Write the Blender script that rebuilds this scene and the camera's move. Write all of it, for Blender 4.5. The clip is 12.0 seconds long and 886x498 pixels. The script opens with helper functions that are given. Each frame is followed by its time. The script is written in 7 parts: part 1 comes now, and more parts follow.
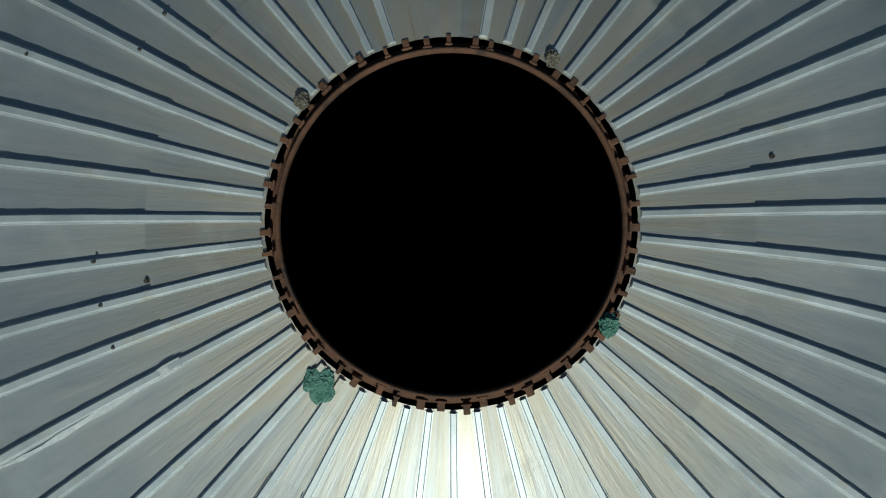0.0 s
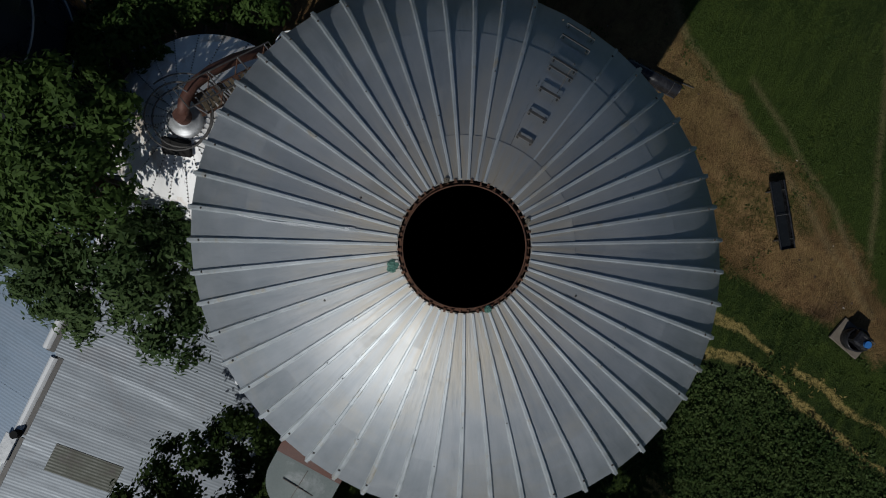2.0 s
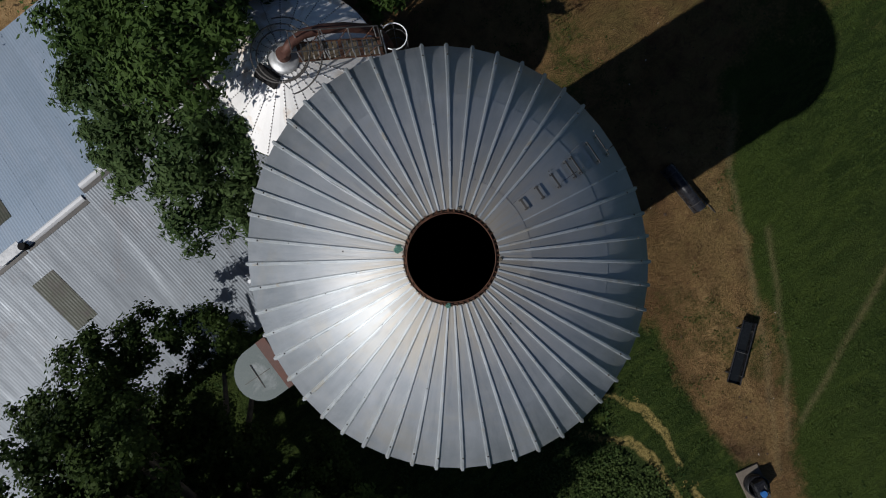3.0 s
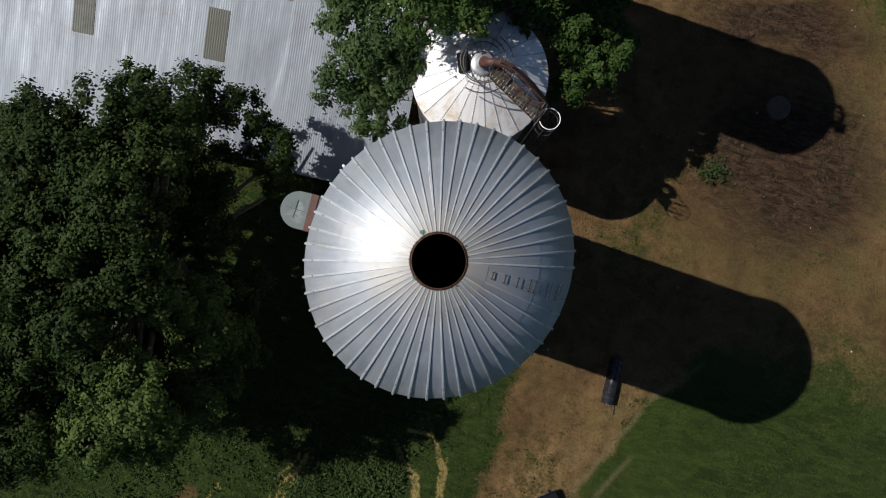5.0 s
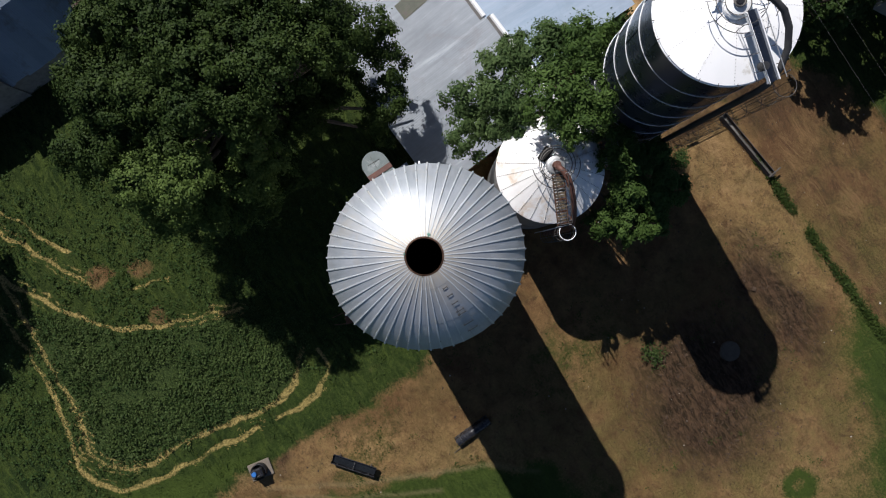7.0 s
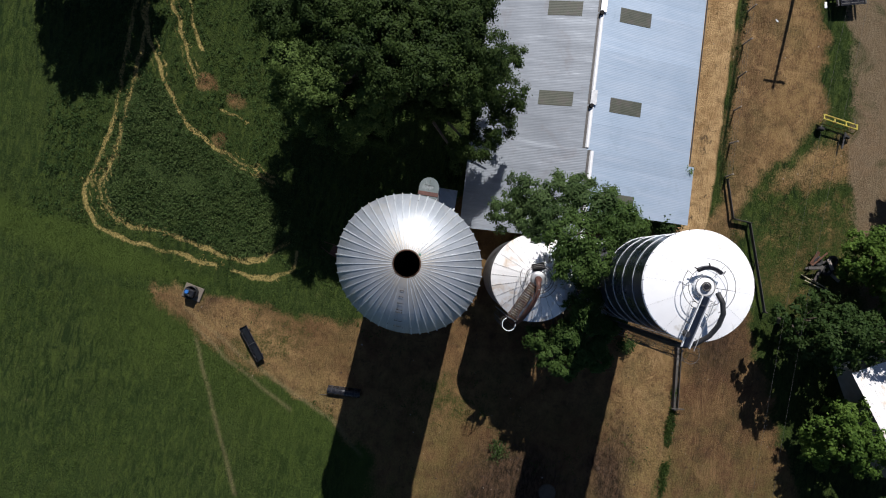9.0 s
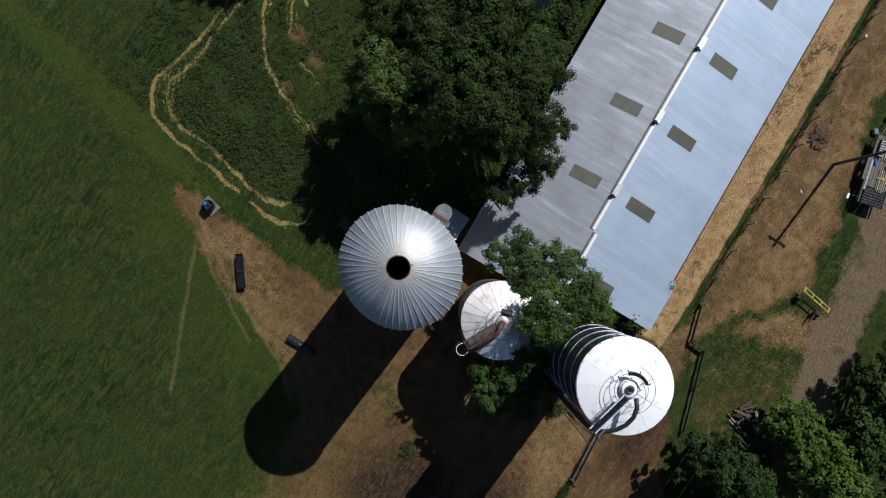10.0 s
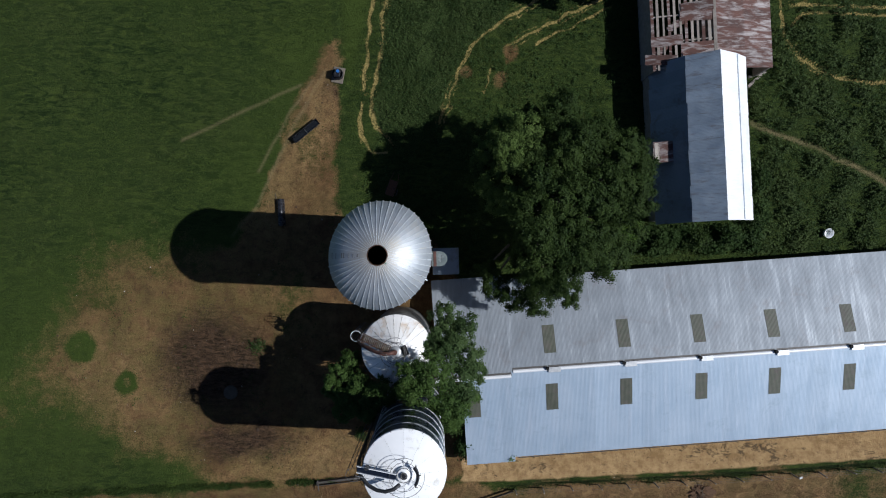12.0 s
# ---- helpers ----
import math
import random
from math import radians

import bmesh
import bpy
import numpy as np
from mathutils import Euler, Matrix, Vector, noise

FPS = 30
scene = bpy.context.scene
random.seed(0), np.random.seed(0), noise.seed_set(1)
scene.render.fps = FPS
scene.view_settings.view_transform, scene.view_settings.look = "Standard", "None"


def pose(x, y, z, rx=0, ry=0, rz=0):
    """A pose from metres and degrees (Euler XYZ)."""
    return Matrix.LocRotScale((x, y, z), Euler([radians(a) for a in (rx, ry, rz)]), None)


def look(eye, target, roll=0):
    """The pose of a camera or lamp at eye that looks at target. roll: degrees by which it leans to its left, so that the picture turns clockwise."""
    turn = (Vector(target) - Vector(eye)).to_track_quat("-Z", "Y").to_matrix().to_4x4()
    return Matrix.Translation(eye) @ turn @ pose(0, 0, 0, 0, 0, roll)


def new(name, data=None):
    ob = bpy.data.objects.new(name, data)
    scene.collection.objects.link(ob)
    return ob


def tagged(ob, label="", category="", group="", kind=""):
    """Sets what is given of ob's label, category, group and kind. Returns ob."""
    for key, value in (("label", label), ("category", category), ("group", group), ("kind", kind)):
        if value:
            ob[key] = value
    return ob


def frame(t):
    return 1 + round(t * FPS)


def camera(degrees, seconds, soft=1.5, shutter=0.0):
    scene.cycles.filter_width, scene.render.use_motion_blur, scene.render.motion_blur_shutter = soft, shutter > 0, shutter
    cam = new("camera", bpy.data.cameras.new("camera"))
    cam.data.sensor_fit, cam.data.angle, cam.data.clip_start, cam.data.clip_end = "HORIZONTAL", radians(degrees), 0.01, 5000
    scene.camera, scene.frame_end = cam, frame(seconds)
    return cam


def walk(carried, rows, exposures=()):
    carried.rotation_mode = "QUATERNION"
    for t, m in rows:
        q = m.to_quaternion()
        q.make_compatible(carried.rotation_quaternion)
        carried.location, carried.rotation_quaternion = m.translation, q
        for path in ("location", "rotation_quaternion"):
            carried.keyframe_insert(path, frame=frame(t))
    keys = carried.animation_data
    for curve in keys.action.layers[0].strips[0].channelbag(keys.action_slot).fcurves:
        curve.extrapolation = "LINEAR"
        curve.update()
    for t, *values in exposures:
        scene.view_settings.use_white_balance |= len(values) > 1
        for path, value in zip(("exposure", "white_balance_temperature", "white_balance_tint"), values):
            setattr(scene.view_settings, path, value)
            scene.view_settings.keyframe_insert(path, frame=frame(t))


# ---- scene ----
# ---- camera: a drone that rises above the large silo, turning as it climbs ----
cam = camera(75.0, 12.0, soft=1.08)
PATH = [
    (0, 0.108, -0.044, 18.343, 1.03, -0.16, -277.05),
    (0.5, 0.127, -0.093, 19.061, 0.74, -0.52, -269.56),
    (1, 0.158, -0.153, 19.784, 0.53, -0.79, -260.54),
    (1.5, 0.192, -0.192, 20.633, 0.40, -0.93, -250.81),
    (2, 0.166, -0.193, 21.490, 0.37, -0.80, -241.18),
    (2.5, 0.134, -0.155, 22.434, 0.38, -0.65, -229.47),
    (3, 0.096, -0.141, 23.387, 0.37, -0.54, -216.91),
    (3.5, 0.060, -0.148, 24.372, 0.33, -0.45, -203.60),
    (4, 0.034, -0.167, 25.402, 0.26, -0.36, -190.10),
    (4.5, 0.018, -0.191, 26.485, 0.17, -0.26, -177.14),
    (5, 0.008, -0.213, 27.631, 0.12, -0.17, -165.35),
    (5.5, -0.013, -0.238, 28.859, 0.16, -0.06, -154.67),
    (6, -0.068, -0.279, 30.201, 0.34, 0.08, -143.81),
    (6.5, -0.201, -0.346, 31.593, 0.50, 0.14, -134.03),
    (7, -0.314, -0.495, 32.997, 0.67, 0.18, -124.07),
    (7.5, -0.342, -0.722, 34.435, 0.85, 0.22, -113.97),
    (8, -0.251, -0.984, 35.948, 1.03, 0.22, -103.61),
    (8.5, -0.028, -1.218, 37.575, 1.17, 0.13, -92.55),
    (9, 0.315, -1.367, 39.316, 1.24, -0.07, -80.56),
    (9.5, 0.754, -1.398, 41.104, 1.26, -0.34, -69.39),
    (10, 1.223, -1.288, 42.826, 1.15, -0.61, -57.07),
    (10.5, 1.694, -1.073, 44.415, 0.97, -0.86, -42.44),
    (11, 2.163, -0.786, 45.781, 0.76, -1.01, -27.92),
    (11.5, 2.644, -0.455, 46.862, 0.62, -0.99, -15.11),
    (12, 3.119, -0.078, 47.674, 0.63, -0.77, -1.39),
]
walk(cam, [(t, pose(x, y, z, rx, ry, rz)) for t, x, y, z, rx, ry, rz in PATH],
     exposures=[(0, -0.6, 5700, -9), (0.5, -1.05, 5700, -5), (0.8, -1.17, 5700, -1), (1.5, -1.25, 5700, 5), (2.2, -1.0, 5750, 9), (3.0, -0.65, 5800, 11), (5.0, -0.1, 5900, 12), (6.5, 0.29, 5870, 13), (8.5, 0.25, 5850, 14), (9.5, 0.07, 5740, 13), (12.0, -0.14, 5450, 11)])

# ---- daylight ----
SUN_UP, SUN_AZ = 43.8, -4.3        # degrees; azimuth from +x towards +y
world = bpy.data.worlds.new("sky")
scene.world = world
world.use_nodes = True
wn = world.node_tree.nodes
sky = wn.new("ShaderNodeTexSky")
sky.sky_type, sky.sun_disc = "NISHITA", False
sky.air_density, sky.dust_density = 0.65, 0.4
sky.sun_elevation, sky.sun_rotation = radians(SUN_UP), radians(90 - SUN_AZ)
wn["Background"].inputs[1].default_value = 0.05
world.node_tree.links.new(sky.outputs[0], wn["Background"].inputs[0])
sun = new("sun", bpy.data.lights.new("sun", "SUN"))
sun.data.energy, sun.data.angle, sun.data.color = 5.0, radians(0.5), (1.0, 0.915, 0.79)
sun_way = Vector((math.cos(radians(SUN_UP)) * math.cos(radians(SUN_AZ)),
                  math.cos(radians(SUN_UP)) * math.sin(radians(SUN_AZ)), math.sin(radians(SUN_UP))))
sun.matrix_world = look(sun_way * 80, (0, 0, 0))


# ---- materials ----
def nodes_of(name):
    m = bpy.data.materials.new(name)
    m.use_nodes = True
    nt = m.node_tree
    return m, nt, nt.nodes["Principled BSDF"], nt.nodes["Material Output"]


def add(nt, kind, links=None):
    """A node, and its inputs from sockets or values."""
    n = nt.nodes.new(kind)
    for key, value in (links or {}).items():
        if isinstance(value, bpy.types.NodeSocket):
            nt.links.new(value, n.inputs[key])
        else:
            n.inputs[key].default_value = value
    return n


def noise_tex(nt, pos, scale, detail=5.0, rough=0.6, distort=0.0):
    return add(nt, "ShaderNodeTexNoise", {"Vector": pos, "Scale": scale, "Detail": detail, "Roughness": rough, "Distortion": distort}).outputs[0]


def ramp(nt, fac, lo, hi):
    return add(nt, "ShaderNodeMapRange", {0: fac, 1: lo, 2: hi}).outputs[0]


def mix(nt, fac, a, b, blend="MIX"):
    n = add(nt, "ShaderNodeMix")
    n.data_type, n.blend_type = "RGBA", blend
    for i, v in ((0, fac), (6, a), (7, b)):
        if isinstance(v, bpy.types.NodeSocket):
            nt.links.new(v, n.inputs[i])
        else:
            n.inputs[i].default_value = v if i == 0 else (*v, 1.0)
    return n.outputs[2]


def math_node(nt, op, a, b=0.0):
    n = add(nt, "ShaderNodeMath", {0: a, 1: b})
    n.operation = op
    return n.outputs[0]


def surface(name, a, b, scale=3.0, rough=0.6, metal=0.0, bump=0.2, fine=40.0, stain=None, stain_amount=0.0,
            stain_scale=0.8, vary=0.0, island=False, spec=0.5, rough_vary=0.1, stretch=None):
    """A surface of two colours mixed by noise at two scales, with stains, relief and a change from piece to piece."""
    m, nt, bsdf, out = nodes_of(name)
    pos = add(nt, "ShaderNodeNewGeometry").outputs["Position"]
    big, small = noise_tex(nt, pos, scale), noise_tex(nt, pos, fine, 4.0, 0.7)
    fac = ramp(nt, math_node(nt, "ADD", math_node(nt, "MULTIPLY", big, 0.65), math_node(nt, "MULTIPLY", small, 0.35)), 0.36, 0.64)
    col = mix(nt, fac, a, b)
    if stain:
        where = add(nt, "ShaderNodeMapping", {"Vector": pos, "Scale": stretch}).outputs[0] if stretch else pos
        patch = ramp(nt, noise_tex(nt, where, stain_scale, 7.0, 0.68, 0.4), 0.62 - 0.3 * stain_amount, 0.74 - 0.2 * stain_amount)
        col = mix(nt, patch, col, stain)
    if vary:
        rnd = add(nt, "ShaderNodeNewGeometry").outputs["Random Per Island"] if island else add(nt, "ShaderNodeObjectInfo").outputs["Random"]
        val = add(nt, "ShaderNodeMapRange", {0: rnd, 1: 0.0, 2: 1.0, 3: 1.0 - vary, 4: 1.0 + vary}).outputs[0]
        col = add(nt, "ShaderNodeHueSaturation", {"Value": val, "Color": col}).outputs[0]
    nt.links.new(col, bsdf.inputs["Base Color"])
    r = add(nt, "ShaderNodeMapRange", {0: big, 1: 0.3, 2: 0.7, 3: rough - rough_vary, 4: rough + rough_vary}).outputs[0]
    nt.links.new(r, bsdf.inputs["Roughness"])
    bsdf.inputs["Metallic"].default_value = metal
    bsdf.inputs["Specular IOR Level"].default_value = spec
    if bump:
        h = math_node(nt, "ADD", big, math_node(nt, "MULTIPLY", small, 0.4))
        nt.links.new(add(nt, "ShaderNodeBump", {"Strength": bump, "Distance": 0.02, "Height": h}).outputs[0], bsdf.inputs["Normal"])
    return m


def leaf_material(name, dark, light, back=0.3):
    """Leaves: colour from leaf to leaf and from bough to bough, some light coming through."""
    m, nt, bsdf, out = nodes_of(name)
    geo = add(nt, "ShaderNodeNewGeometry")
    bough = ramp(nt, noise_tex(nt, geo.outputs["Position"], 0.55, 3.0), 0.35, 0.65)
    fac = math_node(nt, "ADD", math_node(nt, "MULTIPLY", geo.outputs["Random Per Island"], 0.6), math_node(nt, "MULTIPLY", bough, 0.4))
    col = mix(nt, fac, dark, light)
    nt.links.new(col, bsdf.inputs["Base Color"])
    bsdf.inputs["Roughness"].default_value = 0.65
    bsdf.inputs["Specular IOR Level"].default_value = 0.12
    through_leaf = add(nt, "ShaderNodeBsdfTranslucent", {"Color": col})
    both = add(nt, "ShaderNodeMixShader", {0: back})
    nt.links.new(bsdf.outputs[0], both.inputs[1])
    nt.links.new(through_leaf.outputs[0], both.inputs[2])
    nt.links.new(both.outputs[0], out.inputs["Surface"])
    return m


def dome_material():
    """Galvanised sheet with spangle, dull run-off streaks down the slope, rust bleeding from the opening and a painted
    warm highlight tone there.
    """
    m, nt, bsdf, out = nodes_of("galvanised dome sheet")
    pos = add(nt, "ShaderNodeNewGeometry").outputs["Position"]
    xyz = add(nt, "ShaderNodeSeparateXYZ", {0: pos}).outputs
    reach = math_node(nt, "SQRT", math_node(nt, "ADD", math_node(nt, "MULTIPLY", xyz[0], xyz[0]), math_node(nt, "MULTIPLY", xyz[1], xyz[1])))
    turn = math_node(nt, "ARCTAN2", xyz[1], xyz[0])
    polar = add(nt, "ShaderNodeCombineXYZ", {0: math_node(nt, "MULTIPLY", turn, 9.0), 1: math_node(nt, "MULTIPLY", reach, 0.7)}).outputs[0]
    runs, big, small = noise_tex(nt, polar, 2.2, 5, 0.65), noise_tex(nt, pos, 1.1), noise_tex(nt, pos, 30.0, 4, 0.7)
    col = mix(nt, ramp(nt, math_node(nt, "ADD", math_node(nt, "MULTIPLY", big, 0.6), math_node(nt, "MULTIPLY", runs, 0.4)), 0.36, 0.64), (0.365, 0.395, 0.426), (0.490, 0.512, 0.540))
    col = mix(nt, math_node(nt, "MULTIPLY", ramp(nt, noise_tex(nt, pos, 0.9, 7, 0.68, 0.4), 0.52, 0.68), 0.40), col, (0.52, 0.48, 0.40))
    # rust round the opening; its warm tone also paints the sun highlight's gold
    near = ramp(nt, reach, 2.3, 0.55)
    bleed_glow = math_node(nt, "MULTIPLY", math_node(nt, "MULTIPLY", near, near), math_node(nt, "ADD", math_node(nt, "MULTIPLY", ramp(nt, runs, 0.38, 0.62), 0.65), 0.30))
    col = mix(nt, math_node(nt, "MULTIPLY", bleed_glow, 0.80), col, (0.44, 0.36, 0.235))
    dull = ramp(nt, noise_tex(nt, pos, 3.2, 6, 0.7, 0.8), 0.55, 0.72)         # chalky oxide blooms
    col = mix(nt, math_node(nt, "MULTIPLY", dull, 0.35), col, (0.47, 0.47, 0.46))
    tarnish = ramp(nt, noise_tex(nt, polar, 0.8, 7, 0.7, 0.6), 0.54, 0.66)
    col = mix(nt, math_node(nt, "MULTIPLY", tarnish, 0.45), col, (0.285, 0.315, 0.350))
    own = add(nt, "ShaderNodeObjectInfo").outputs["Random"]
    val = add(nt, "ShaderNodeMapRange", {0: own, 1: 0.0, 2: 1.0, 3: 0.975, 4: 1.025}).outputs[0]
    nt.links.new(add(nt, "ShaderNodeHueSaturation", {"Value": val, "Color": col}).outputs[0], bsdf.inputs["Base Color"])
    gloss = add(nt, "ShaderNodeMapRange", {0: math_node(nt, "ADD", math_node(nt, "MULTIPLY", runs, 0.5), math_node(nt, "MULTIPLY", own, 0.5)), 1: 0.2, 2: 0.8, 3: 0.52, 4: 0.65}).outputs[0]
    nt.links.new(math_node(nt, "ADD", gloss, math_node(nt, "MULTIPLY", dull, 0.10)), bsdf.inputs["Roughness"])
    bsdf.inputs["Metallic"].default_value = 0.72
    nt.links.new(add(nt, "ShaderNodeBump", {"Strength": 0.12, "Distance": 0.02, "Height": math_node(nt, "ADD", math_node(nt, "MULTIPLY", runs, 1.5), math_node(nt, "ADD", big, math_node(nt, "MULTIPLY", small, 0.15)))}).outputs[0], bsdf.inputs["Normal"])
    return m


M_DOME = dome_material()
M_RIB = surface("galvanised dome rib", (0.46, 0.495, 0.515), (0.56, 0.59, 0.605), 4.0, 0.54, 0.5, 0.02, 50.0, (0.48, 0.44, 0.36), 0.2, 3.0, 0.06)
M_RUST = surface("rusted steel", (0.080, 0.038, 0.022), (0.165, 0.080, 0.046), 14.0, 0.85, 0.15, 0.5, 90.0, (0.05, 0.03, 0.02), 0.4, 9.0, 0.15)
M_BOLT = surface("dull bolt", (0.05, 0.045, 0.04), (0.12, 0.11, 0.10), 20.0, 0.6, 0.6, 0.1)
M_CONCRETE = surface("weathered concrete", (0.30, 0.29, 0.27), (0.42, 0.41, 0.38), 1.5, 0.9, 0.0, 0.4, 25.0, (0.20, 0.19, 0.17), 0.4, 0.7, 0.08)
# dark colour helps the open top read as unlit depth
M_INSIDE = surface("silo inside with its darkness in the colour", (0.070, 0.060, 0.052), (0.115, 0.100, 0.085), 1.0, 0.95, 0.0, 0.3)
M_MOSS = surface("faded green netting", (0.05, 0.16, 0.12), (0.16, 0.30, 0.24), 30.0, 0.8, 0.0, 0.8, 120.0)
M_GREYCLUMP = surface("grey clogged debris", (0.09, 0.075, 0.055), (0.20, 0.18, 0.145), 30.0, 0.9, 0.0, 0.8, 120.0)
M_HOOD = surface("chute cap sheet", (0.10, 0.125, 0.12), (0.15, 0.178, 0.172), 3.0, 0.6, 0.1, 0.15, 40.0, (0.24, 0.26, 0.26), 0.25, 2.5)
M_WHITE = surface("white paint", (0.89, 0.90, 0.90), (0.93, 0.93, 0.925), 2.0, 0.4, 0.0, 0.06, 30.0, (0.62, 0.60, 0.55), 0.1, 1.5, 0.02)
M_BINROOF = surface("pale galvanised bin roof", (0.82, 0.81, 0.79), (0.90, 0.89, 0.875), 1.2, 0.42, 0.08, 0.12, 30.0, (0.62, 0.50, 0.37), 0.36, 1.1, 0.06)
M_BINSIDE = surface("weathered bin wall", (0.20, 0.20, 0.20), (0.32, 0.32, 0.31), 1.0, 0.6, 0.5, 0.2, 25.0, (0.15, 0.10, 0.07), 0.3, 1.0)
M_NAVY = surface("dark blue glass-lined steel", (0.010, 0.014, 0.026), (0.018, 0.024, 0.040), 0.8, 0.28, 0.0, 0.05, 20.0, (0.04, 0.045, 0.05), 0.2, 0.9, 0.1)
M_SEAM = surface("pale seam steel", (0.42, 0.44, 0.46), (0.55, 0.57, 0.58), 5.0, 0.5, 0.5, 0.1)
M_PIPE = surface("rusty brown pipe", (0.072, 0.032, 0.024), (0.135, 0.062, 0.044), 4.0, 0.6, 0.2, 0.2, 50.0)
M_DARKPIPE = surface("dark pipe", (0.018, 0.018, 0.019), (0.04, 0.04, 0.041), 4.0, 0.6, 0.0, 0.1)
M_STEEL = surface("grey galvanised bars", (0.40, 0.41, 0.42), (0.55, 0.56, 0.57), 6.0, 0.5, 0.6, 0.1)
M_DARKSTEEL = surface("dark weathered bars", (0.06, 0.06, 0.06), (0.14, 0.13, 0.12), 6.0, 0.6, 0.4, 0.1)
def roof_material(name, a, b, dull, bright):
    """Corrugated roofing: weather streaks and painted bright glints running down the slope, paler and duller sheets."""
    m, nt, bsdf, out = nodes_of(name)
    pos = add(nt, "ShaderNodeNewGeometry").outputs["Position"]
    down = add(nt, "ShaderNodeMapping", {"Vector": pos, "Rotation": (0, 0, -0.046), "Scale": (2.6, 0.22, 0.3)}).outputs[0]
    streak, big, small = noise_tex(nt, down, 1.0, 6, 0.7), noise_tex(nt, pos, 0.35, 5, 0.6), noise_tex(nt, pos, 22.0, 4, 0.7)
    col = mix(nt, ramp(nt, math_node(nt, "ADD", math_node(nt, "MULTIPLY", big, 0.5), math_node(nt, "MULTIPLY", streak, 0.5)), 0.38, 0.62), a, b)
    col = mix(nt, math_node(nt, "MULTIPLY", ramp(nt, streak, 0.56, 0.68), 0.7), col, bright)
    col = mix(nt, math_node(nt, "MULTIPLY", ramp(nt, noise_tex(nt, pos, 0.6, 7, 0.7, 0.5), 0.54, 0.70), 0.55), col, dull)
    col = mix(nt, math_node(nt, "MULTIPLY", ramp(nt, small, 0.55, 0.75), 0.25), col, dull)
    val = add(nt, "ShaderNodeMapRange", {0: add(nt, "ShaderNodeObjectInfo").outputs["Random"], 1: 0.0, 2: 1.0, 3: 0.955, 4: 1.045}).outputs[0]
    nt.links.new(add(nt, "ShaderNodeHueSaturation", {"Value": val, "Color": col}).outputs[0], bsdf.inputs["Base Color"])
    nt.links.new(add(nt, "ShaderNodeMapRange", {0: streak, 1: 0.3, 2: 0.7, 3: 0.66, 4: 0.53}).outputs[0], bsdf.inputs["Roughness"])
    bsdf.inputs["Metallic"].default_value = 0.45
    return m


# reflected sky is put into the colours: faint blue north, stronger blue south
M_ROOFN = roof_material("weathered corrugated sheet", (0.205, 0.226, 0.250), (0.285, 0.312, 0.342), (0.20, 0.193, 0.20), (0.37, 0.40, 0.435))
M_ROOFS = roof_material("corrugated sheet with sky blue in its tone", (0.325, 0.405, 0.50), (0.40, 0.475, 0.565), (0.28, 0.35, 0.42), (0.43, 0.50, 0.59))
M_SKYLIGHT = surface("grimy translucent sheet", (0.055, 0.062, 0.042), (0.095, 0.098, 0.07), 2.0, 0.6, 0.0, 0.1, 30.0, (0.09, 0.08, 0.07), 0.4, 2.0, 0.12)
M_BARNWALL = surface("barn wall boards", (0.24, 0.22, 0.19), (0.34, 0.32, 0.28), 2.0, 0.8, 0.0, 0.2)
# old barn slopes: sunlit and shaded tones are put into separate sheet colours
M_SHEDDARK = surface("dull grey sheet, also the shaded slope", (0.20, 0.24, 0.30), (0.27, 0.315, 0.37), 0.8, 0.6, 0.4, 0.15, 25.0, (0.16, 0.16, 0.17), 0.3, 0.7, 0.08)
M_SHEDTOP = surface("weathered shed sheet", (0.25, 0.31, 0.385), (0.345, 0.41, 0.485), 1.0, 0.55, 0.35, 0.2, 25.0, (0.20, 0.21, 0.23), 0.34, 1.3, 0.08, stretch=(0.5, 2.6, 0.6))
M_SHEDWHITE = surface("white sheet for capping and sun-bright slope", (0.76, 0.77, 0.78), (0.84, 0.845, 0.85), 1.0, 0.5, 0.1, 0.1)
M_RUSTROOF = surface("rusted roofing sheet", (0.065, 0.032, 0.026), (0.135, 0.065, 0.05), 1.3, 0.75, 0.2, 0.25, 30.0, (0.34, 0.31, 0.30), 0.5, 1.6, 0.25, stretch=(0.5, 2.2, 1.0))
M_OLDWOOD = surface("grey weathered timber", (0.22, 0.19, 0.16), (0.38, 0.34, 0.30), 3.0, 0.85, 0.0, 0.4, 60.0, None, 0, 1, 0.25)
M_DECK = surface("grey deck board", (0.10, 0.095, 0.088), (0.19, 0.18, 0.165), 4.0, 0.85, 0.0, 0.4, 60.0, (0.05, 0.045, 0.04), 0.4, 3.0, 0.2)
M_NEWWOOD = surface("pale sawn timber", (0.40, 0.34, 0.22), (0.52, 0.46, 0.32), 4.0, 0.7, 0.0, 0.2, 60.0, None, 0, 1, 0.15)
M_BARK = surface("bark", (0.07, 0.055, 0.04), (0.15, 0.12, 0.09), 6.0, 0.95, 0.0, 0.8, 30.0)
M_BRUSH = surface("dead brush", (0.052, 0.028, 0.013), (0.140, 0.078, 0.040), 9.0, 0.95, 0.0, 0.8, 40.0)
M_POLE = surface("creosoted pole", (0.05, 0.045, 0.04), (0.10, 0.09, 0.08), 6.0, 0.85, 0.0, 0.4)
M_BLACK = surface("black plastic", (0.012, 0.012, 0.014), (0.024, 0.024, 0.027), 4.0, 0.27, 0.0, 0.1)
M_SOOT = surface("matt black sheet", (0.010, 0.010, 0.010), (0.020, 0.019, 0.018), 6.0, 0.9, 0.0, 0.1, spec=0.2)
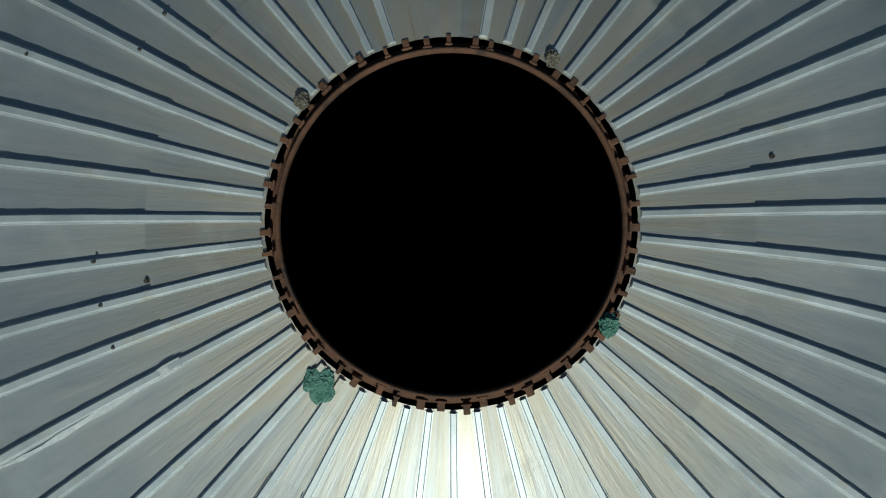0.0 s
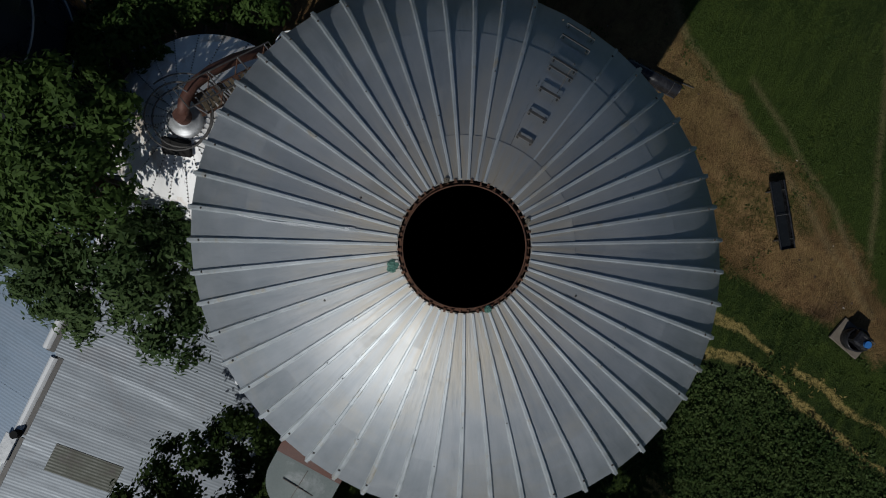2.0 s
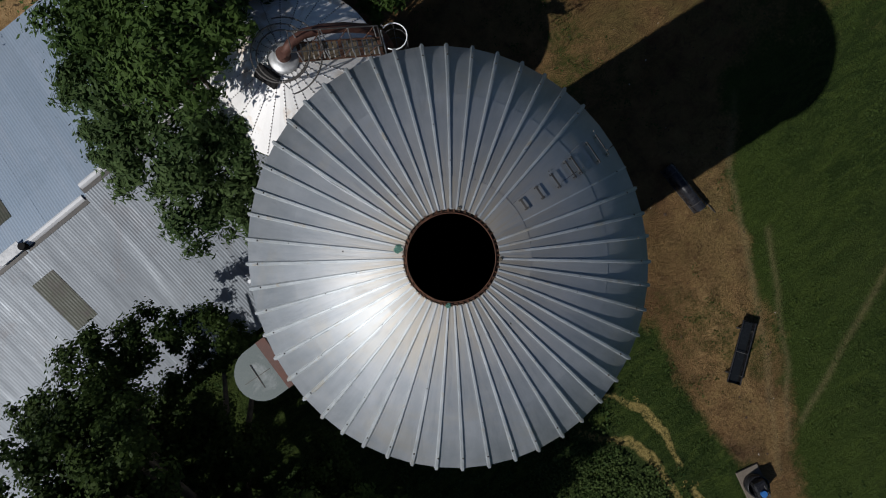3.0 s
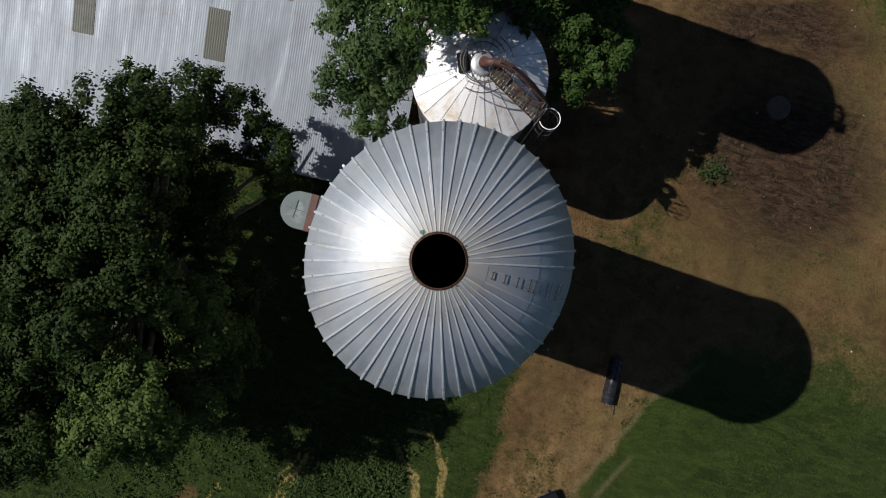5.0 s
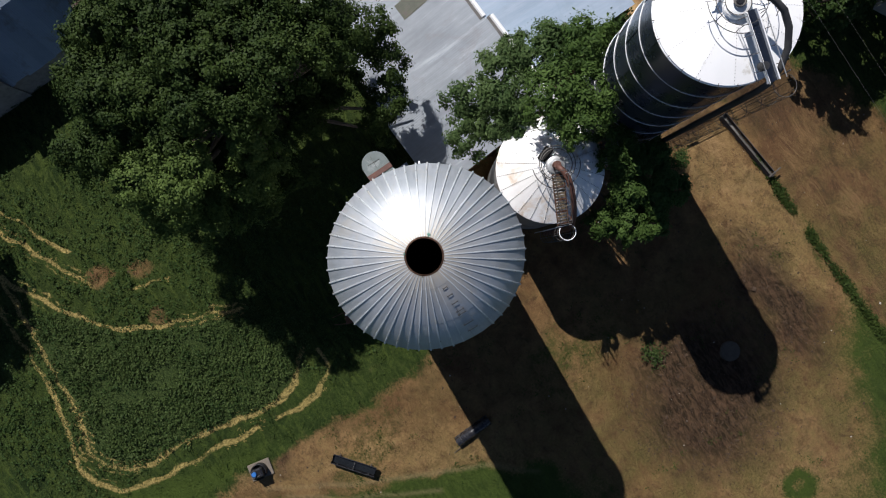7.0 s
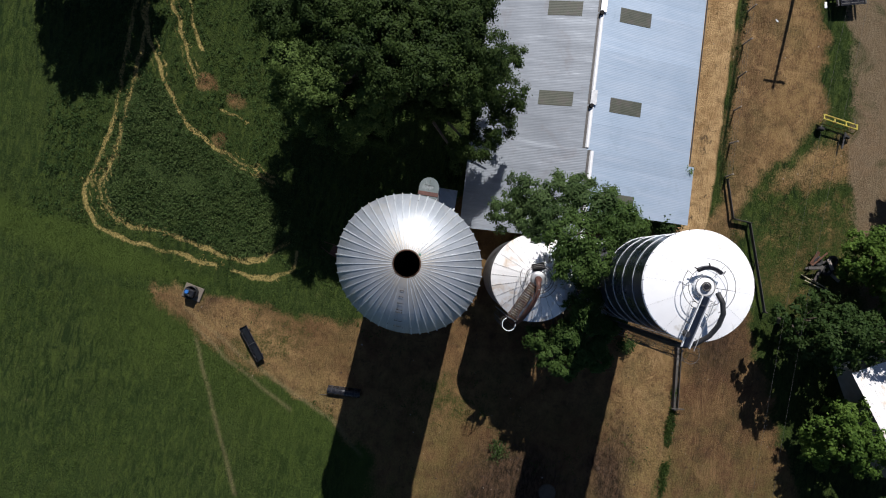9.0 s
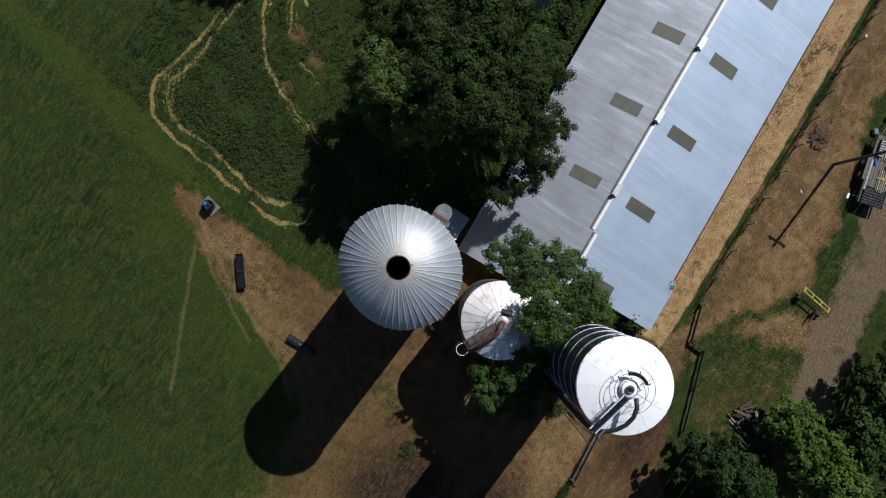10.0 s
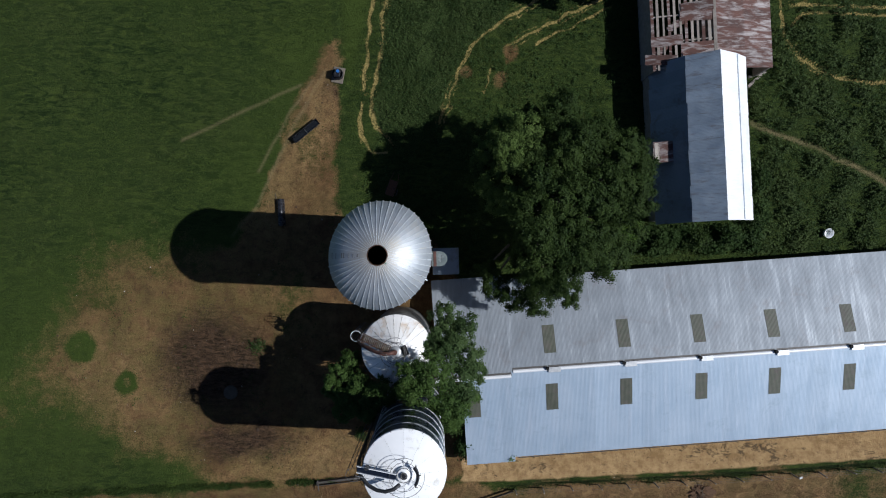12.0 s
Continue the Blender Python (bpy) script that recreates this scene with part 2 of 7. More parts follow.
M_TREAD = surface("brown weathered planks", (0.10, 0.075, 0.045), (0.19, 0.145, 0.090), 6.0, 0.8, 0.0, 0.3, 60.0, (0.06, 0.045, 0.03), 0.3, 5.0, 0.25)
M_WATER = surface("still water in a trough", (0.010, 0.011, 0.012), (0.014, 0.016, 0.018), 2.0, 0.08, 0.0, 0.05, 6.0, rough_vary=0.02)
M_BLUE = surface("blue plastic", (0.03, 0.12, 0.38), (0.05, 0.18, 0.48), 4.0, 0.35, 0.0, 0.05)
M_YELLOW = surface("faded yellow paint", (0.42, 0.34, 0.04), (0.55, 0.46, 0.08), 5.0, 0.6, 0.1, 0.2, 40.0, (0.20, 0.10, 0.05), 0.3, 4.0)
M_RED = surface("faded red paint", (0.11, 0.04, 0.025), (0.19, 0.075, 0.05), 5.0, 0.6, 0.1, 0.2, 40.0, (0.12, 0.07, 0.05), 0.3, 4.0)
M_RUBBER = surface("tyre rubber", (0.015, 0.015, 0.015), (0.03, 0.03, 0.03), 8.0, 0.85, 0.0, 0.3)
M_STONE = surface("pale field stone", (0.34, 0.31, 0.27), (0.50, 0.46, 0.41), 8.0, 0.9, 0.0, 0.4, 40.0, None, 0, 1, 0.2)
M_COVER = surface("soiled concrete cover", (0.050, 0.041, 0.028), (0.090, 0.076, 0.054), 5.0, 0.9, 0.0, 0.3)
M_SLAB = surface("stained slab", (0.12, 0.10, 0.08), (0.185, 0.16, 0.125), 5.0, 0.9, 0.0, 0.3)
M_SOILCLOD = surface("dry clod", (0.030, 0.0185, 0.0105), (0.082, 0.051, 0.028), 8.0, 0.95, 0.0, 0.5, 60.0, None, 0, 1, 0.2, True)
M_OAK = leaf_material("oak leaves", (0.0135, 0.029, 0.0065), (0.050, 0.078, 0.0160), 0.20)
M_OAKLIGHT = leaf_material("pale oak leaves", (0.039, 0.070, 0.015), (0.114, 0.164, 0.039), 0.25)
M_LEAN = leaf_material("fresh green leaves", (0.025, 0.052, 0.011), (0.084, 0.136, 0.031), 0.26)
M_WILLOW = leaf_material("narrow grey-green leaves", (0.028, 0.058, 0.016), (0.110, 0.160, 0.056))
M_BRIGHT = leaf_material("bright young leaves", (0.046, 0.092, 0.014), (0.120, 0.190, 0.032))
M_WEED = leaf_material("weeds", (0.020, 0.045, 0.010), (0.055, 0.088, 0.022))
M_DITCH = leaf_material("ditch grass", (0.012, 0.026, 0.006), (0.040, 0.062, 0.014))
M_GRASSBLADE = leaf_material("grass blades", (0.020, 0.039, 0.008), (0.058, 0.084, 0.017))
M_CROP = leaf_material("leafy field weeds", (0.024, 0.047, 0.012), (0.082, 0.116, 0.032))
M_STRAW = leaf_material("dry flattened grass", (0.13, 0.105, 0.032), (0.38, 0.30, 0.105), 0.15)


# ---- mesh helpers ----
def part(name, bm, material, parent=None, label="", smooth=False, m=None):
    """Links a bmesh as one mesh object, under a thing or a part."""
    me = bpy.data.meshes.new(name)
    if smooth:
        for f in bm.faces:
            f.smooth = True
    bm.to_mesh(me)
    bm.free()
    return piece(name, me, material, parent, label, m)


def piece(name, me, material=None, parent=None, label="", m=None):
    if material and not me.materials:
        me.materials.append(material)
    ob = new(name, me)
    if parent:
        ob.parent = parent
    if m is not None:
        ob.matrix_basis = m
    if label:
        ob["label"] = label
    return ob


def thing(name, label, category, m=None, group="", kind=""):
    ob = new(name)
    ob.empty_display_size = 0.3
    if m is not None:
        ob.matrix_basis = m
    return tagged(ob, label, category, group, kind)


def box(bm, size, m=None, bevel=0.0):
    """A bevelled box centred on m, added to bm."""
    r = bmesh.ops.create_cube(bm, size=1.0, matrix=(m or Matrix()) @ Matrix.Diagonal((*size, 1)))
    if bevel:
        edges = list({e for v in r["verts"] for e in v.link_edges})
        bmesh.ops.bevel(bm, geom=edges, offset=bevel, segments=1, affect="EDGES")
    return bm


def box_mesh(size, m=None, bevel=0.0):
    return box(bmesh.new(), size, m, bevel)


def cyl(bm, r1, r2, h, m=None, seg=16, caps=True):
    """A tapered cylinder standing on m."""
    bmesh.ops.create_cone(bm, cap_ends=caps, segments=seg, radius1=r1, radius2=r2, depth=h, matrix=(m or Matrix()) @ Matrix.Translation((0, 0, h / 2)))
    return bm


def tube(bm, pts, r, seg=8, closed=False):
    """A round bar along points; r is a number or one for each point."""
    pts = [Vector(p) for p in pts]
    n = len(pts)
    rs = r if isinstance(r, (list, tuple)) else [r] * n
    rings, side = [], None
    for i, p in enumerate(pts):
        a = pts[i - 1] if (i or closed) else p
        b = pts[(i + 1) % n] if (i < n - 1 or closed) else p
        d = (b - a).normalized()
        side = d.orthogonal() if side is None else side - d * side.dot(d)
        side.normalize()
        up = d.cross(side)
        rings.append([bm.verts.new(p + (side * math.cos(2 * math.pi * k / seg) + up * math.sin(2 * math.pi * k / seg)) * rs[i]) for k in range(seg)])
    for i in range(n if closed else n - 1):
        p, q = rings[i], rings[(i + 1) % n]
        for k in range(seg):
            bm.faces.new((p[k], p[(k + 1) % seg], q[(k + 1) % seg], q[k]))
    if not closed:
        bm.faces.new(rings[0][::-1])
        bm.faces.new(rings[-1])
    return bm


def circle(r, z, n=48, a0=0.0, a1=360.0, c=(0, 0)):
    full = abs(a1 - a0) >= 360
    return [(c[0] + r * math.cos(radians(a0 + (a1 - a0) * i / (n if full else n - 1))), c[1] + r * math.sin(radians(a0 + (a1 - a0) * i / (n if full else n - 1))), z) for i in range(n)]


def lathe(bm, profile, seg=64, a0=0.0, a1=360.0):
    """A surface of revolution round z from (r, z) pairs."""
    full = abs(a1 - a0) >= 360
    cols = seg if full else seg + 1
    rows = [[bm.verts.new((r * math.cos(radians(a0 + (a1 - a0) * k / seg)), r * math.sin(radians(a0 + (a1 - a0) * k / seg)), z)) for k in range(cols)] for r, z in profile]
    for p, q in zip(rows, rows[1:]):
        for k in range(seg):
            j = (k + 1) % cols
            bm.faces.new((p[k], p[j], q[j], q[k]))
    return bm


def soup(name, verts, faces, material, parent=None, label="", smooth=False):
    """Many small faces as one mesh."""
    me = bpy.data.meshes.new(name)
    me.vertices.add(len(verts))
    me.vertices.foreach_set("co", np.asarray(verts, np.float32).ravel())
    faces = np.asarray(faces, np.int32)
    k = faces.shape[1]
    me.loops.add(faces.size)
    me.loops.foreach_set("vertex_index", faces.ravel())
    me.polygons.add(len(faces))
    me.polygons.foreach_set("loop_start", np.arange(len(faces), dtype=np.int32) * k)
    me.polygons.foreach_set("loop_total", np.full(len(faces), k, np.int32))
    if smooth:
        me.polygons.foreach_set("use_smooth", np.ones(len(faces), bool))
    me.update(calc_edges=True)
    return piece(name, me, material, parent, label)


def leaves(rng, centres, size, flat=0.6, long=1.5, out=None):
    """Folded leaf quads at the given centres: vertices and faces."""
    n = len(centres)
    nrm = rng.normal(size=(n, 3)) * flat
    if out is None:
        nrm[:, 2] = np.abs(nrm[:, 2]) + 0.7
    else:
        nrm += out
        nrm[:, 2] += 0.25
    nrm /= np.linalg.norm(nrm, axis=1, keepdims=True)
    a = np.cross(nrm, rng.normal(size=(n, 3)))
    a /= np.linalg.norm(a, axis=1, keepdims=True)
    b = np.cross(nrm, a)
    s = size * rng.uniform(0.6, 1.3, (n, 1))
    v = np.stack([centres - a * s * long * 0.5, centres + b * s * 0.5 - nrm * s * 0.12, centres + a * s * long * 0.5 - nrm * s * 0.25, centres - b * s * 0.5 - nrm * s * 0.12], 1)
    f = np.arange(n * 4).reshape(n, 4)
    return v.reshape(-1, 3), f


# ---- ground: one sheet, fine near the farm, reaching the horizon ----
def spread(lo, hi, step, far):
    mid = list(np.arange(lo, hi + 1e-6, step))
    out, s, x = [], step, hi
    while x < far:
        s *= 1.35
        x += s
        out.append(x)
    left, s, x = [], step, lo
    while x > -far:
        s *= 1.35
        x -= s
        left.append(x)
    return np.array(left[::-1] + mid + out)


def inside(px, py, poly):
    """Signed distance-like mask: 1 within a polygon."""
    hit = np.zeros(px.shape, bool)
    n = len(poly)
    for i in range(n):
        (x0, y0), (x1, y1) = poly[i], poly[(i + 1) % n]
        if y0 == y1:
            continue
        c = ((y0 > py) != (y1 > py)) & (px < (x1 - x0) * (py - y0) / (y1 - y0) + x0)
        hit ^= c
    return hit


def line_dist(px, py, line):
    d = np.full(px.shape, 1e9)
    for (x0, y0), (x1, y1) in zip(line, line[1:]):
        dx, dy = x1 - x0, y1 - y0
        u = np.clip(((px - x0) * dx + (py - y0) * dy) / (dx * dx + dy * dy), 0, 1)
        d = np.minimum(d, np.hypot(px - x0 - u * dx, py - y0 - u * dy))
    return d


def edge_mask(px, py, poly, soft):
    d = line_dist(px, py, list(poly) + [poly[0]])
    return np.clip(0.5 + np.where(inside(px, py, poly), d, -d) / (2 * soft), 0, 1)


YARD = [(-4.4, 17.8), (-5.6, 17.2), (-6.8, 14.8), (-8.4, 12.0), (-9.6, 8.2), (-11.2, 4.8), (-13.5, 1.6), (-18.5, -0.4), (-23.7, 0.4), (-27.5, -3.0),
        (-30, -6), (-36, -9.5), (-36, -13), (-27, -12.2), (-23, -14.0), (-19, -16.8), (-16, -18.2), (-8, -18.4), (6, -18.6), (6, -3), (1.5, 2.5), (-4.7, 3.3)]
LANE = [(-40, -19.2), (-20, -19.0), (-12, -18.2), (-5, -18.2), (8, -19.15), (50, -18.15), (60, -17.95), (60, -21.5), (29, -22.4), (23, -24.2), (18.4, -25.0), (15, -25.3), (11.9, -23.9), (8.7, -21.4), (5, -20.6), (1, -21.6), (-3, -23.8),
        (-9, -26.5), (-16, -29), (-40, -30)]
SAND = [(5.5, -16.0), (60, -13.5), (60, -17.4), (40, -17.85), (23, -18.45), (8, -18.8), (4.8, -18.7)]
CROP = [(9.9, 21.8), (5.4, 22.0), (2.5, 22.8), (0.3, 22.0), (-0.8, 20.2), (-0.8, 16.6), (-1.4, 13.7), (-1.7, 12.3), (-1.2, 9.9), (1.5, 8.0), (3.5, 10.9), (5.4, 15.0), (6.5, 17.4), (9.1, 19.3)]
ROAD = [(-8, -34.5), (4, -31.5), (12.4, -29.2), (17, -28.9), (22, -27.7), (34, -26.6), (60, -25)]
BEND_TRACKS = [  # flattened dry grass left by wheels: lines and half widths
    ([(19, 22.7), (17.2, 22.7), (14.1, 22.4), (11.9, 22.4), (9.1, 22.4), (6.1, 22.4), (3.4, 23.0), (1.1, 23.6), (0.0, 23.2), (-1.1, 22.4), (-1.6, 20.9), (-1.95, 18.4), (-2.2, 15.9), (-2.5, 13.8)], 0.15),
    ([(-2.6, 12.7), (-2.9, 11.4), (-2.75, 10.0), (-1.9, 8.5), (-0.7, 8.5)], 0.15),
    ([(18, 22.2), (15.5, 21.75), (13.4, 21.3), (11.5, 21.3), (9.7, 21.5), (7.2, 21.7), (6.1, 21.9), (4.1, 21.8), (1.8, 22.6), (0.6, 22.2), (-0.25, 21.2), (-0.75, 20.1), (-0.8, 17.9), (-1.05, 16.0), (-1.55, 14.5), (-1.8, 13.2), (-1.9, 12.0), (-1.5, 10.7), (-0.1, 9.2)], 0.17)]
TRACKS = BEND_TRACKS + [
    ([(15, 22.2), (11.95, 20.8), (10.8, 20.2), (9.6, 19.6), (7.9, 18.4), (6.8, 17.5), (6.0, 16.3), (5.3, 14.9), (4.8, 13.4), (4.4, 12.3), (3.7, 11.0)], 0.14),
    ([(17.5, 21.0), (15.5, 20.1), (13.3, 19.0), (11.8, 18.3), (10.5, 17.6), (9.5, 17.25)], 0.13),
    ([(18.5, 20.4), (16.6, 19.5), (14.8, 18.6), (13.1, 18.0), (11.9, 17.2)], 0.11),
    ([(8.2, 15.6), (7.7, 13.8), (7.45, 13.2)], 0.09),
    ([(32.3, 22), (32.5, 20.7), (32.6, 17.9), (34.2, 15.4), (37, 13.9), (41.2, 13.4)], 0.15),
    ([(33.4, 20.2), (41.4, 19.8)], 0.14),
    ([(33.4, 18.4), (34.3, 19.5), (41.4, 19.1)], 0.14),
    
    ([(-34, -14.6), (-26, -14.8), (-20, -16.2)], 0.05)]
PATHS = [  # faint trodden lines in the grass
    [(-17.5, 9.9), (-16.5, 10.3), (-12.1, 12.3), (-7.6, 14.3)],
    [(-5.6, 15.4), (-6.9, 13.2), (-8.7, 10.1), (-11.6, 4.1), (-13.5, 2.0)],
    [(-6.6, 14.6), (-8.6, 11.9), (-11.2, 7.2)]]
TRODDEN = [(29.7, 10.35), (32.7, 9.05), (35.8, 7.75), (39.5, 5.9), (41, 5.0)]      # bare path behind the old barn
gx, gy = spread(-36, 44, 0.17, 700), spread(-33, 29, 0.17, 700)
PX, PY = np.meshgrid(gx, gy)
rng = np.random.default_rng(5)


def lumps(px, py, scale, seed):
    """Smooth random waves, about -1 to 1."""
    r = np.random.default_rng(seed)
    out = np.zeros(px.shape)
    for _ in range(9):
        a, p, k = r.uniform(0, 6.283), r.uniform(0, 6.283), r.uniform(0.5, 1.6) / scale
        out += np.sin((px * math.cos(a) + py * math.sin(a)) * k + p)
    return out / 4.0


wob_x, wob_y = PX + 0.35 * lumps(PX, PY, 0.8, 1) + 0.18 * lumps(PX, PY, 0.3, 2), PY + 0.35 * lumps(PX, PY, 0.8, 3) + 0.18 * lumps(PX, PY, 0.3, 4)
west = np.clip((-12 - PX) / 6, 0, 1)
m_dirt = np.maximum(edge_mask(wob_x, wob_y, YARD, 0.6) * (1 - west) + edge_mask(wob_x + 1.1 * lumps(PX, PY, 2.0, 6), wob_y + 1.1 * lumps(PX, PY, 2.0, 7), YARD, 4.2) * west, edge_mask(wob_x, wob_y, LANE, 0.7))
for cx, cy, r, core in ((-26.04, -6.89, 1.15, 0.2), (-22.4, -9.97, 0.75, 0.55)):      # grown-over rings
    away = np.hypot(PX + 0.4 * (wob_x - PX) - cx, PY + 0.4 * (wob_y - PY) - cy)
    m_dirt *= np.where(away < 0.5 * r, np.maximum(core, 0.1), np.clip((away - r) / 0.7 + 0.3, 0.1, 1))
for cx, cy, r in ((10.1, 16.7, 0.75), (9.0, 14.6, 0.65), (5.9, 14.6, 0.35)):
    m_dirt = np.maximum(m_dirt, np.clip((r - np.hypot(wob_x - cx, wob_y - cy)) / 0.9 + 0.5, 0, 0.62))
m_dirt *= np.clip(1.15 - 0.75 * np.clip((-22 - PX) / 8, 0, 1) + 0.5 * lumps(PX, PY, 2.2, 8), 0, 1)
m_dirt = np.maximum(m_dirt, 0.36 * edge_mask(wob_x, wob_y, [(6.5, -21), (8.2, -22.3), (10.2, -27.8), (11, -31.5), (4, -33), (0, -27), (1, -22.5)], 1.2))
m_dirt = np.maximum(m_dirt, 0.72 * edge_mask(wob_x, wob_y, [(8, -22), (11.6, -24.2), (12.6, -26.3), (16, -27.8), (16, -30), (11, -30), (9.9, -27.8)], 0.8))
m_sand = edge_mask(wob_x, PY + 0.05 * lumps(PX, PY, 0.4, 3), SAND, 0.2)
m_straw = np.zeros(PX.shape)
for line, w in TRACKS:
    away = line_dist(PX + 0.10 * lumps(PX, PY, 0.35, 11), PY + 0.10 * lumps(PX, PY, 0.35, 12), line)
    core = np.clip(min(1.2, w * 11) - away / (w * 1.25), 0, 1) * np.clip(0.95 + 0.40 * lumps(PX, PY, 0.7, 14), 0.58, 1)
    strand = np.clip(1.0 - np.abs(away - 0.36) / 0.10, 0, 0.6) * np.clip(0.45 + 0.9 * lumps(PX, PY, 1.1, 15), 0, 1) * (w > 0.11)
    m_straw = np.maximum(m_straw, np.maximum(core, strand))
m_path = np.zeros(PX.shape)
for line in PATHS:
    away = line_dist(PX + 0.06 * lumps(PX, PY, 0.5, 18), PY + 0.06 * lumps(PX, PY, 0.5, 19), line)
    m_path = np.maximum(m_path, 0.62 * np.clip(1.25 - away / 0.15, 0, 1) * np.clip(0.85 + 0.35 * lumps(PX, PY, 0.9, 20), 0.3, 1))
away = line_dist(PX + 0.10 * lumps(PX, PY, 0.5, 28), PY + 0.10 * lumps(PX, PY, 0.5, 29), TRODDEN)
m_path = np.maximum(m_path, np.clip(1.6 - away / 0.17, 0, 1) * np.clip(0.9 + 0.4 * lumps(PX, PY, 0.9, 30), 0.5, 1))
m_crop = edge_mask(PX, PY, CROP, 0.4)
m_road = np.clip(1.95 - line_dist(wob_x + 0.3 * lumps(PX, PY, 1.2, 16), wob_y + 0.3 * lumps(PX, PY, 1.2, 17), ROAD) / 1.15, 0, 1)
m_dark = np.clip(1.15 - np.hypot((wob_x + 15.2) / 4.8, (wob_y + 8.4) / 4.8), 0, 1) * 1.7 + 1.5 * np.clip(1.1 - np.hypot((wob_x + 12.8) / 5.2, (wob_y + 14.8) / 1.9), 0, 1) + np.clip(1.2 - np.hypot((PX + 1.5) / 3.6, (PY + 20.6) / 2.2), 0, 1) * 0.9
# dark band along the mesh gate, put into the soil colour
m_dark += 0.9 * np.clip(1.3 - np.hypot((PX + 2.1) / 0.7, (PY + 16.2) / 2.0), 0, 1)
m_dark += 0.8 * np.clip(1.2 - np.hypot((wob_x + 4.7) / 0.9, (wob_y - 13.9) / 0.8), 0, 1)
m_ochre = np.maximum(edge_mask(wob_x, wob_y, [(-11, -14.6), (-1.8, -14.8), (1, -17.5), (-2, -18.3), (-16, -18.0)], 0.7), 0.75 * np.clip(1.3 - np.hypot((PX + 22) / 8.0, (PY + 9.5) / 5.0), 0, 1))
m_ochre = np.maximum(m_ochre, 0.8 * edge_mask(wob_x, wob_y, [(-4.6, 17.4), (-6.6, 13.8), (-9.6, 7.6), (-12.5, 2.4), (-10, 2.0), (-7.2, 7.0), (-4.5, 12.0), (-3.6, 16)], 0.8))
m_ochre = np.maximum(m_ochre, 0.95 * edge_mask(wob_x, wob_y, [(5, -19.2), (60, -18.4), (60, -21.6), (29, -22.4), (20, -24.6), (14, -25.2), (12, -29), (10, -28), (9, -22.5), (4, -21.5)], 0.8))
m_rut = edge_mask(wob_x, wob_y, [(-40, -19.2), (-6, -18.8), (5, -19.8), (60, -18.6), (60, -21.5), (8, -21.4), (-4, -24), (-16, -25.5), (-40, -27)], 0.9)
DITCH_X, DITCH_Y = (5, 10, 17, 24, 32, 40, 70), (-19.3, -19.15, -19.0, -18.9, -18.6, -18.25, -16.9)
STRIP = [(-1.2, 22.3), (-0.9, 26.0), (-0.2, 29.5), (0.3, 33.5), (2.0, 45), (-2, 45), (-1.3, 35), (-2.4, 29.0), (-3.2, 25.0), (-4.2, 21.1), (-4.4, 18.0), (-3.4, 14.0), (-2.7, 17.5)]      # headland of short grass
m_strip = np.maximum(edge_mask(PX + 0.2 * lumps(PX, PY, 0.8, 33), PY, STRIP, 0.4), 1.5 * edge_mask(PX + 1.5 * lumps(PX, PY, 1.6, 36), PY, YARD, 6.0) * (PX < -5))
m_strip = np.clip(m_strip, 0, 1)
ditch = np.exp(-((PY - np.interp(PX, DITCH_X, DITCH_Y)) / (0.115 + 0.03 * lumps(PX, PY, 0.9, 27))) ** 2) * (PX > 8.5) * (PX < 70)
for line, w in ((STRIP[:5], 0.75), ([(-2.4, 29.0), (-3.2, 25.0), (-4.2, 21.1), (-4.35, 18.0)], 0.4)):      # furrows along the headland
    away = line_dist(PX + 0.12 * lumps(PX, PY, 0.5, 34), PY, line)
    ditch = np.maximum(ditch, w * np.clip(1.3 - away / 0.16, 0, 1) * np.clip(0.7 + 0.7 * lumps(PX, PY, 0.6, 35), 0, 1))
tall = (1 - m_dirt) * (1 - m_sand) * (1 - m_road)
PZ = 0.02 * lumps(PX, PY, 0.35, 21) + 0.05 * lumps(PX, PY, 3.0, 22) * tall + np.clip(m_dark, 0, 1) * (0.030 * np.sin(2 * math.pi * np.hypot(PX + 23, PY + 10) / 0.62 + 2.2 * lumps(PX, PY, 0.7, 24)) + 0.030 * lumps(PX, PY, 0.16, 23)) - 0.12 * ditch - 0.03 * m_straw

def smooth(u):
    u = np.clip(u, 0, 1)
    return u * u * (3 - 2 * u)


# the long barn stands in a shallow dip
PZ = PZ - 0.5 * smooth((PX - 5.0) / 2.5) * smooth((PY + 18.2 - 0.03 * (PX - 20)) / 2.2) * smooth((0.6 + 0.046 * (PX - 20) - PY) / 1.8) * smooth((62 - PX) / 6)
PZ[(np.abs(PX) > 60) | (np.abs(PY) > 50)] *= 3
nx, ny = len(gx), len(gy)
idx = np.arange(nx * ny).reshape(ny, nx)
quads = np.stack([idx[:-1, :-1], idx[:-1, 1:], idx[1:, 1:], idx[1:, :-1]], -1).reshape(-1, 4)
ground = soup("ground", np.stack([PX, PY, PZ], -1).reshape(-1, 3), quads, None, smooth=True)


def ground_z(x, y):
    return float(PZ[min(np.searchsorted(gy, y), ny - 1), min(np.searchsorted(gx, x), nx - 1)])


tagged(ground, "farmyard ground of grass, bare brown soil, sand and wheel tracks", "ground", kind="structure")
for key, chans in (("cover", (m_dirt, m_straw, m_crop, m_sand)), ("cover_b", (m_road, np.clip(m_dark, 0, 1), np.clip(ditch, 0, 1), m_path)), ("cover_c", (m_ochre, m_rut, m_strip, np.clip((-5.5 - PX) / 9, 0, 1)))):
    at = ground.data.color_attributes.new(key, "FLOAT_COLOR", "POINT")
    at.data.foreach_set("color", np.stack(chans, -1).astype(np.float32).ravel())


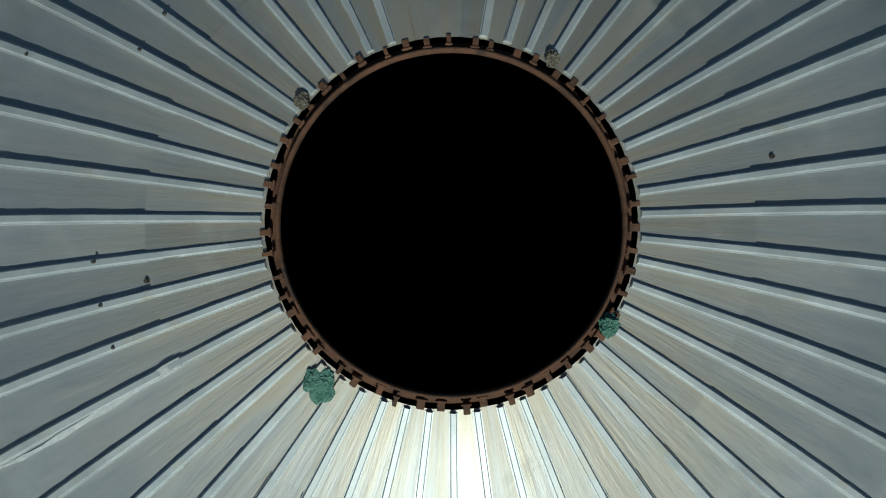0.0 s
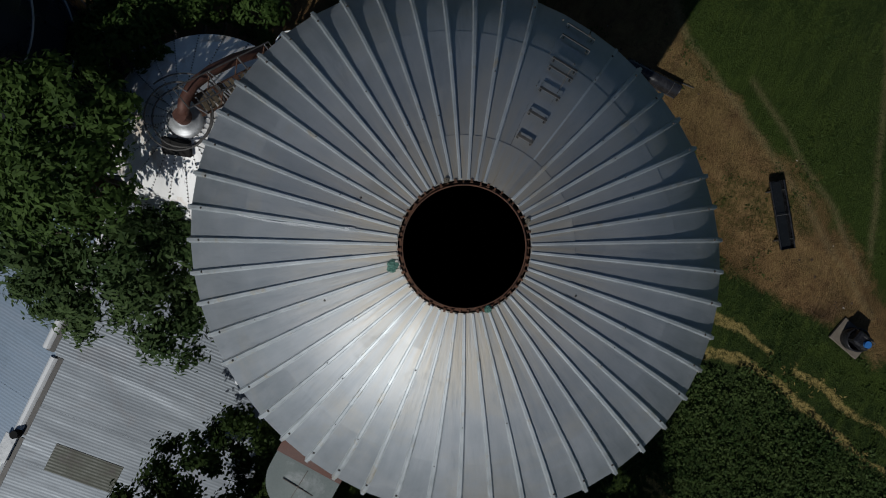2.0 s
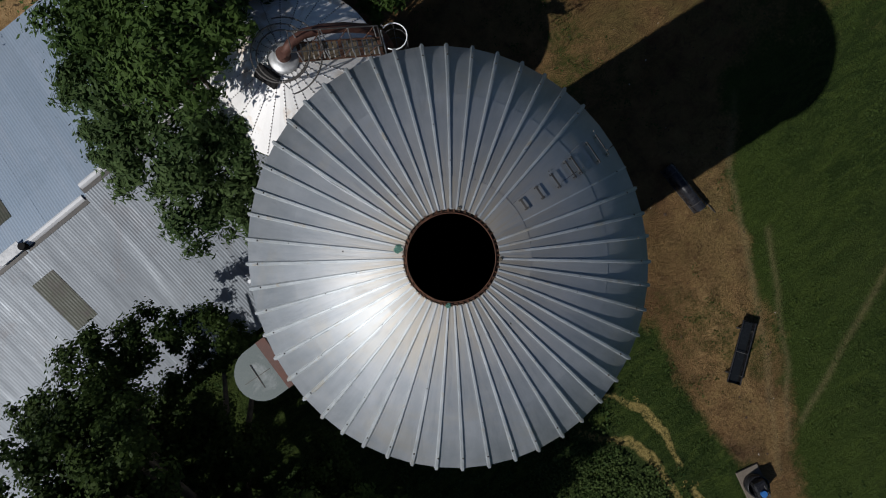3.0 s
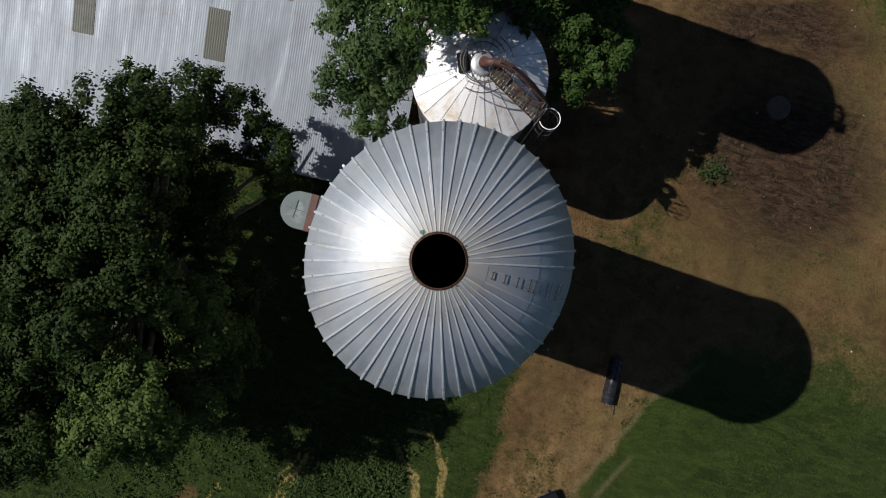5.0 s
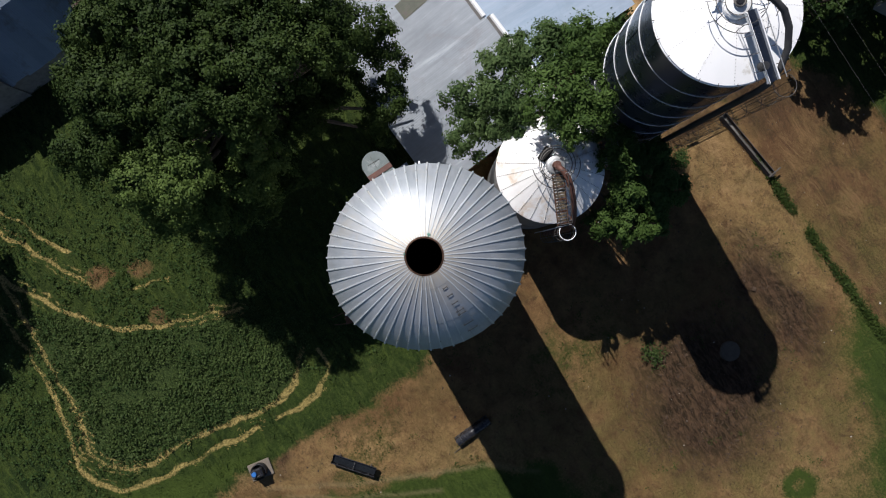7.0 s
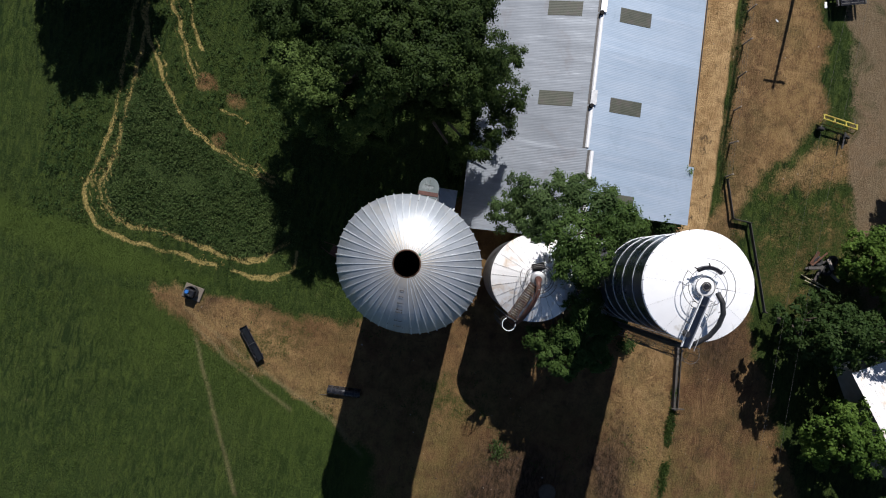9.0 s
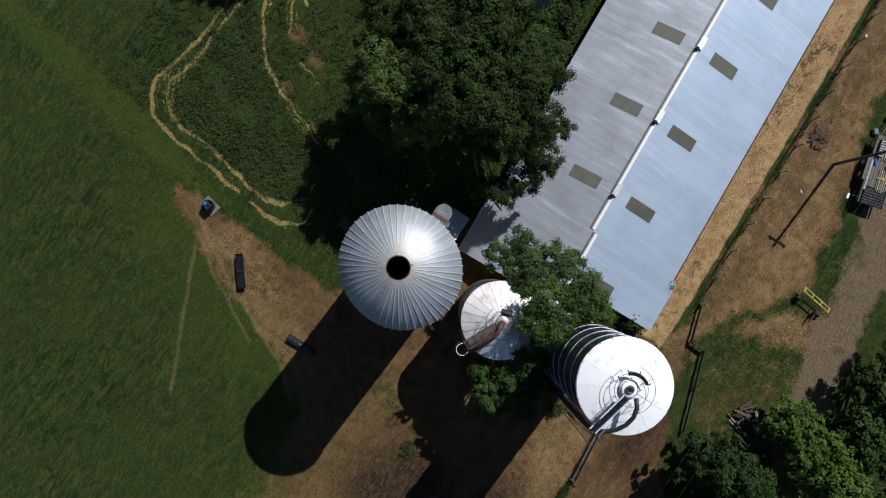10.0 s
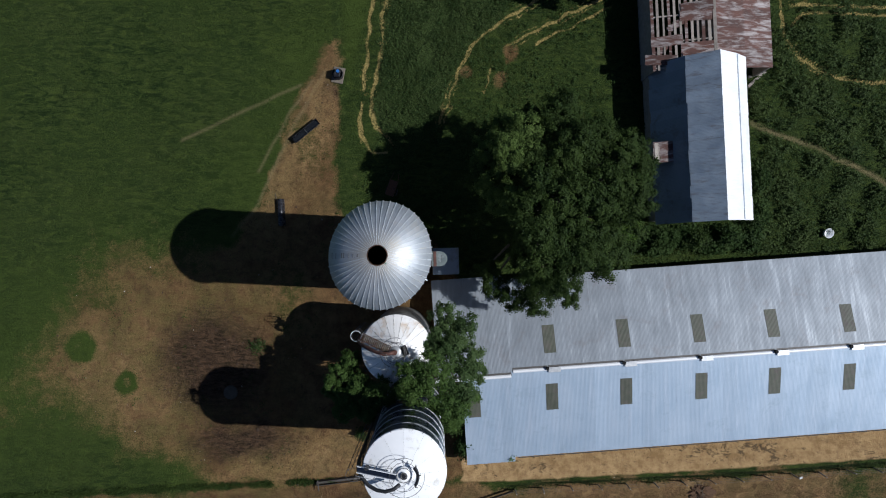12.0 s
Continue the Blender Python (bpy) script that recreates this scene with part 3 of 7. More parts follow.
def ground_material():
    m, nt, bsdf, out = nodes_of("farm ground")
    pos = add(nt, "ShaderNodeNewGeometry").outputs["Position"]
    sep, sep_b, sep_c = [], [], []
    for key, keep in (("cover", sep), ("cover_b", sep_b), ("cover_c", sep_c)):
        a = add(nt, "ShaderNodeAttribute")
        a.attribute_name = key
        s = add(nt, "ShaderNodeSeparateColor", {0: a.outputs["Color"]})
        keep.extend([*s.outputs, a.outputs["Alpha"]])
    n1, n2, n3, n4 = noise_tex(nt, pos, 0.16, 5), noise_tex(nt, pos, 1.3, 6, 0.7), noise_tex(nt, pos, 7.0, 5, 0.7), noise_tex(nt, pos, 28.0, 4, 0.75)
    grain = math_node(nt, "ADD", math_node(nt, "MULTIPLY", n3, 0.5), math_node(nt, "MULTIPLY", n4, 0.5))
    grass = mix(nt, ramp(nt, grain, 0.40, 0.60), (0.013, 0.026, 0.0048), (0.043, 0.065, 0.012))
    grass = mix(nt, math_node(nt, "MULTIPLY", ramp(nt, n1, 0.45, 0.65), 0.55), grass, (0.040, 0.057, 0.012))
    grass = mix(nt, math_node(nt, "MULTIPLY", ramp(nt, n2, 0.56, 0.72), 0.5), grass, (0.060, 0.070, 0.020))
    crop = mix(nt, ramp(nt, grain, 0.36, 0.64), (0.013, 0.026, 0.007), (0.052, 0.076, 0.020))
    broad = noise_tex(nt, pos, 0.45, 5, 0.6, 0.6)
    dirt = mix(nt, ramp(nt, math_node(nt, "ADD", math_node(nt, "MULTIPLY", n2, 0.6), math_node(nt, "MULTIPLY", broad, 0.4)), 0.38, 0.62), (0.074, 0.042, 0.019), (0.220, 0.132, 0.055))
    dirt = mix(nt, math_node(nt, "MULTIPLY", ramp(nt, broad, 0.52, 0.40), 0.5), dirt, (0.118, 0.062, 0.027))
    dry = math_node(nt, "MULTIPLY", sep_c[0], ramp(nt, math_node(nt, "ADD", math_node(nt, "MULTIPLY", n2, 0.5), math_node(nt, "MULTIPLY", n3, 0.5)), 0.38, 0.58))
    dirt = mix(nt, math_node(nt, "MULTIPLY", dry, 0.75), dirt, (0.285, 0.188, 0.080))
    along = add(nt, "ShaderNodeMapping", {"Vector": pos, "Rotation": (0, 0, -0.03), "Scale": (0.26, 1.0, 1.0)}).outputs[0]
    streak = noise_tex(nt, along, 1.5, 7, 0.72, 0.9)
    dirt = mix(nt, math_node(nt, "MULTIPLY", sep_c[1], 0.55), dirt, mix(nt, ramp(nt, grain, 0.38, 0.62), (0.056, 0.031, 0.016), (0.150, 0.084, 0.042)))
    dirt = mix(nt, math_node(nt, "MULTIPLY", math_node(nt, "MULTIPLY", sep_c[1], ramp(nt, streak, 0.52, 0.62)), 0.60), dirt, (0.235, 0.145, 0.066))
    dirt = mix(nt, math_node(nt, "MULTIPLY", math_node(nt, "MULTIPLY", sep_c[1], ramp(nt, streak, 0.46, 0.36)), 0.7), dirt, (0.062, 0.036, 0.019))
    dirt = mix(nt, math_node(nt, "MULTIPLY", ramp(nt, n4, 0.60, 0.70), 0.45), dirt, (0.270, 0.195, 0.105))
    buff = ramp(nt, noise_tex(nt, pos, 0.85, 7, 0.7, 1.0), 0.50, 0.62)
    dirt = mix(nt, math_node(nt, "MULTIPLY", math_node(nt, "MULTIPLY", sep_c[0], buff), 0.65), dirt, (0.335, 0.215, 0.100))
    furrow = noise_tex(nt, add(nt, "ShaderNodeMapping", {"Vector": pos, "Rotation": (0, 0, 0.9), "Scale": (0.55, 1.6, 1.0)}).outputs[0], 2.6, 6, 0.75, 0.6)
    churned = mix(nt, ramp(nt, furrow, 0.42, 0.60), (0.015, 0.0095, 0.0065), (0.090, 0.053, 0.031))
    sand = mix(nt, ramp(nt, n2, 0.38, 0.62), (0.30, 0.190, 0.084), (0.48, 0.325, 0.155))
    vein = math_node(nt, "ABSOLUTE", math_node(nt, "SUBTRACT", noise_tex(nt, add(nt, "ShaderNodeMapping", {"Vector": pos, "Scale": (0.5, 1.2, 1.0)}).outputs[0], 0.9, 7, 0.62, 0.9), 0.5))
    damp = math_node(nt, "MULTIPLY", ramp(nt, vein, 0.045, 0.010), ramp(nt, noise_tex(nt, pos, 0.5, 6, 0.7), 0.53, 0.60))
    sand = mix(nt, math_node(nt, "MULTIPLY", damp, 0.85), sand, (0.070, 0.052, 0.032))
    sand = mix(nt, math_node(nt, "MULTIPLY", ramp(nt, noise_tex(nt, pos, 0.7, 6, 0.7, 0.6), 0.56, 0.66), 0.5), sand, (0.15, 0.095, 0.048))
    sand = mix(nt, math_node(nt, "MULTIPLY", ramp(nt, noise_tex(nt, pos, 1.15, 7, 0.72, 0.7), 0.615, 0.66), 0.85), sand, (0.072, 0.050, 0.030))
    road = mix(nt, ramp(nt, grain, 0.35, 0.65), (0.130, 0.096, 0.058), (0.225, 0.168, 0.106))
    road = mix(nt, math_node(nt, "MULTIPLY", ramp(nt, n2, 0.42, 0.62), 0.6), road, (0.165, 0.115, 0.064))
    road = mix(nt, math_node(nt, "MULTIPLY", ramp(nt, broad, 0.55, 0.66), 0.6), road, (0.050, 0.056, 0.020))
    straw = mix(nt, ramp(nt, grain, 0.38, 0.62), (0.11, 0.088, 0.026), (0.40, 0.31, 0.110))

    slow = noise_tex(nt, pos, 0.5, 4, 0.6, 0.5)

    def ragged(mask, spread_by):
        jag = math_node(nt, "MULTIPLY", math_node(nt, "SUBTRACT", math_node(nt, "ADD", math_node(nt, "MULTIPLY", n3, 0.35), math_node(nt, "ADD", math_node(nt, "MULTIPLY", n2, 0.35), math_node(nt, "MULTIPLY", slow, 0.3))), 0.5), spread_by)
        return ramp(nt, math_node(nt, "ADD", mask, jag), 0.30, 0.70)

    stretch = add(nt, "ShaderNodeMapping", {"Vector": pos, "Rotation": (0, 0, 0.5), "Scale": (0.55, 1.7, 1.0)}).outputs[0]
    lodged = noise_tex(nt, stretch, 1.5, 7, 0.66, 1.1)
    grass = mix(nt, math_node(nt, "MULTIPLY", math_node(nt, "MULTIPLY", ramp(nt, lodged, 0.515, 0.575), ramp(nt, noise_tex(nt, pos, 0.11, 3), 0.36, 0.60)), 0.85), grass, (0.010, 0.021, 0.004))
    grass = mix(nt, math_node(nt, "MULTIPLY", ramp(nt, lodged, 0.47, 0.37), 0.45), grass, (0.068, 0.092, 0.016))
    grass = mix(nt, math_node(nt, "MULTIPLY", sep_c[2], 0.75), grass, mix(nt, grain, (0.032, 0.051, 0.008), (0.060, 0.088, 0.014)))
    col = mix(nt, math_node(nt, "MULTIPLY", sep[2], 0.9), grass, crop)
    thin = ramp(nt, noise_tex(nt, pos, 0.42, 6, 0.65), 0.47, 0.62)
    dirt = mix(nt, math_node(nt, "MULTIPLY", thin, 0.34), dirt, mix(nt, n3, (0.038, 0.046, 0.012), (0.085, 0.080, 0.030)))
    olive = mix(nt, ramp(nt, grain, 0.40, 0.60), (0.040, 0.050, 0.011), (0.160, 0.132, 0.042))
    worn = math_node(nt, "MULTIPLY", ramp(nt, math_node(nt, "ADD", math_node(nt, "MULTIPLY", n2, 0.5), math_node(nt, "MULTIPLY", noise_tex(nt, pos, 0.3, 4, 0.6), 0.5)), 0.42, 0.58), math_node(nt, "ADD", math_node(nt, "MULTIPLY", sep_c[3], 0.62), 0.05))
    dirt = mix(nt, worn, dirt, olive)
    scab = ramp(nt, noise_tex(nt, pos, 1.7, 7, 0.74, 0.8), 0.55, 0.66)
    dirt = mix(nt, math_node(nt, "MULTIPLY", scab, 0.55), dirt, (0.052, 0.030, 0.016))
    # the churned tone also fills the dark band by the gate
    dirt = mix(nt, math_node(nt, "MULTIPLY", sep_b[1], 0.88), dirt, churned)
    col = mix(nt, ragged(sep[0], 2.2), col, dirt)
    col = mix(nt, math_node(nt, "MULTIPLY", ragged(sep_b[0], 2.6), 0.9), col, road)
    col = mix(nt, math_node(nt, "MULTIPLY", sep_b[3], math_node(nt, "ADD", math_node(nt, "MULTIPLY", n3, 0.9), 0.15)), col, (0.245, 0.195, 0.100))
    col = mix(nt, ragged(sep[3], 0.6), col, sand)
    col = mix(nt, ragged(sep_b[2], 0.8), col, mix(nt, grain, (0.006, 0.010, 0.003), (0.026, 0.036, 0.010)))
    col = mix(nt, math_node(nt, "MULTIPLY", ragged(sep[1], 2.0), ramp(nt, n3, 0.28, 0.50)), col, straw)
    nt.links.new(col, bsdf.inputs["Base Color"])
    bsdf.inputs["Roughness"].default_value = 0.95
    bsdf.inputs["Specular IOR Level"].default_value = 0.15
    h = math_node(nt, "ADD", math_node(nt, "ADD", n3, math_node(nt, "MULTIPLY", n4, 0.5)), math_node(nt, "MULTIPLY", lodged, 1.5))
    h = math_node(nt, "ADD", h, math_node(nt, "MULTIPLY", sep_b[1], math_node(nt, "MULTIPLY", furrow, 3.5)))
    h = math_node(nt, "ADD", h, math_node(nt, "MULTIPLY", sep_c[1], math_node(nt, "MULTIPLY", streak, 1.6)))
    nt.links.new(add(nt, "ShaderNodeBump", {"Strength": 1.0, "Distance": 0.08, "Height": h}).outputs[0], bsdf.inputs["Normal"])
    return m


ground.data.materials.append(ground_material())


# ---- the large silo: concrete wall under a ribbed galvanised dome with an open top ----
RS, ZC, RIM, RIBS, RIB0 = 3.52, 13.112, 3.03, 51, 0.6     # dome radius and centre height, rim radius, ribs and where they start


def dome_z(r):
    return ZC + math.sqrt(RS * RS - r * r)


HOLE, ZTOP = 0.523, dome_z(0.523)
OVAL, OVAL_AXIS = 0.034, radians(72)       # how far the shell is out of round, and the way of its long axis


def settled(p):
    """Where a point of a truly round silo lies on the slightly oval one."""
    r = math.hypot(p.x, p.y)
    k = 1 + OVAL * min(max((r - 0.6) / 2.2, 0.0), 1.0) * math.cos(2 * (math.atan2(p.y, p.x) - OVAL_AXIS))
    return Vector((p.x * k, p.y * k, p.z))


def large_silo():
    s = thing("large_silo", "tall concrete silo with ribbed galvanised dome, open at the top", "silo")
    bm = lathe(bmesh.new(), [(2.89, -0.3), (2.89, 14.80), (2.76, 14.80), (2.76, 0.6)], 96)
    part("wall", bm, M_CONCRETE, s, smooth=True)
    # floor and lining: the shade inside is put into their colour
    bm = bmesh.new()
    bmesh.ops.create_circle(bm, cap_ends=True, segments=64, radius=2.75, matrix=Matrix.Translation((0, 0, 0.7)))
    part("silo_floor", bm, M_INSIDE, s, "silage floor coloured dark for the unlit inside")
    part("lining", lathe(bmesh.new(), [(2.75, 0.7), (2.75, 14.5)], 64), M_INSIDE, s, "inner lining coloured dark for the unlit inside", True)
    for z in np.arange(0.8, 14.4, 0.85):
        part("hoop", tube(bmesh.new(), circle(2.905, z, 72), 0.012, 5, True), M_STEEL, s)
    # dome sheets: an upper and a lower course, the upper lapping over
    half = math.pi / RIBS

    def sheet(r0, r1, lift, rows):
        bm = bmesh.new()
        grid = []
        for i in range(rows + 1):
            r = r0 + (r1 - r0) * i / rows
            z = dome_z(r) + lift
            grid.append([bm.verts.new((r * math.cos(a), r * math.sin(a), z)) for a in (-half, half)])
        for p, q in zip(grid, grid[1:]):
            bm.faces.new((p[0], q[0], q[1], p[1])).smooth = True
        r, z = r1, grid[-1][0].co.z                 # turned-down outer edge
        edge = [[bm.verts.new((r * math.cos(a), r * math.sin(a), z - d)) for a in (-half, half)] for d in (0.0, 0.007)]
        bm.faces.new((edge[0][0], edge[1][0], edge[1][1], edge[0][1]))
        me = bpy.data.meshes.new("sheet")
        bm.to_mesh(me)
        bm.free()
        return me

    collar, upper, lower = sheet(0.566, 0.97, 0.010, 5), sheet(0.94, 2.08, 0.005, 9), sheet(2.05, 3.005, 0.0, 9)
    # hat-shaped rib over each joint, wider towards the rim
    bm = bmesh.new()
    grid = []
    for i in range(13):
        u = i / 12
        r = 0.572 + (3.018 - 0.572) * u
        w, h = 0.0085 + 0.0120 * u, 0.021 + 0.015 * u
        z = dome_z(r)
        up = Vector((r, 0, z - ZC)).normalized()
        base = Vector((r, 0, z))
        grid.append([bm.verts.new(base + Vector((0, y, 0)) + up * k) for y, k in ((-w * 1.62, 0.004), (-w * 1.55, 0.0125), (-w * 1.15, 0.0125), (-w, h * 0.93), (-w * 0.8, h), (w * 0.8, h), (w, h * 0.93), (w * 1.15, 0.0125), (w * 1.55, 0.0125), (w * 1.62, 0.004))])
    for p, q in zip(grid, grid[1:]):
        for k in range(9):
            bm.faces.new((p[k], q[k], q[k + 1], p[k + 1]))
    bm.faces.new(grid[-1])
    bm.faces.new(grid[0][::-1])
    rib = bpy.data.meshes.new("rib")
    bm.to_mesh(rib)
    bm.free()
    thin = rib.copy()
    for v in thin.vertices:      # the two flat seams beside the roof ladder
        v.co.y *= 0.45
        d = Vector((v.co.x, 0, v.co.z - ZC))
        v.co += d.normalized() * -max(d.length - RS - 0.008, 0)
    clip_bm = box(bmesh.new(), (0.036, 0.017, 0.006), pose(0.554, 0, ZTOP + 0.010, 0, 8, 0), 0.002)
    box(clip_bm, (0.007, 0.026, 0.020), pose(0.541, 0, ZTOP + 0.008), 0.002)
    clip = bpy.data.meshes.new("clip")
    clip_bm.to_mesh(clip)
    clip_bm.free()
    bolt_bm = cyl(bmesh.new(), 0.013, 0.010, 0.014, Matrix(), 6)
    bolt = bpy.data.meshes.new("bolt")
    bolt_bm.to_mesh(bolt)
    bolt_bm.free()
    r_bolt = random.Random(3)

    def on_dome(r, a, lift=0.0):
        n = Vector((r, 0, dome_z(r) - ZC)).normalized()
        return pose(0, 0, 0, 0, 0, a) @ Matrix.Translation(Vector((r, 0, dome_z(r))) + n * lift) @ Euler((0, math.asin(r / RS), 0)).to_matrix().to_4x4()

    for k in range(RIBS):
        a = RIB0 + 360.0 / RIBS * k
        flat = k == 24
        askew = pose(0, 0, 0, r_bolt.gauss(0, 0.6), r_bolt.gauss(0, 0.06), 0)
        for course, mid in ((collar, 0.75), (upper, 1.5), (lower, 2.5)):      # each strip sits a touch askew
            c = Matrix.Translation((mid, 0, dome_z(mid)))
            piece("sheet", course, M_DOME, s, m=pose(0, 0, 0, 0, 0, a + 180 / RIBS) @ c @ askew @ c.inverted())
        if k not in (25, 26):      # the ladder's rails take the place of two ribs
            piece("rib", thin if flat else rib, M_RIB, s, m=pose(0, 0, r_bolt.uniform(-0.002, 0.003), 0, 0, a + r_bolt.uniform(-0.25, 0.25)))
        piece("clip", clip, M_RUST, s, "rusty clip", m=pose(0, 0, r_bolt.uniform(-0.006, 0.004), 0, 0, a + 180 / RIBS + r_bolt.uniform(-1.3, 1.3)) @ Matrix.Diagonal((r_bolt.uniform(0.985, 1.02), r_bolt.uniform(0.7, 1.5), 1, 1)))
        piece("bolt", bolt, M_BOLT, s, m=on_dome(2.70 + r_bolt.uniform(-0.02, 0.02), a, 0.032 if not flat else 0.004))
        if r_bolt.random() < 0.75:
            piece("bolt", bolt, M_BOLT, s, m=on_dome(r_bolt.choice((1.15, 1.62, 2.10)), a, 0.024) @ Matrix.Diagonal((0.55, 0.55, 0.6, 1)))
    for r, a in ((0.98, -86.5), (1.02, -83.6), (1.32, -40.0), (1.06, 95.0)):
        piece("bolt", bolt, M_BOLT, s, m=on_dome(r, a, 0.004) @ Matrix.Diagonal((0.8, 0.8, 0.6, 1)))
    # rolled angle ring round the opening
    bm = lathe(bmesh.new(), [(0.519, ZTOP - 0.006), (0.519, ZTOP + 0.020), (0.529, ZTOP + 0.020), (0.531, ZTOP - 0.010), (0.552, ZTOP - 0.012)], 120)
    part("opening_ring", bm, M_RUST, s, "rusty rolled steel ring", True)
    part("rim_band", lathe(bmesh.new(), [(2.91, 14.66), (2.985, 14.84), (3.0, 14.80), (2.92, 14.60)], 100), M_DOME, s, smooth=True)
    # roof ladder: rungs folded from strip, getting wider down the slope
    for r, w in ((1.07, 0.15), (1.33, 0.18), (1.61, 0.21), (1.89, 0.26), (2.01, 0.27), (2.40, 0.33), (2.66, 0.34)):
        m = on_dome(r, 179.2, 0.0)
        bm = box_mesh((0.032, w, 0.006), m @ pose(0, 0, 0.045), 0.001)
        for e in (-1, 1):
            box(bm, (0.020, 0.005, 0.05), m @ pose(0, e * w / 2, 0.022), 0.001)
            box(bm, (0.07, 0.016, 0.004), m @ pose(0.02, e * w * 0.42, 0.006))
        part("rung", bm, M_DARKSTEEL, s, "dull strip steel rung")
    for e in (-1, 1):
        pts = [on_dome(r, 179.2 + e * math.degrees(w / 2 / r), 0.003).translation for r, w in ((0.66, 0.055), (0.9, 0.10), (1.13, 0.15), (1.67, 0.21), (2.07, 0.27), (2.45, 0.33), (2.95, 0.36))]
        part("rail", tube(bmesh.new(), pts, 0.004, 4), M_DOME, s)
    # bracket on the rim
    bm = box_mesh((0.16, 0.07, 0.05), pose(3.02, 0, 14.62, 0, 12, 0), 0.01)
    cyl(bm, 0.035, 0.03, 0.10, pose(3.11, 0, 14.56), 10)
    part("bracket", bm, M_WHITE, s, "small white bracket", m=pose(0, 0, 0, 0, 0, -29.7))
    # half-round unloading chute up the wall, with a cap
    seg = [(3.40 + 0.40 * math.cos(radians(t)), 0.40 * math.sin(radians(t))) for t in range(-90, 91, 15)]
    ring = [(2.90, -0.40)] + seg + [(2.90, 0.40)]
    bm = bmesh.new()
    lo, hi = [bm.verts.new((x, y, 2.2)) for x, y in ring], [bm.verts.new((x, y, 14.36)) for x, y in ring]
    for k in range(len(ring) - 1):
        bm.faces.new((lo[k], lo[k + 1], hi[k + 1], hi[k]))
    bm.faces.new(hi)
    chute = part("chute", bm, M_CONCRETE, s, m=pose(0, -0.29, 0))
    bm = bmesh.new()
    ring = [(3.02, -0.43)] + [(3.48 + 0.43 * math.cos(radians(t)), 0.43 * math.sin(radians(t))) for t in range(-90, 91, 10)] + [(3.02, 0.43)]
    top = [bm.verts.new((x, y, 14.44 - 0.03 * (x - 3.0))) for x, y in ring]
    low = [bm.verts.new((x, y, 14.34 - 0.03 * (x - 3.0))) for x, y in ring]
    bm.faces.new(top)
    for k in range(len(ring)):
        bm.faces.new((top[k - 1], low[k - 1], low[k], top[k]))
    part("chute_cap", bm, M_HOOD, chute, "grey-green sheet cap")
    for a, c in ((-3, 0.46), (87, 0.42)):
        part("cap_crease", box_mesh((c, 0.010, 0.010), pose(3.56, 0.0, 14.430, 0, 1.5, a)), M_BOLT, chute)
    part("cap_flange", box_mesh((0.17, 0.87, 0.03), pose(3.19, 0, 14.448, 0, 1.5, 0), 0.004), M_PIPE, chute, "rusty flange")
    for ob in s.children:          # the shell has settled out of round
        if ob.name.split(".")[0] in ("bolt", "clip", "bracket", "chute"):
            p = ob.matrix_basis.translation.copy()
            if ob.name.startswith("chute"):
                p = Vector((3.0, -0.29, 0))
            elif ob.name.startswith("bracket"):
                p = Vector((3.07 * math.cos(radians(-29.7)), 3.07 * math.sin(radians(-29.7)), 0))
            ob.matrix_basis = Matrix.Translation(settled(p) - p) @ ob.matrix_basis
            continue
        me = ob.data.copy()
        me.transform(ob.matrix_basis)
        for v in me.vertices:
            v.co = settled(v.co)
        ob.data, ob.matrix_basis = me, Matrix()
    return s


large_silo()
# netting and debris caught at the opening of the dome
def clump(name, label, material, x, y, r, squash, seed):
    q = random.Random(seed)
    bm = bmesh.new()
    bmesh.ops.create_icosphere(bm, subdivisions=4, radius=1.0)
    for v in bm.verts:
        n = 1 + 0.30 * noise.noise(v.co * 1.7 + Vector((seed, 0, 0))) + 0.20 * noise.noise(v.co * 9.0 + Vector((0, seed, 0))) + q.uniform(-0.12, 0.12)
        v.co = Vector((v.co.x * r * n, v.co.y * r * n * 0.85, max(v.co.z, -0.4) * r * squash * n))
    ob = part(name, bm, material, m=Matrix.Translation((x, y, dome_z(math.hypot(x, y)) + 0.02)))
    return tagged(ob, label, "debris")


clump("crumpled_netting", "crumpled faded green netting at the edge of the dome opening", M_MOSS, 0.435, -0.455, 0.052, 0.22, 1)
clump("crumpled_netting", "small twist of green netting on the dome's rusty ring", M_MOSS, 0.365, 0.43, 0.034, 0.7, 2)
clump("debris_clump", "grey clot of debris on the rusty ring", M_GREYCLUMP, -0.42, -0.405, 0.026, 0.6, 3)
clump("debris_clump", "grey clot of debris on the rusty ring", M_GREYCLUMP, -0.455, 0.365, 0.024, 0.6, 4)
# torn strip of clear plastic on the dome
bm = bmesh.new()
row = []
for i in range(25):
    u = i / 24
    r, a = 0.95 + 1.75 * u, radians(-70.0 + 1.2 * math.sin(u * 4.0))
    w = 0.012 * (1 - u) ** 2 + 0.004 + 0.003 * math.sin(i * 1.7)
    p, t = Vector((r * math.cos(a), r * math.sin(a), dome_z(r) + 0.026 + 0.003 * math.sin(i * 2.3))), Vector((-math.sin(a), math.cos(a), 0))
    row.append((bm.verts.new(p - t * w), bm.verts.new(p + t * w)))
for p, q in zip(row, row[1:]):
    bm.faces.new((p[0], q[0], q[1], p[1]))
bmesh.ops.solidify(bm, geom=bm.faces[:], thickness=0.003)
m_film = surface("clear plastic film", (0.78, 0.80, 0.82), (0.90, 0.91, 0.92), 8.0, 0.25, 0.0, 0.5, 60.0)
tagged(part("plastic_strip", bm, m_film), "torn strip of pale plastic stuck on the dome", "debris")


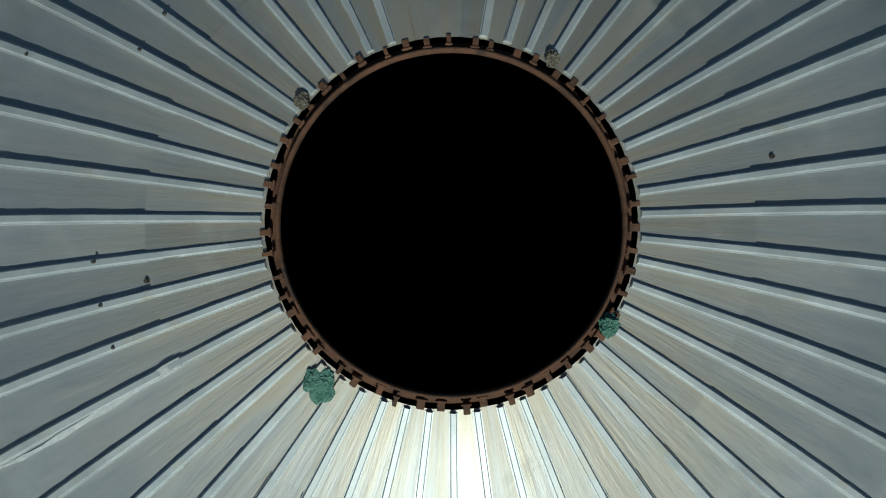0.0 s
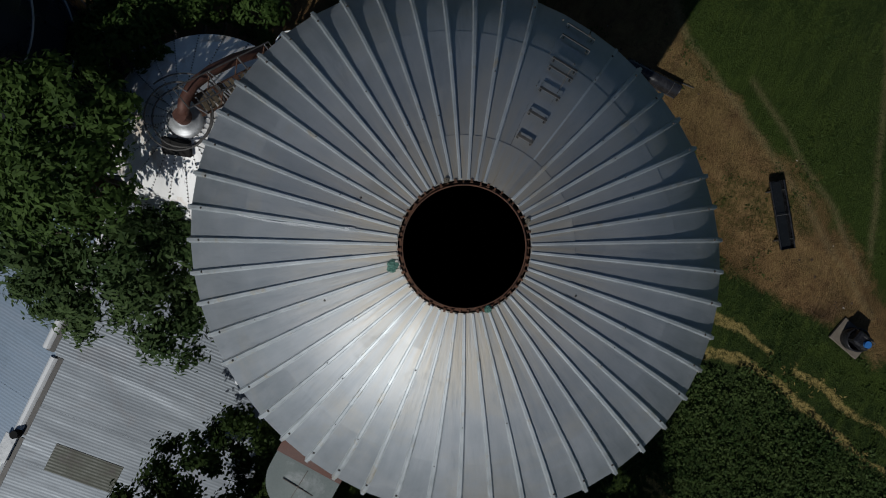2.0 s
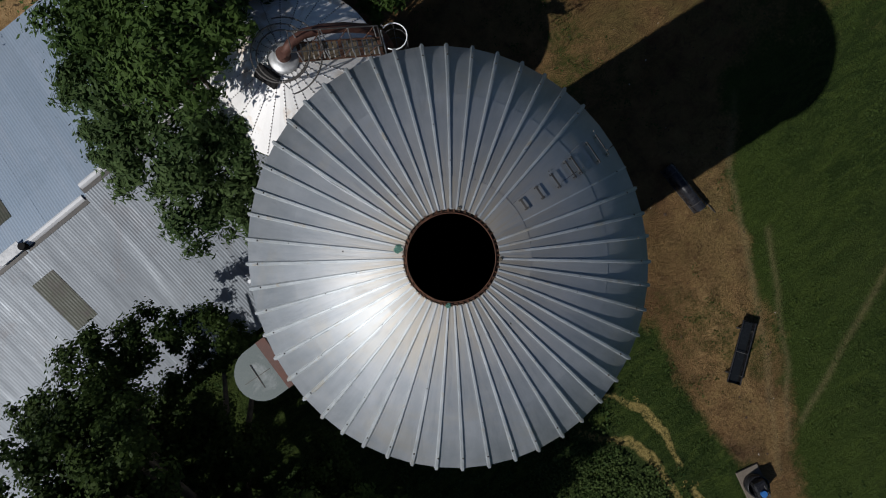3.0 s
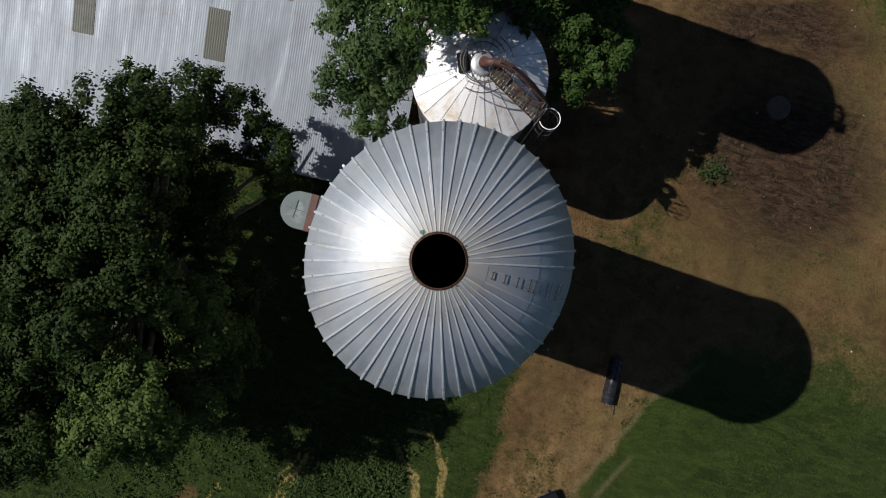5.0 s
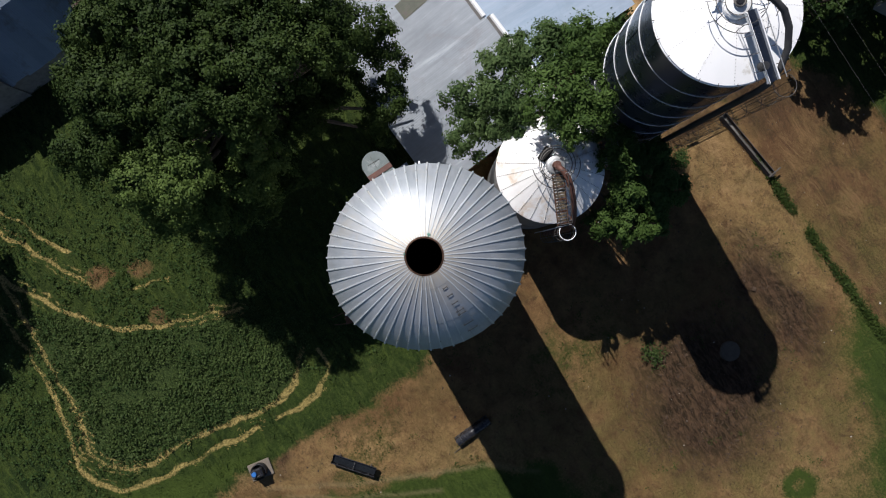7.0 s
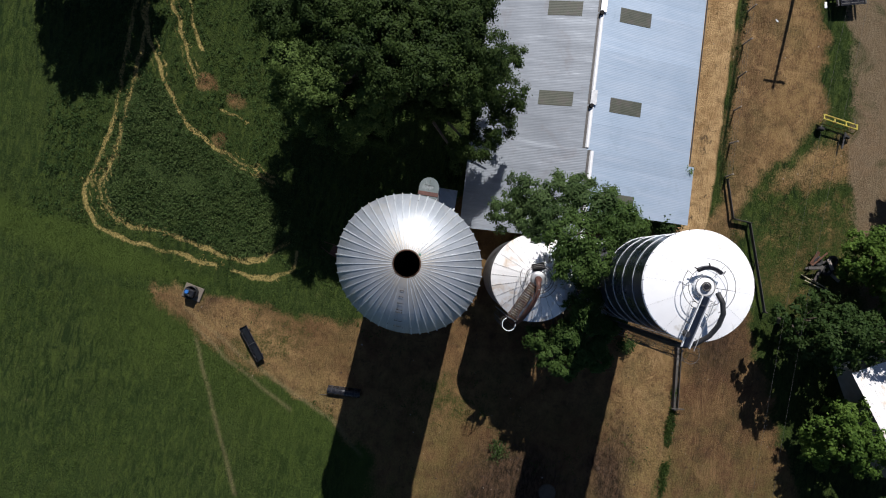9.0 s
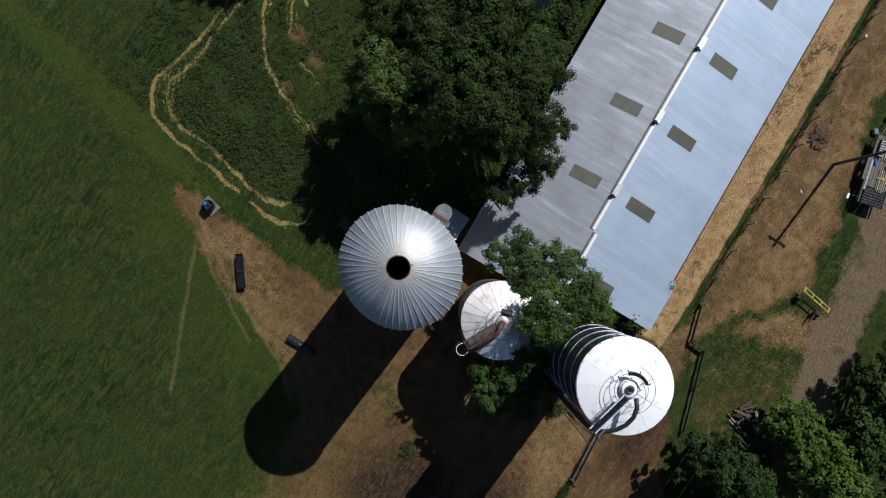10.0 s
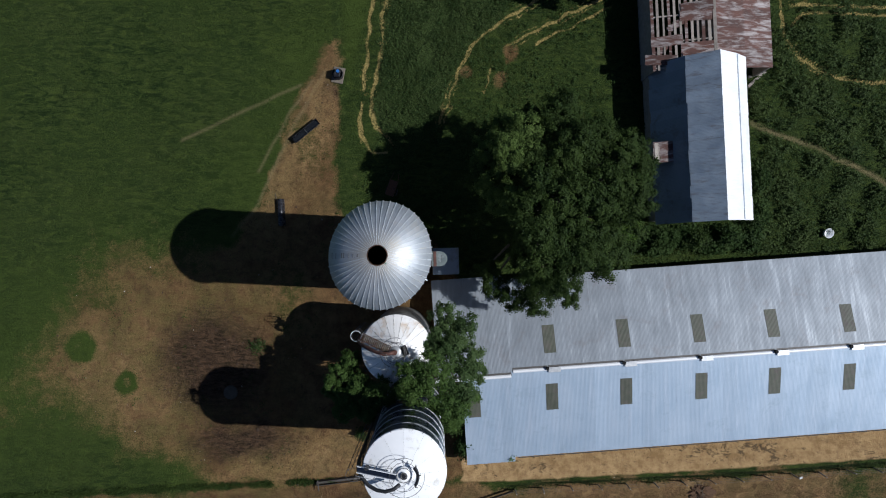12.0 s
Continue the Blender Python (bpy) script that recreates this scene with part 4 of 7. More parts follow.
# ---- the low grain bin with a pale cone roof ----
def mesh_of(name, bm):
    me = bpy.data.meshes.new(name)
    bm.to_mesh(me)
    bm.free()
    return me


def grain_bin():
    s = thing("grain_bin", "low galvanised grain bin with a pale rust-streaked cone roof", "grain bin", pose(0.25, -6.62, 0))
    R, zr, zh, n = 2.44, 7.0, 8.30, 24
    prof = [(2.38, -0.2)]
    for i in range(70):
        prof.append((2.38 + (0.012 if i % 2 else 0.0), 0.1 * (i + 0.3)))
    part("wall", lathe(bmesh.new(), prof + [(2.30, 7.0)], 72), M_BINSIDE, s, smooth=True)
    half = math.pi / n
    bm = bmesh.new()
    lo = [bm.verts.new((R * math.cos(a), R * math.sin(a), zr)) for a in (-half, 0, half)]
    drip = [bm.verts.new((R * math.cos(a), R * math.sin(a), zr - 0.05)) for a in (-half, 0, half)]
    hi = [bm.verts.new((0.40 * math.cos(a), 0.40 * math.sin(a), zh)) for a in (-half, 0, half)]
    for k in range(2):
        bm.faces.new((hi[k], lo[k], lo[k + 1], hi[k + 1]))
        bm.faces.new((lo[k], drip[k], drip[k + 1], lo[k + 1]))
    sheet = mesh_of("roof_sheet", bm)
    bm = bmesh.new()
    slope = math.atan2(zh - zr, R - 0.40)
    L = math.hypot(zh - zr, R - 0.40)
    box(bm, (L, 0.016, 0.018), pose((R + 0.40) / 2, 0, (zr + zh) / 2 + 0.006, 0, math.degrees(slope), 0), 0.004)
    seam = mesh_of("roof_seam", bm)
    bolt = mesh_of("seam_bolts", bmesh.new())
    bm = bmesh.new()
    for i in range(24):
        u = (i + 0.5) / 24
        cyl(bm, 0.019, 0.016, 0.014, pose(0.40 + (R - 0.40) * u, 0, zh + (zr - zh) * u + 0.010), 6)
    bolt = mesh_of("seam_bolts", bm)
    for k in range(n):
        a = 360 / n * k + 4
        piece("roof_sheet", sheet, M_BINROOF, s, m=pose(0, 0, 0, 0, 0, a + 180 / n))
        seam_ob = piece("roof_seam", seam, M_BINROOF, s, m=pose(0, 0, 0, 0, 0, a))
        piece("seam_bolting", bolt, M_BOLT, seam_ob)["kind"] = "stuff"
    part("eave_ring", tube(bmesh.new(), circle(R, zr - 0.03, 72), 0.02, 6, True), M_BINROOF, s)
    cap = part("roof_cap", lathe(bmesh.new(), [(0.43, zh - 0.03), (0.43, zh + 0.02), (0.34, zh + 0.06), (0.20, zh + 0.10), (0.19, zh + 0.22), (0.0, zh + 0.22)], 32), M_STEEL, s, "grey domed cap", True)
    part("spout_head", cyl(bmesh.new(), 0.19, 0.16, 0.22, pose(-0.04, 0.04, zh + 0.21), 18), M_PIPE, cap, "rusty spout head")
    bm = box_mesh((0.40, 0.66, 0.12), pose(0.64, 0.10, zh - 0.06, 0, 32, 20), 0.02)
    part("hatch", bm, M_SOOT, s, "open black hatch")
    # brown filling pipe over the roof and down the wall
    pts = [(-0.08, 0.10, 8.72), (-0.35, 0.02, 8.80), (-0.75, 0.0, 8.78), (-1.25, 0.10, 8.55), (-1.75, 0.25, 8.20), (-2.25, 0.45, 7.75), (-2.60, 0.62, 7.1), (-2.72, 0.70, 6.2), (-2.72, 0.70, 0.2)]
    part("filling_pipe", tube(bmesh.new(), pts, 0.13, 14), M_PIPE, s, "rusty brown filling pipe", True)
    # catwalk from the hub to the head of the ladder
    a, b = Vector((-0.35, 0.22, 8.62)), Vector((-2.35, 1.05, 7.62))
    d = (b - a).normalized()
    side = Vector((-d.y, d.x, 0)).normalized()
    walkway = thing("catwalk", "", "")
    walkway.parent = s
    for e in (-0.24, 0.24):
        part("stringer", tube(bmesh.new(), [a + side * e, b + side * e], 0.025, 6), M_RUST, walkway)
        part("handrail", tube(bmesh.new(), [a + side * e * 1.1 + Vector((0, 0, 0.75)), b + side * e * 1.1 + Vector((0, 0, 0.75))], 0.018, 6), M_DARKSTEEL, walkway)
        for u in (0.05, 0.35, 0.65, 0.95):
            p = a.lerp(b, u) + side * e * 1.05
            part("post", tube(bmesh.new(), [p, p + Vector((0, 0, 0.75))], 0.016, 6), M_STEEL, walkway)
        for u in (0.2, 0.5, 0.8):
            p, q = a.lerp(b, u) + side * e, a.lerp(b, u + 0.14) + side * e + Vector((0, 0, 0.7))
            part("brace", tube(bmesh.new(), [p, q], 0.012, 5), M_RUST, walkway)
    for i in range(17):
        p = a.lerp(b, (i + 0.5) / 17)
        part("tread", box_mesh((0.095, 0.47, 0.022), pose(*p, 0, math.degrees(math.atan2(-d.z, math.hypot(d.x, d.y))), math.degrees(math.atan2(d.y, d.x)))), M_TREAD if i % 4 else M_RUST, walkway)
    for u in (0.0, 0.33, 0.66, 1.0):
        p = a.lerp(b, u)
        part("cross_tie", tube(bmesh.new(), [p - side * 0.27 + Vector((0, 0, 0.74)), p + side * 0.27 + Vector((0, 0, 0.74))], 0.014, 5), M_DARKSTEEL, walkway)
    # guard hoops round the hub
    for r, z, a0, a1 in ((0.66, 8.50, 0, 360), (0.76, 8.66, 0, 360), (1.02, 8.42, 70, 250)):
        part("guard_hoop", tube(bmesh.new(), circle(r, z, 28, a0, a1), 0.020, 6, a1 - a0 >= 360), M_DARKSTEEL, s)
    for t in (60, 110, 160, 210, 260, 310):
        x, y = 0.74 * math.cos(radians(t)), 0.74 * math.sin(radians(t))
        part("guard_post", tube(bmesh.new(), [(x, y, 8.0), (x * 1.03, y * 1.03, 8.67)], 0.014, 5), M_DARKSTEEL, s)
    # ladder with safety cage beside the pipe
    ladder = thing("ladder", "", "")
    ladder.parent = s
    c, ang = Vector((-2.42, 1.02, 0)), 157.0
    out = Vector((math.cos(radians(ang)), math.sin(radians(ang)), 0))
    t = Vector((-out.y, out.x, 0))
    for e in (-0.21, 0.21):
        part("ladder_rail", tube(bmesh.new(), [c + t * e + Vector((0, 0, 0.4)), c + t * e + Vector((0, 0, 8.0))], 0.02, 6), M_STEEL, ladder)
    for i in range(24):
        p = c + Vector((0, 0, 0.6 + 0.3 * i))
        part("ladder_rung", tube(bmesh.new(), [p - t * 0.21, p + t * 0.21], 0.012, 5), M_STEEL, ladder)
    for z in (7.95, 7.55, 6.9, 6.1, 5.3, 4.5, 3.7, 2.9):
        hoop = [c + t * (0.36 * math.sin(radians(q))) + out * (0.30 - 0.36 * math.cos(radians(q))) + Vector((0, 0, z)) for q in range(50, 311, 20)]
        part("cage_hoop", tube(bmesh.new(), hoop, 0.018 if z > 7.9 else 0.012, 6), M_WHITE if z > 7.9 else M_DARKSTEEL, ladder, "pale bent hoop" if z > 7.9 else "")
    for q in (100, 180, 260):
        p = c + t * (0.36 * math.sin(radians(q))) + out * (0.30 - 0.36 * math.cos(radians(q)))
        part("cage_bar", tube(bmesh.new(), [p + Vector((0, 0, 2.9)), p + Vector((0, 0, 7.95))], 0.012, 5), M_DARKSTEEL, ladder)
    return s


grain_bin()


# ---- the tall dark blue silo with a white roof ----
def blue_silo():
    s = thing("blue_silo", "tall dark blue glass-lined steel silo with a white roof", "silo", pose(1.08, -12.29, 0))
    R, zr, zh, n = 2.38, 14.75, 15.22, 24
    course = mesh_of("course", lathe(bmesh.new(), [(2.33, 0.0), (2.33, 1.465)], 72))
    for f in course.polygons:
        f.use_smooth = True
    seam = mesh_of("seam", tube(bmesh.new(), circle(2.338, 0.0, 72), 0.022, 6, True))
    for i in range(10):
        piece("course", course, M_NAVY, s, m=pose(0, 0, 0.1 + 1.465 * i))
        piece("seam", seam, M_SEAM, s, "pale bolted seam", m=pose(0, 0, 0.1 + 1.465 * i))
    part("plinth", cyl(bmesh.new(), 2.6, 2.6, 0.35, pose(0, 0, -0.2), 64), M_CONCRETE, s)
    upright = mesh_of("stave_joint", box_mesh((0.02, 0.05, 1.42), pose(2.34, 0, 0.73), 0.004))
    for i in range(10):
        for k in range(8):
            piece("stave_joint", upright, M_NAVY, s, m=pose(0, 0, 0.1 + 1.465 * i, 0, 0, 45 * k + 22.5 * (i % 2) + 10))
    half = math.pi / n
    bm = bmesh.new()
    rows = []
    for u in (0, 0.2, 0.4, 0.6, 0.8, 1.0):
        r = 0.34 + (R - 0.34) * u
        z = zh - (zh - zr) * (0.55 * u + 0.45 * u * u)
        rows.append([bm.verts.new((r * math.cos(a), r * math.sin(a), z)) for a in (-half, 0, half)])
    rows.append([bm.verts.new((R * math.cos(a), R * math.sin(a), zr - 0.10)) for a in (-half, 0, half)])
    for p, q in zip(rows, rows[1:-1]):
        for k in range(2):
            bm.faces.new((p[k], q[k], q[k + 1], p[k + 1])).smooth = True
    lip = [bm.verts.new(v.co) for v in rows[-2]]
    for k in range(2):
        bm.faces.new((lip[k], rows[-1][k], rows[-1][k + 1], lip[k + 1]))
    sheet = mesh_of("roof_sheet", bm)
    bm = bmesh.new()
    for i in range(20):
        u = (i + 0.6) / 20
        cyl(bm, 0.011, 0.009, 0.012, pose(0.34 + (R - 0.34) * u, 0, zh - (zh - zr) * (0.55 * u + 0.45 * u * u)), 5)
    bolts = mesh_of("seam_bolting", bm)
    for k in range(n):
        ob = piece("roof_sheet", sheet, M_WHITE, s, m=pose(0, 0, 0, 0, 0, 360 / n * (k + 0.5)))
        if k % 2 == 0:
            piece("seam_bolting", bolts, M_BOLT, ob, m=pose(0, 0, 0, 0, 0, -180 / n))["kind"] = "stuff"
    part("eave_ring", tube(bmesh.new(), circle(R, zr - 0.08, 72), 0.03, 6, True), M_WHITE, s)
    lug = mesh_of("lug", box_mesh((0.14, 0.02, 0.03), pose(R + 0.0, 0, zr + 0.0), 0.003))
    for k in range(24):
        piece("lug", lug, M_DARKSTEEL, s, m=pose(0, 0, 0, 0, 0, 15 * k + 3))
    cap = part("roof_cap", lathe(bmesh.new(), [(0.47, zh - 0.05), (0.47, zh + 0.10), (0.42, zh + 0.15), (0.14, zh + 0.19)], 32), M_WHITE, s, "white collar", True)
    part("filler_head", cyl(bmesh.new(), 0.14, 0.12, 0.22, pose(0, 0, zh + 0.08), 16), M_BLACK, cap, "black filler head")
    part("core_ring", tube(bmesh.new(), circle(0.17, zh + 0.27, 24), 0.035, 8, True), M_DARKSTEEL, cap)
    # ring rails on a few posts round the top
    for r, z, a0, a1 in ((0.40, 15.40, 0, 360), (0.80, 15.62, 0, 360), (1.15, 15.60, -150, 10), (1.02, 15.55, 60, 170)):
        part("guard_rail", tube(bmesh.new(), circle(r, z, 40, a0, a1), 0.013, 6, a1 - a0 >= 360), M_DARKSTEEL, s)
    for t in (25, 95, 150, 215, 270, 325):
        x, y = math.cos(radians(t)), math.sin(radians(t))
        part("guard_post", tube(bmesh.new(), [(0.80 * x, 0.80 * y, 15.0), (0.80 * x, 0.80 * y, 15.63)], 0.012, 5), M_DARKSTEEL, s)
    for t in (-90, -30, 60):
        x, y = math.cos(radians(t)), math.sin(radians(t))
        part("guard_spoke", tube(bmesh.new(), [(0.40 * x, 0.40 * y, 15.40), (0.80 * x, 0.80 * y, 15.62), (1.12 * x, 1.12 * y, 15.61)], 0.010, 5), M_DARKSTEEL, s)
    bm = bmesh.new()
    ring = [[bm.verts.new((r * math.cos(radians(t)), r * math.sin(radians(t)), z)) for t in range(-38, 43, 8)] for r, z in ((0.70, 15.58), (0.70, 15.68), (0.84, 15.70), (0.88, 15.60), (0.70, 15.58))]
    for p, q in zip(ring, ring[1:]):
        for k in range(len(p) - 1):
            bm.faces.new((p[k], p[k + 1], q[k + 1], q[k]))
    part("hatch_lid", bm, M_BLACK, s, "black curved hatch lid")
    for t in (-40, 5, 42):
        part("hatch_catch", box_mesh((0.16, 0.05, 0.04), pose(0.90 * math.cos(radians(t)), 0.90 * math.sin(radians(t)), 15.64, 0, 0, t + 20), 0.008), M_BOLT, s)
    # bright trough and black hose down to the ladder head
    a, b = Vector((-0.42, 0.02, 15.62)), Vector((-2.62, 0.36, 15.15))
    d = b - a
    ang = math.degrees(math.atan2(d.y, d.x))
    tilt = math.degrees(math.atan2(-d.z, math.hypot(d.x, d.y)))
    mid = pose(*((a + b) / 2), 0, tilt, ang)
    trough = part("trough", box_mesh((d.length, 0.30, 0.015), mid, 0.003), M_NAVY, s, "dark-floored loading trough")
    for e in (-0.17, 0.17):
        part("trough_side", box_mesh((d.length, 0.045, 0.12), mid @ pose(0, e, 0.06), 0.006), M_WHITE, trough, "bright galvanised side")
    for e in (-0.27, 0.30):
        part("side_rail", tube(bmesh.new(), [mid @ Vector((-d.length / 2, e, 0.25)), mid @ Vector((d.length / 2, e, 0.25))], 0.016, 6), M_STEEL, s)
        for u in (-0.45, -0.2, 0.05, 0.3):
            part("rail_post", tube(bmesh.new(), [mid @ Vector((d.length * u, e, 0.25)), mid @ Vector((d.length * u, e, -0.25))], 0.012, 5), M_DARKSTEEL, s)
    part("motor", cyl(bmesh.new(), 0.13, 0.13, 0.24, mid @ pose(0.55, -0.22, 0.02), 16), M_DARKPIPE, s, "dark motor housing")
    pts = [(-0.20, -0.24, 16.02), (-0.55, -0.50, 16.02), (-1.0, -0.66, 15.88), (-1.5, -0.66, 15.64), (-2.0, -0.48, 15.36), (-2.4, -0.12, 15.1), (-2.62, 0.28, 14.8), (-2.66, 0.45, 14.0), (-2.66, 0.45, 0.2)]
    part("hose", tube(bmesh.new(), pts, 0.105, 12), M_DARKPIPE, s, "thick black hose", True)
    ladder = thing("ladder", "", "")
    ladder.parent = s
    c, out, t = Vector((-2.62, -0.05, 0)), Vector((-1, 0, 0)), Vector((0, 1, 0))
    for e in (-0.21, 0.21):
        part("ladder_rail", tube(bmesh.new(), [c + t * e + Vector((0, 0, 0.4)), c + t * e + Vector((0, 0, 15.2))], 0.022, 6), M_DARKSTEEL, ladder)
    for i in range(49):
        p = c + Vector((0, 0, 0.5 + 0.3 * i))
        part("ladder_rung", tube(bmesh.new(), [p - t * 0.21, p + t * 0.21], 0.012, 4), M_DARKSTEEL, ladder)
    for i in range(14):
        z = 14.9 - i * 1.0
        hoop = [c + t * (0.37 * math.sin(radians(q))) + out * (0.32 - 0.38 * math.cos(radians(q))) + Vector((0, 0, z)) for q in range(50, 311, 20)]
        part("cage_hoop", tube(bmesh.new(), hoop, 0.012, 6), M_DARKSTEEL, ladder)
    for q in (90, 140, 180, 220, 270):
        p = c + t * (0.37 * math.sin(radians(q))) + out * (0.32 - 0.38 * math.cos(radians(q)))
        part("cage_bar", tube(bmesh.new(), [p + Vector((0, 0, 2.6)), p + Vector((0, 0, 14.9))], 0.012, 4), M_DARKSTEEL, ladder)
    return s


blue_silo()

# ---- the long barn with a corrugated roof ----
BARN = pose(20.38, -8.71, 0, 0, 0, 2.65)
RIDGE, HALF, BAY = 2.85, 7.2, 0.934         # ridge height, half width, sheet spacing
EAVE = RIDGE - 1.42
PITCH = math.degrees(math.atan2(RIDGE - EAVE, HALF))
SLOPE = math.hypot(HALF, RIDGE - EAVE)


def corrugated(name, width, length, waves, amp, steps=4):
    """A corrugated sheet: x across the waves, y down the slope from 0."""
    bm = bmesh.new()
    n = waves * steps
    a, b = [], []
    for i in range(n + 1):
        x, z = width * (i / n - 0.5), amp * math.sin(2 * math.pi * i / steps)
        a.append(bm.verts.new((x, 0, z)))
        b.append(bm.verts.new((x, -length, z)))
    for i in range(n):
        f = bm.faces.new((a[i], b[i], b[i + 1], a[i + 1]))
        f.smooth = True
    return mesh_of(name, bm)


def long_barn():
    s = thing("long_barn", "long low barn with a weathered corrugated metal roof and skylights", "barn", BARN)
    wall = thing("walls", "", "")
    wall.parent = s
    for y in (-6.95, 6.95):
        part("side_wall", box_mesh((46.6, 0.15, 2.3), pose(7.9, y, 0.22), 0.01), M_BARNWALL, wall)
    bm = bmesh.new()
    for x in (-14.6, 31.2):
        v = [bm.verts.new((x + dx, y, z)) for dx in (-0.08, 0.08) for y, z in ((-6.86, -0.8), (6.86, -0.8), (6.86, 1.36), (0, 2.68), (-6.86, 1.36))]
        bm.faces.new(v[:5][::-1])
        bm.faces.new(v[5:])
        for k in range(5):
            bm.faces.new((v[k], v[(k + 1) % 5], v[5 + (k + 1) % 5], v[5 + k]))
    part("end_walls", bm, M_BARNWALL, wall)
    sheet = corrugated("roof_sheet", BAY * 10 / 9, SLOPE, 10, 0.0042)
    south = sheet.copy()
    sheet.transform(Matrix.Diagonal((1, 1, 0.6, 1)))
    south.transform(Matrix.Diagonal((1, 0.985, 0.5, 1)))
    longer = corrugated("roof_sheet", BAY * 10 / 9, SLOPE + 0.55, 10, 0.0042)
    rs = random.Random(8)
    down_n, down_s = pose(0, 0, RIDGE, PITCH, 0, 180), pose(0, 0, RIDGE, PITCH, 0, 0)
    u = 30.83
    k = 0
    while u > -17.35:
        low = u < -11.44
        aside = -0.32 if low else 0.0
        lift = (0.002 if k % 2 else 0.0) + (0.10 if low else 0.0) + rs.uniform(-0.001, 0.001)
        if u > -17.3:
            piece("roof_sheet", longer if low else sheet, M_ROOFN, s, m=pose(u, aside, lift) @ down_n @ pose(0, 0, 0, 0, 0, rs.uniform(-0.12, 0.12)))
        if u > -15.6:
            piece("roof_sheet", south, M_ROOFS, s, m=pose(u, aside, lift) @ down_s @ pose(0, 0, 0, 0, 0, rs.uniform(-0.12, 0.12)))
        u -= BAY
        k += 1
    light = corrugated("skylight", 0.94, 2.18, 9, 0.0042)

    def on_roof(x, y):
        return BARN.inverted() @ Vector((2 + 1.013 * (x - 2), -1 + 1.013 * (y + 1), 0))

    for x, y in ((11.75, -6.77), (17.55, -6.47), (23.40, -6.25), (29.20, -6.0), (35.15, -5.75), (41.0, -5.45), (46.8, -5.2)):
        p = on_roof(x, y)
        piece("skylight", light, M_SKYLIGHT, s, "grimy translucent skylight sheet", m=pose(p.x, 0, 0.016) @ down_n @ pose(0, -p.y / math.cos(radians(PITCH)) + 1.08, 0.0))
    for x, y in ((5.84, -11.55), (11.88, -11.15), (17.66, -10.90), (23.53, -10.65), (29.28, -10.4), (35.17, -10.25), (41.0, -9.9), (46.8, -9.6)):
        p = on_roof(x, y)
        piece("skylight", light, M_SKYLIGHT, s, "grimy translucent skylight sheet", m=pose(p.x, -0.32 if x < 8 else 0, 0.116 if x < 8 else 0.016) @ down_s @ pose(0, (p.y + (0.32 if x < 8 else 0)) / math.cos(radians(PITCH)) + 1.0, 0.0))
    # ridge capping in lengths, with vent heads between them
    joints = [-17.6, -11.54, -8.73, -2.76, 3.22, 9.19, 15.1, 21.0, 26.95, 31.65]
    for i, (a, b) in enumerate(zip(joints, joints[1:])):
        bm = bmesh.new()
        lo = 0.10 if b <= -11.0 else 0.0
        prof = ((-0.13, -0.020), (-0.10, 0.014), (-0.05, 0.055), (0.05, 0.055), (0.10, 0.014), (0.13, -0.020))
        off = -0.32 if b <= -11.0 else 0.0
        p = [bm.verts.new((a + 0.10, y + off, RIDGE + z + 0.012 + lo)) for y, z in prof]
        q = [bm.verts.new((b - 0.10, y + off, RIDGE + z + 0.012 + lo)) for y, z in prof]
        for j in range(5):
            bm.faces.new((p[j], q[j], q[j + 1], p[j + 1]))
        bm.faces.new(p[::-1])
        bm.faces.new(q)
        part("ridge_cap", bm, M_SHEDWHITE, s, "pale folded ridge capping")
        # dark strip added for the shadow line beside the capping
        shade_strip = box_mesh((b - a - 0.1, 0.24, 0.006), pose((a + b) / 2, off + 0.16, RIDGE + lo - 0.022, -PITCH, 0, 0))
        part("ridge_closer", shade_strip, M_DARKSTEEL, s, "added dark strip for the shadow line along the ridge")
        if i >= 2:
            head = part("vent_head", cyl(bmesh.new(), 0.15, 0.13, 0.22, pose(a - 0.05, 0.05, RIDGE), 12), M_SOOT, s, "dark ridge vent")
            part("vent_plate", box_mesh((0.95, 0.40, 0.03), pose(a + 0.50, -0.06, RIDGE + 0.085), 0.008), M_STEEL, head, "dull grey cover plate")
    for y, z in ((HALF + 0.04, EAVE - 0.05), (-HALF - 0.04, EAVE - 0.05)):
        part("eave_trim", box_mesh((47.4, 0.05, 0.10) if y > 0 else (42.6, 0.05, 0.10), pose(7.6 if y > 0 else 9.9, y * 0.994, z - 0.02), 0.01), M_POLE, s)
    return s


long_barn()


# ---- feed room at the foot of the chute ----
def feed_room():
    s = thing("feed_room", "small lean-to feed room with a grey sheet roof", "shed")
    bm = box_mesh((1.9, 1.9, 2.2), pose(3.85, -0.55, 1.1), 0.01)
    part("wall", bm, M_BARNWALL, s)
    sheet = corrugated("roof_sheet", 0.70, 2.05, 9, 0.010)
    for i in range(3):
        piece("roof_sheet", sheet, M_SHEDDARK, s, m=pose(2.93 + 0.0, -1.25 + 0.69 * i, 2.62 + 0.006 * (i % 2), 0, 8, 0) @ pose(0, 0, 0, 0, 0, 90))
    return s


feed_room()


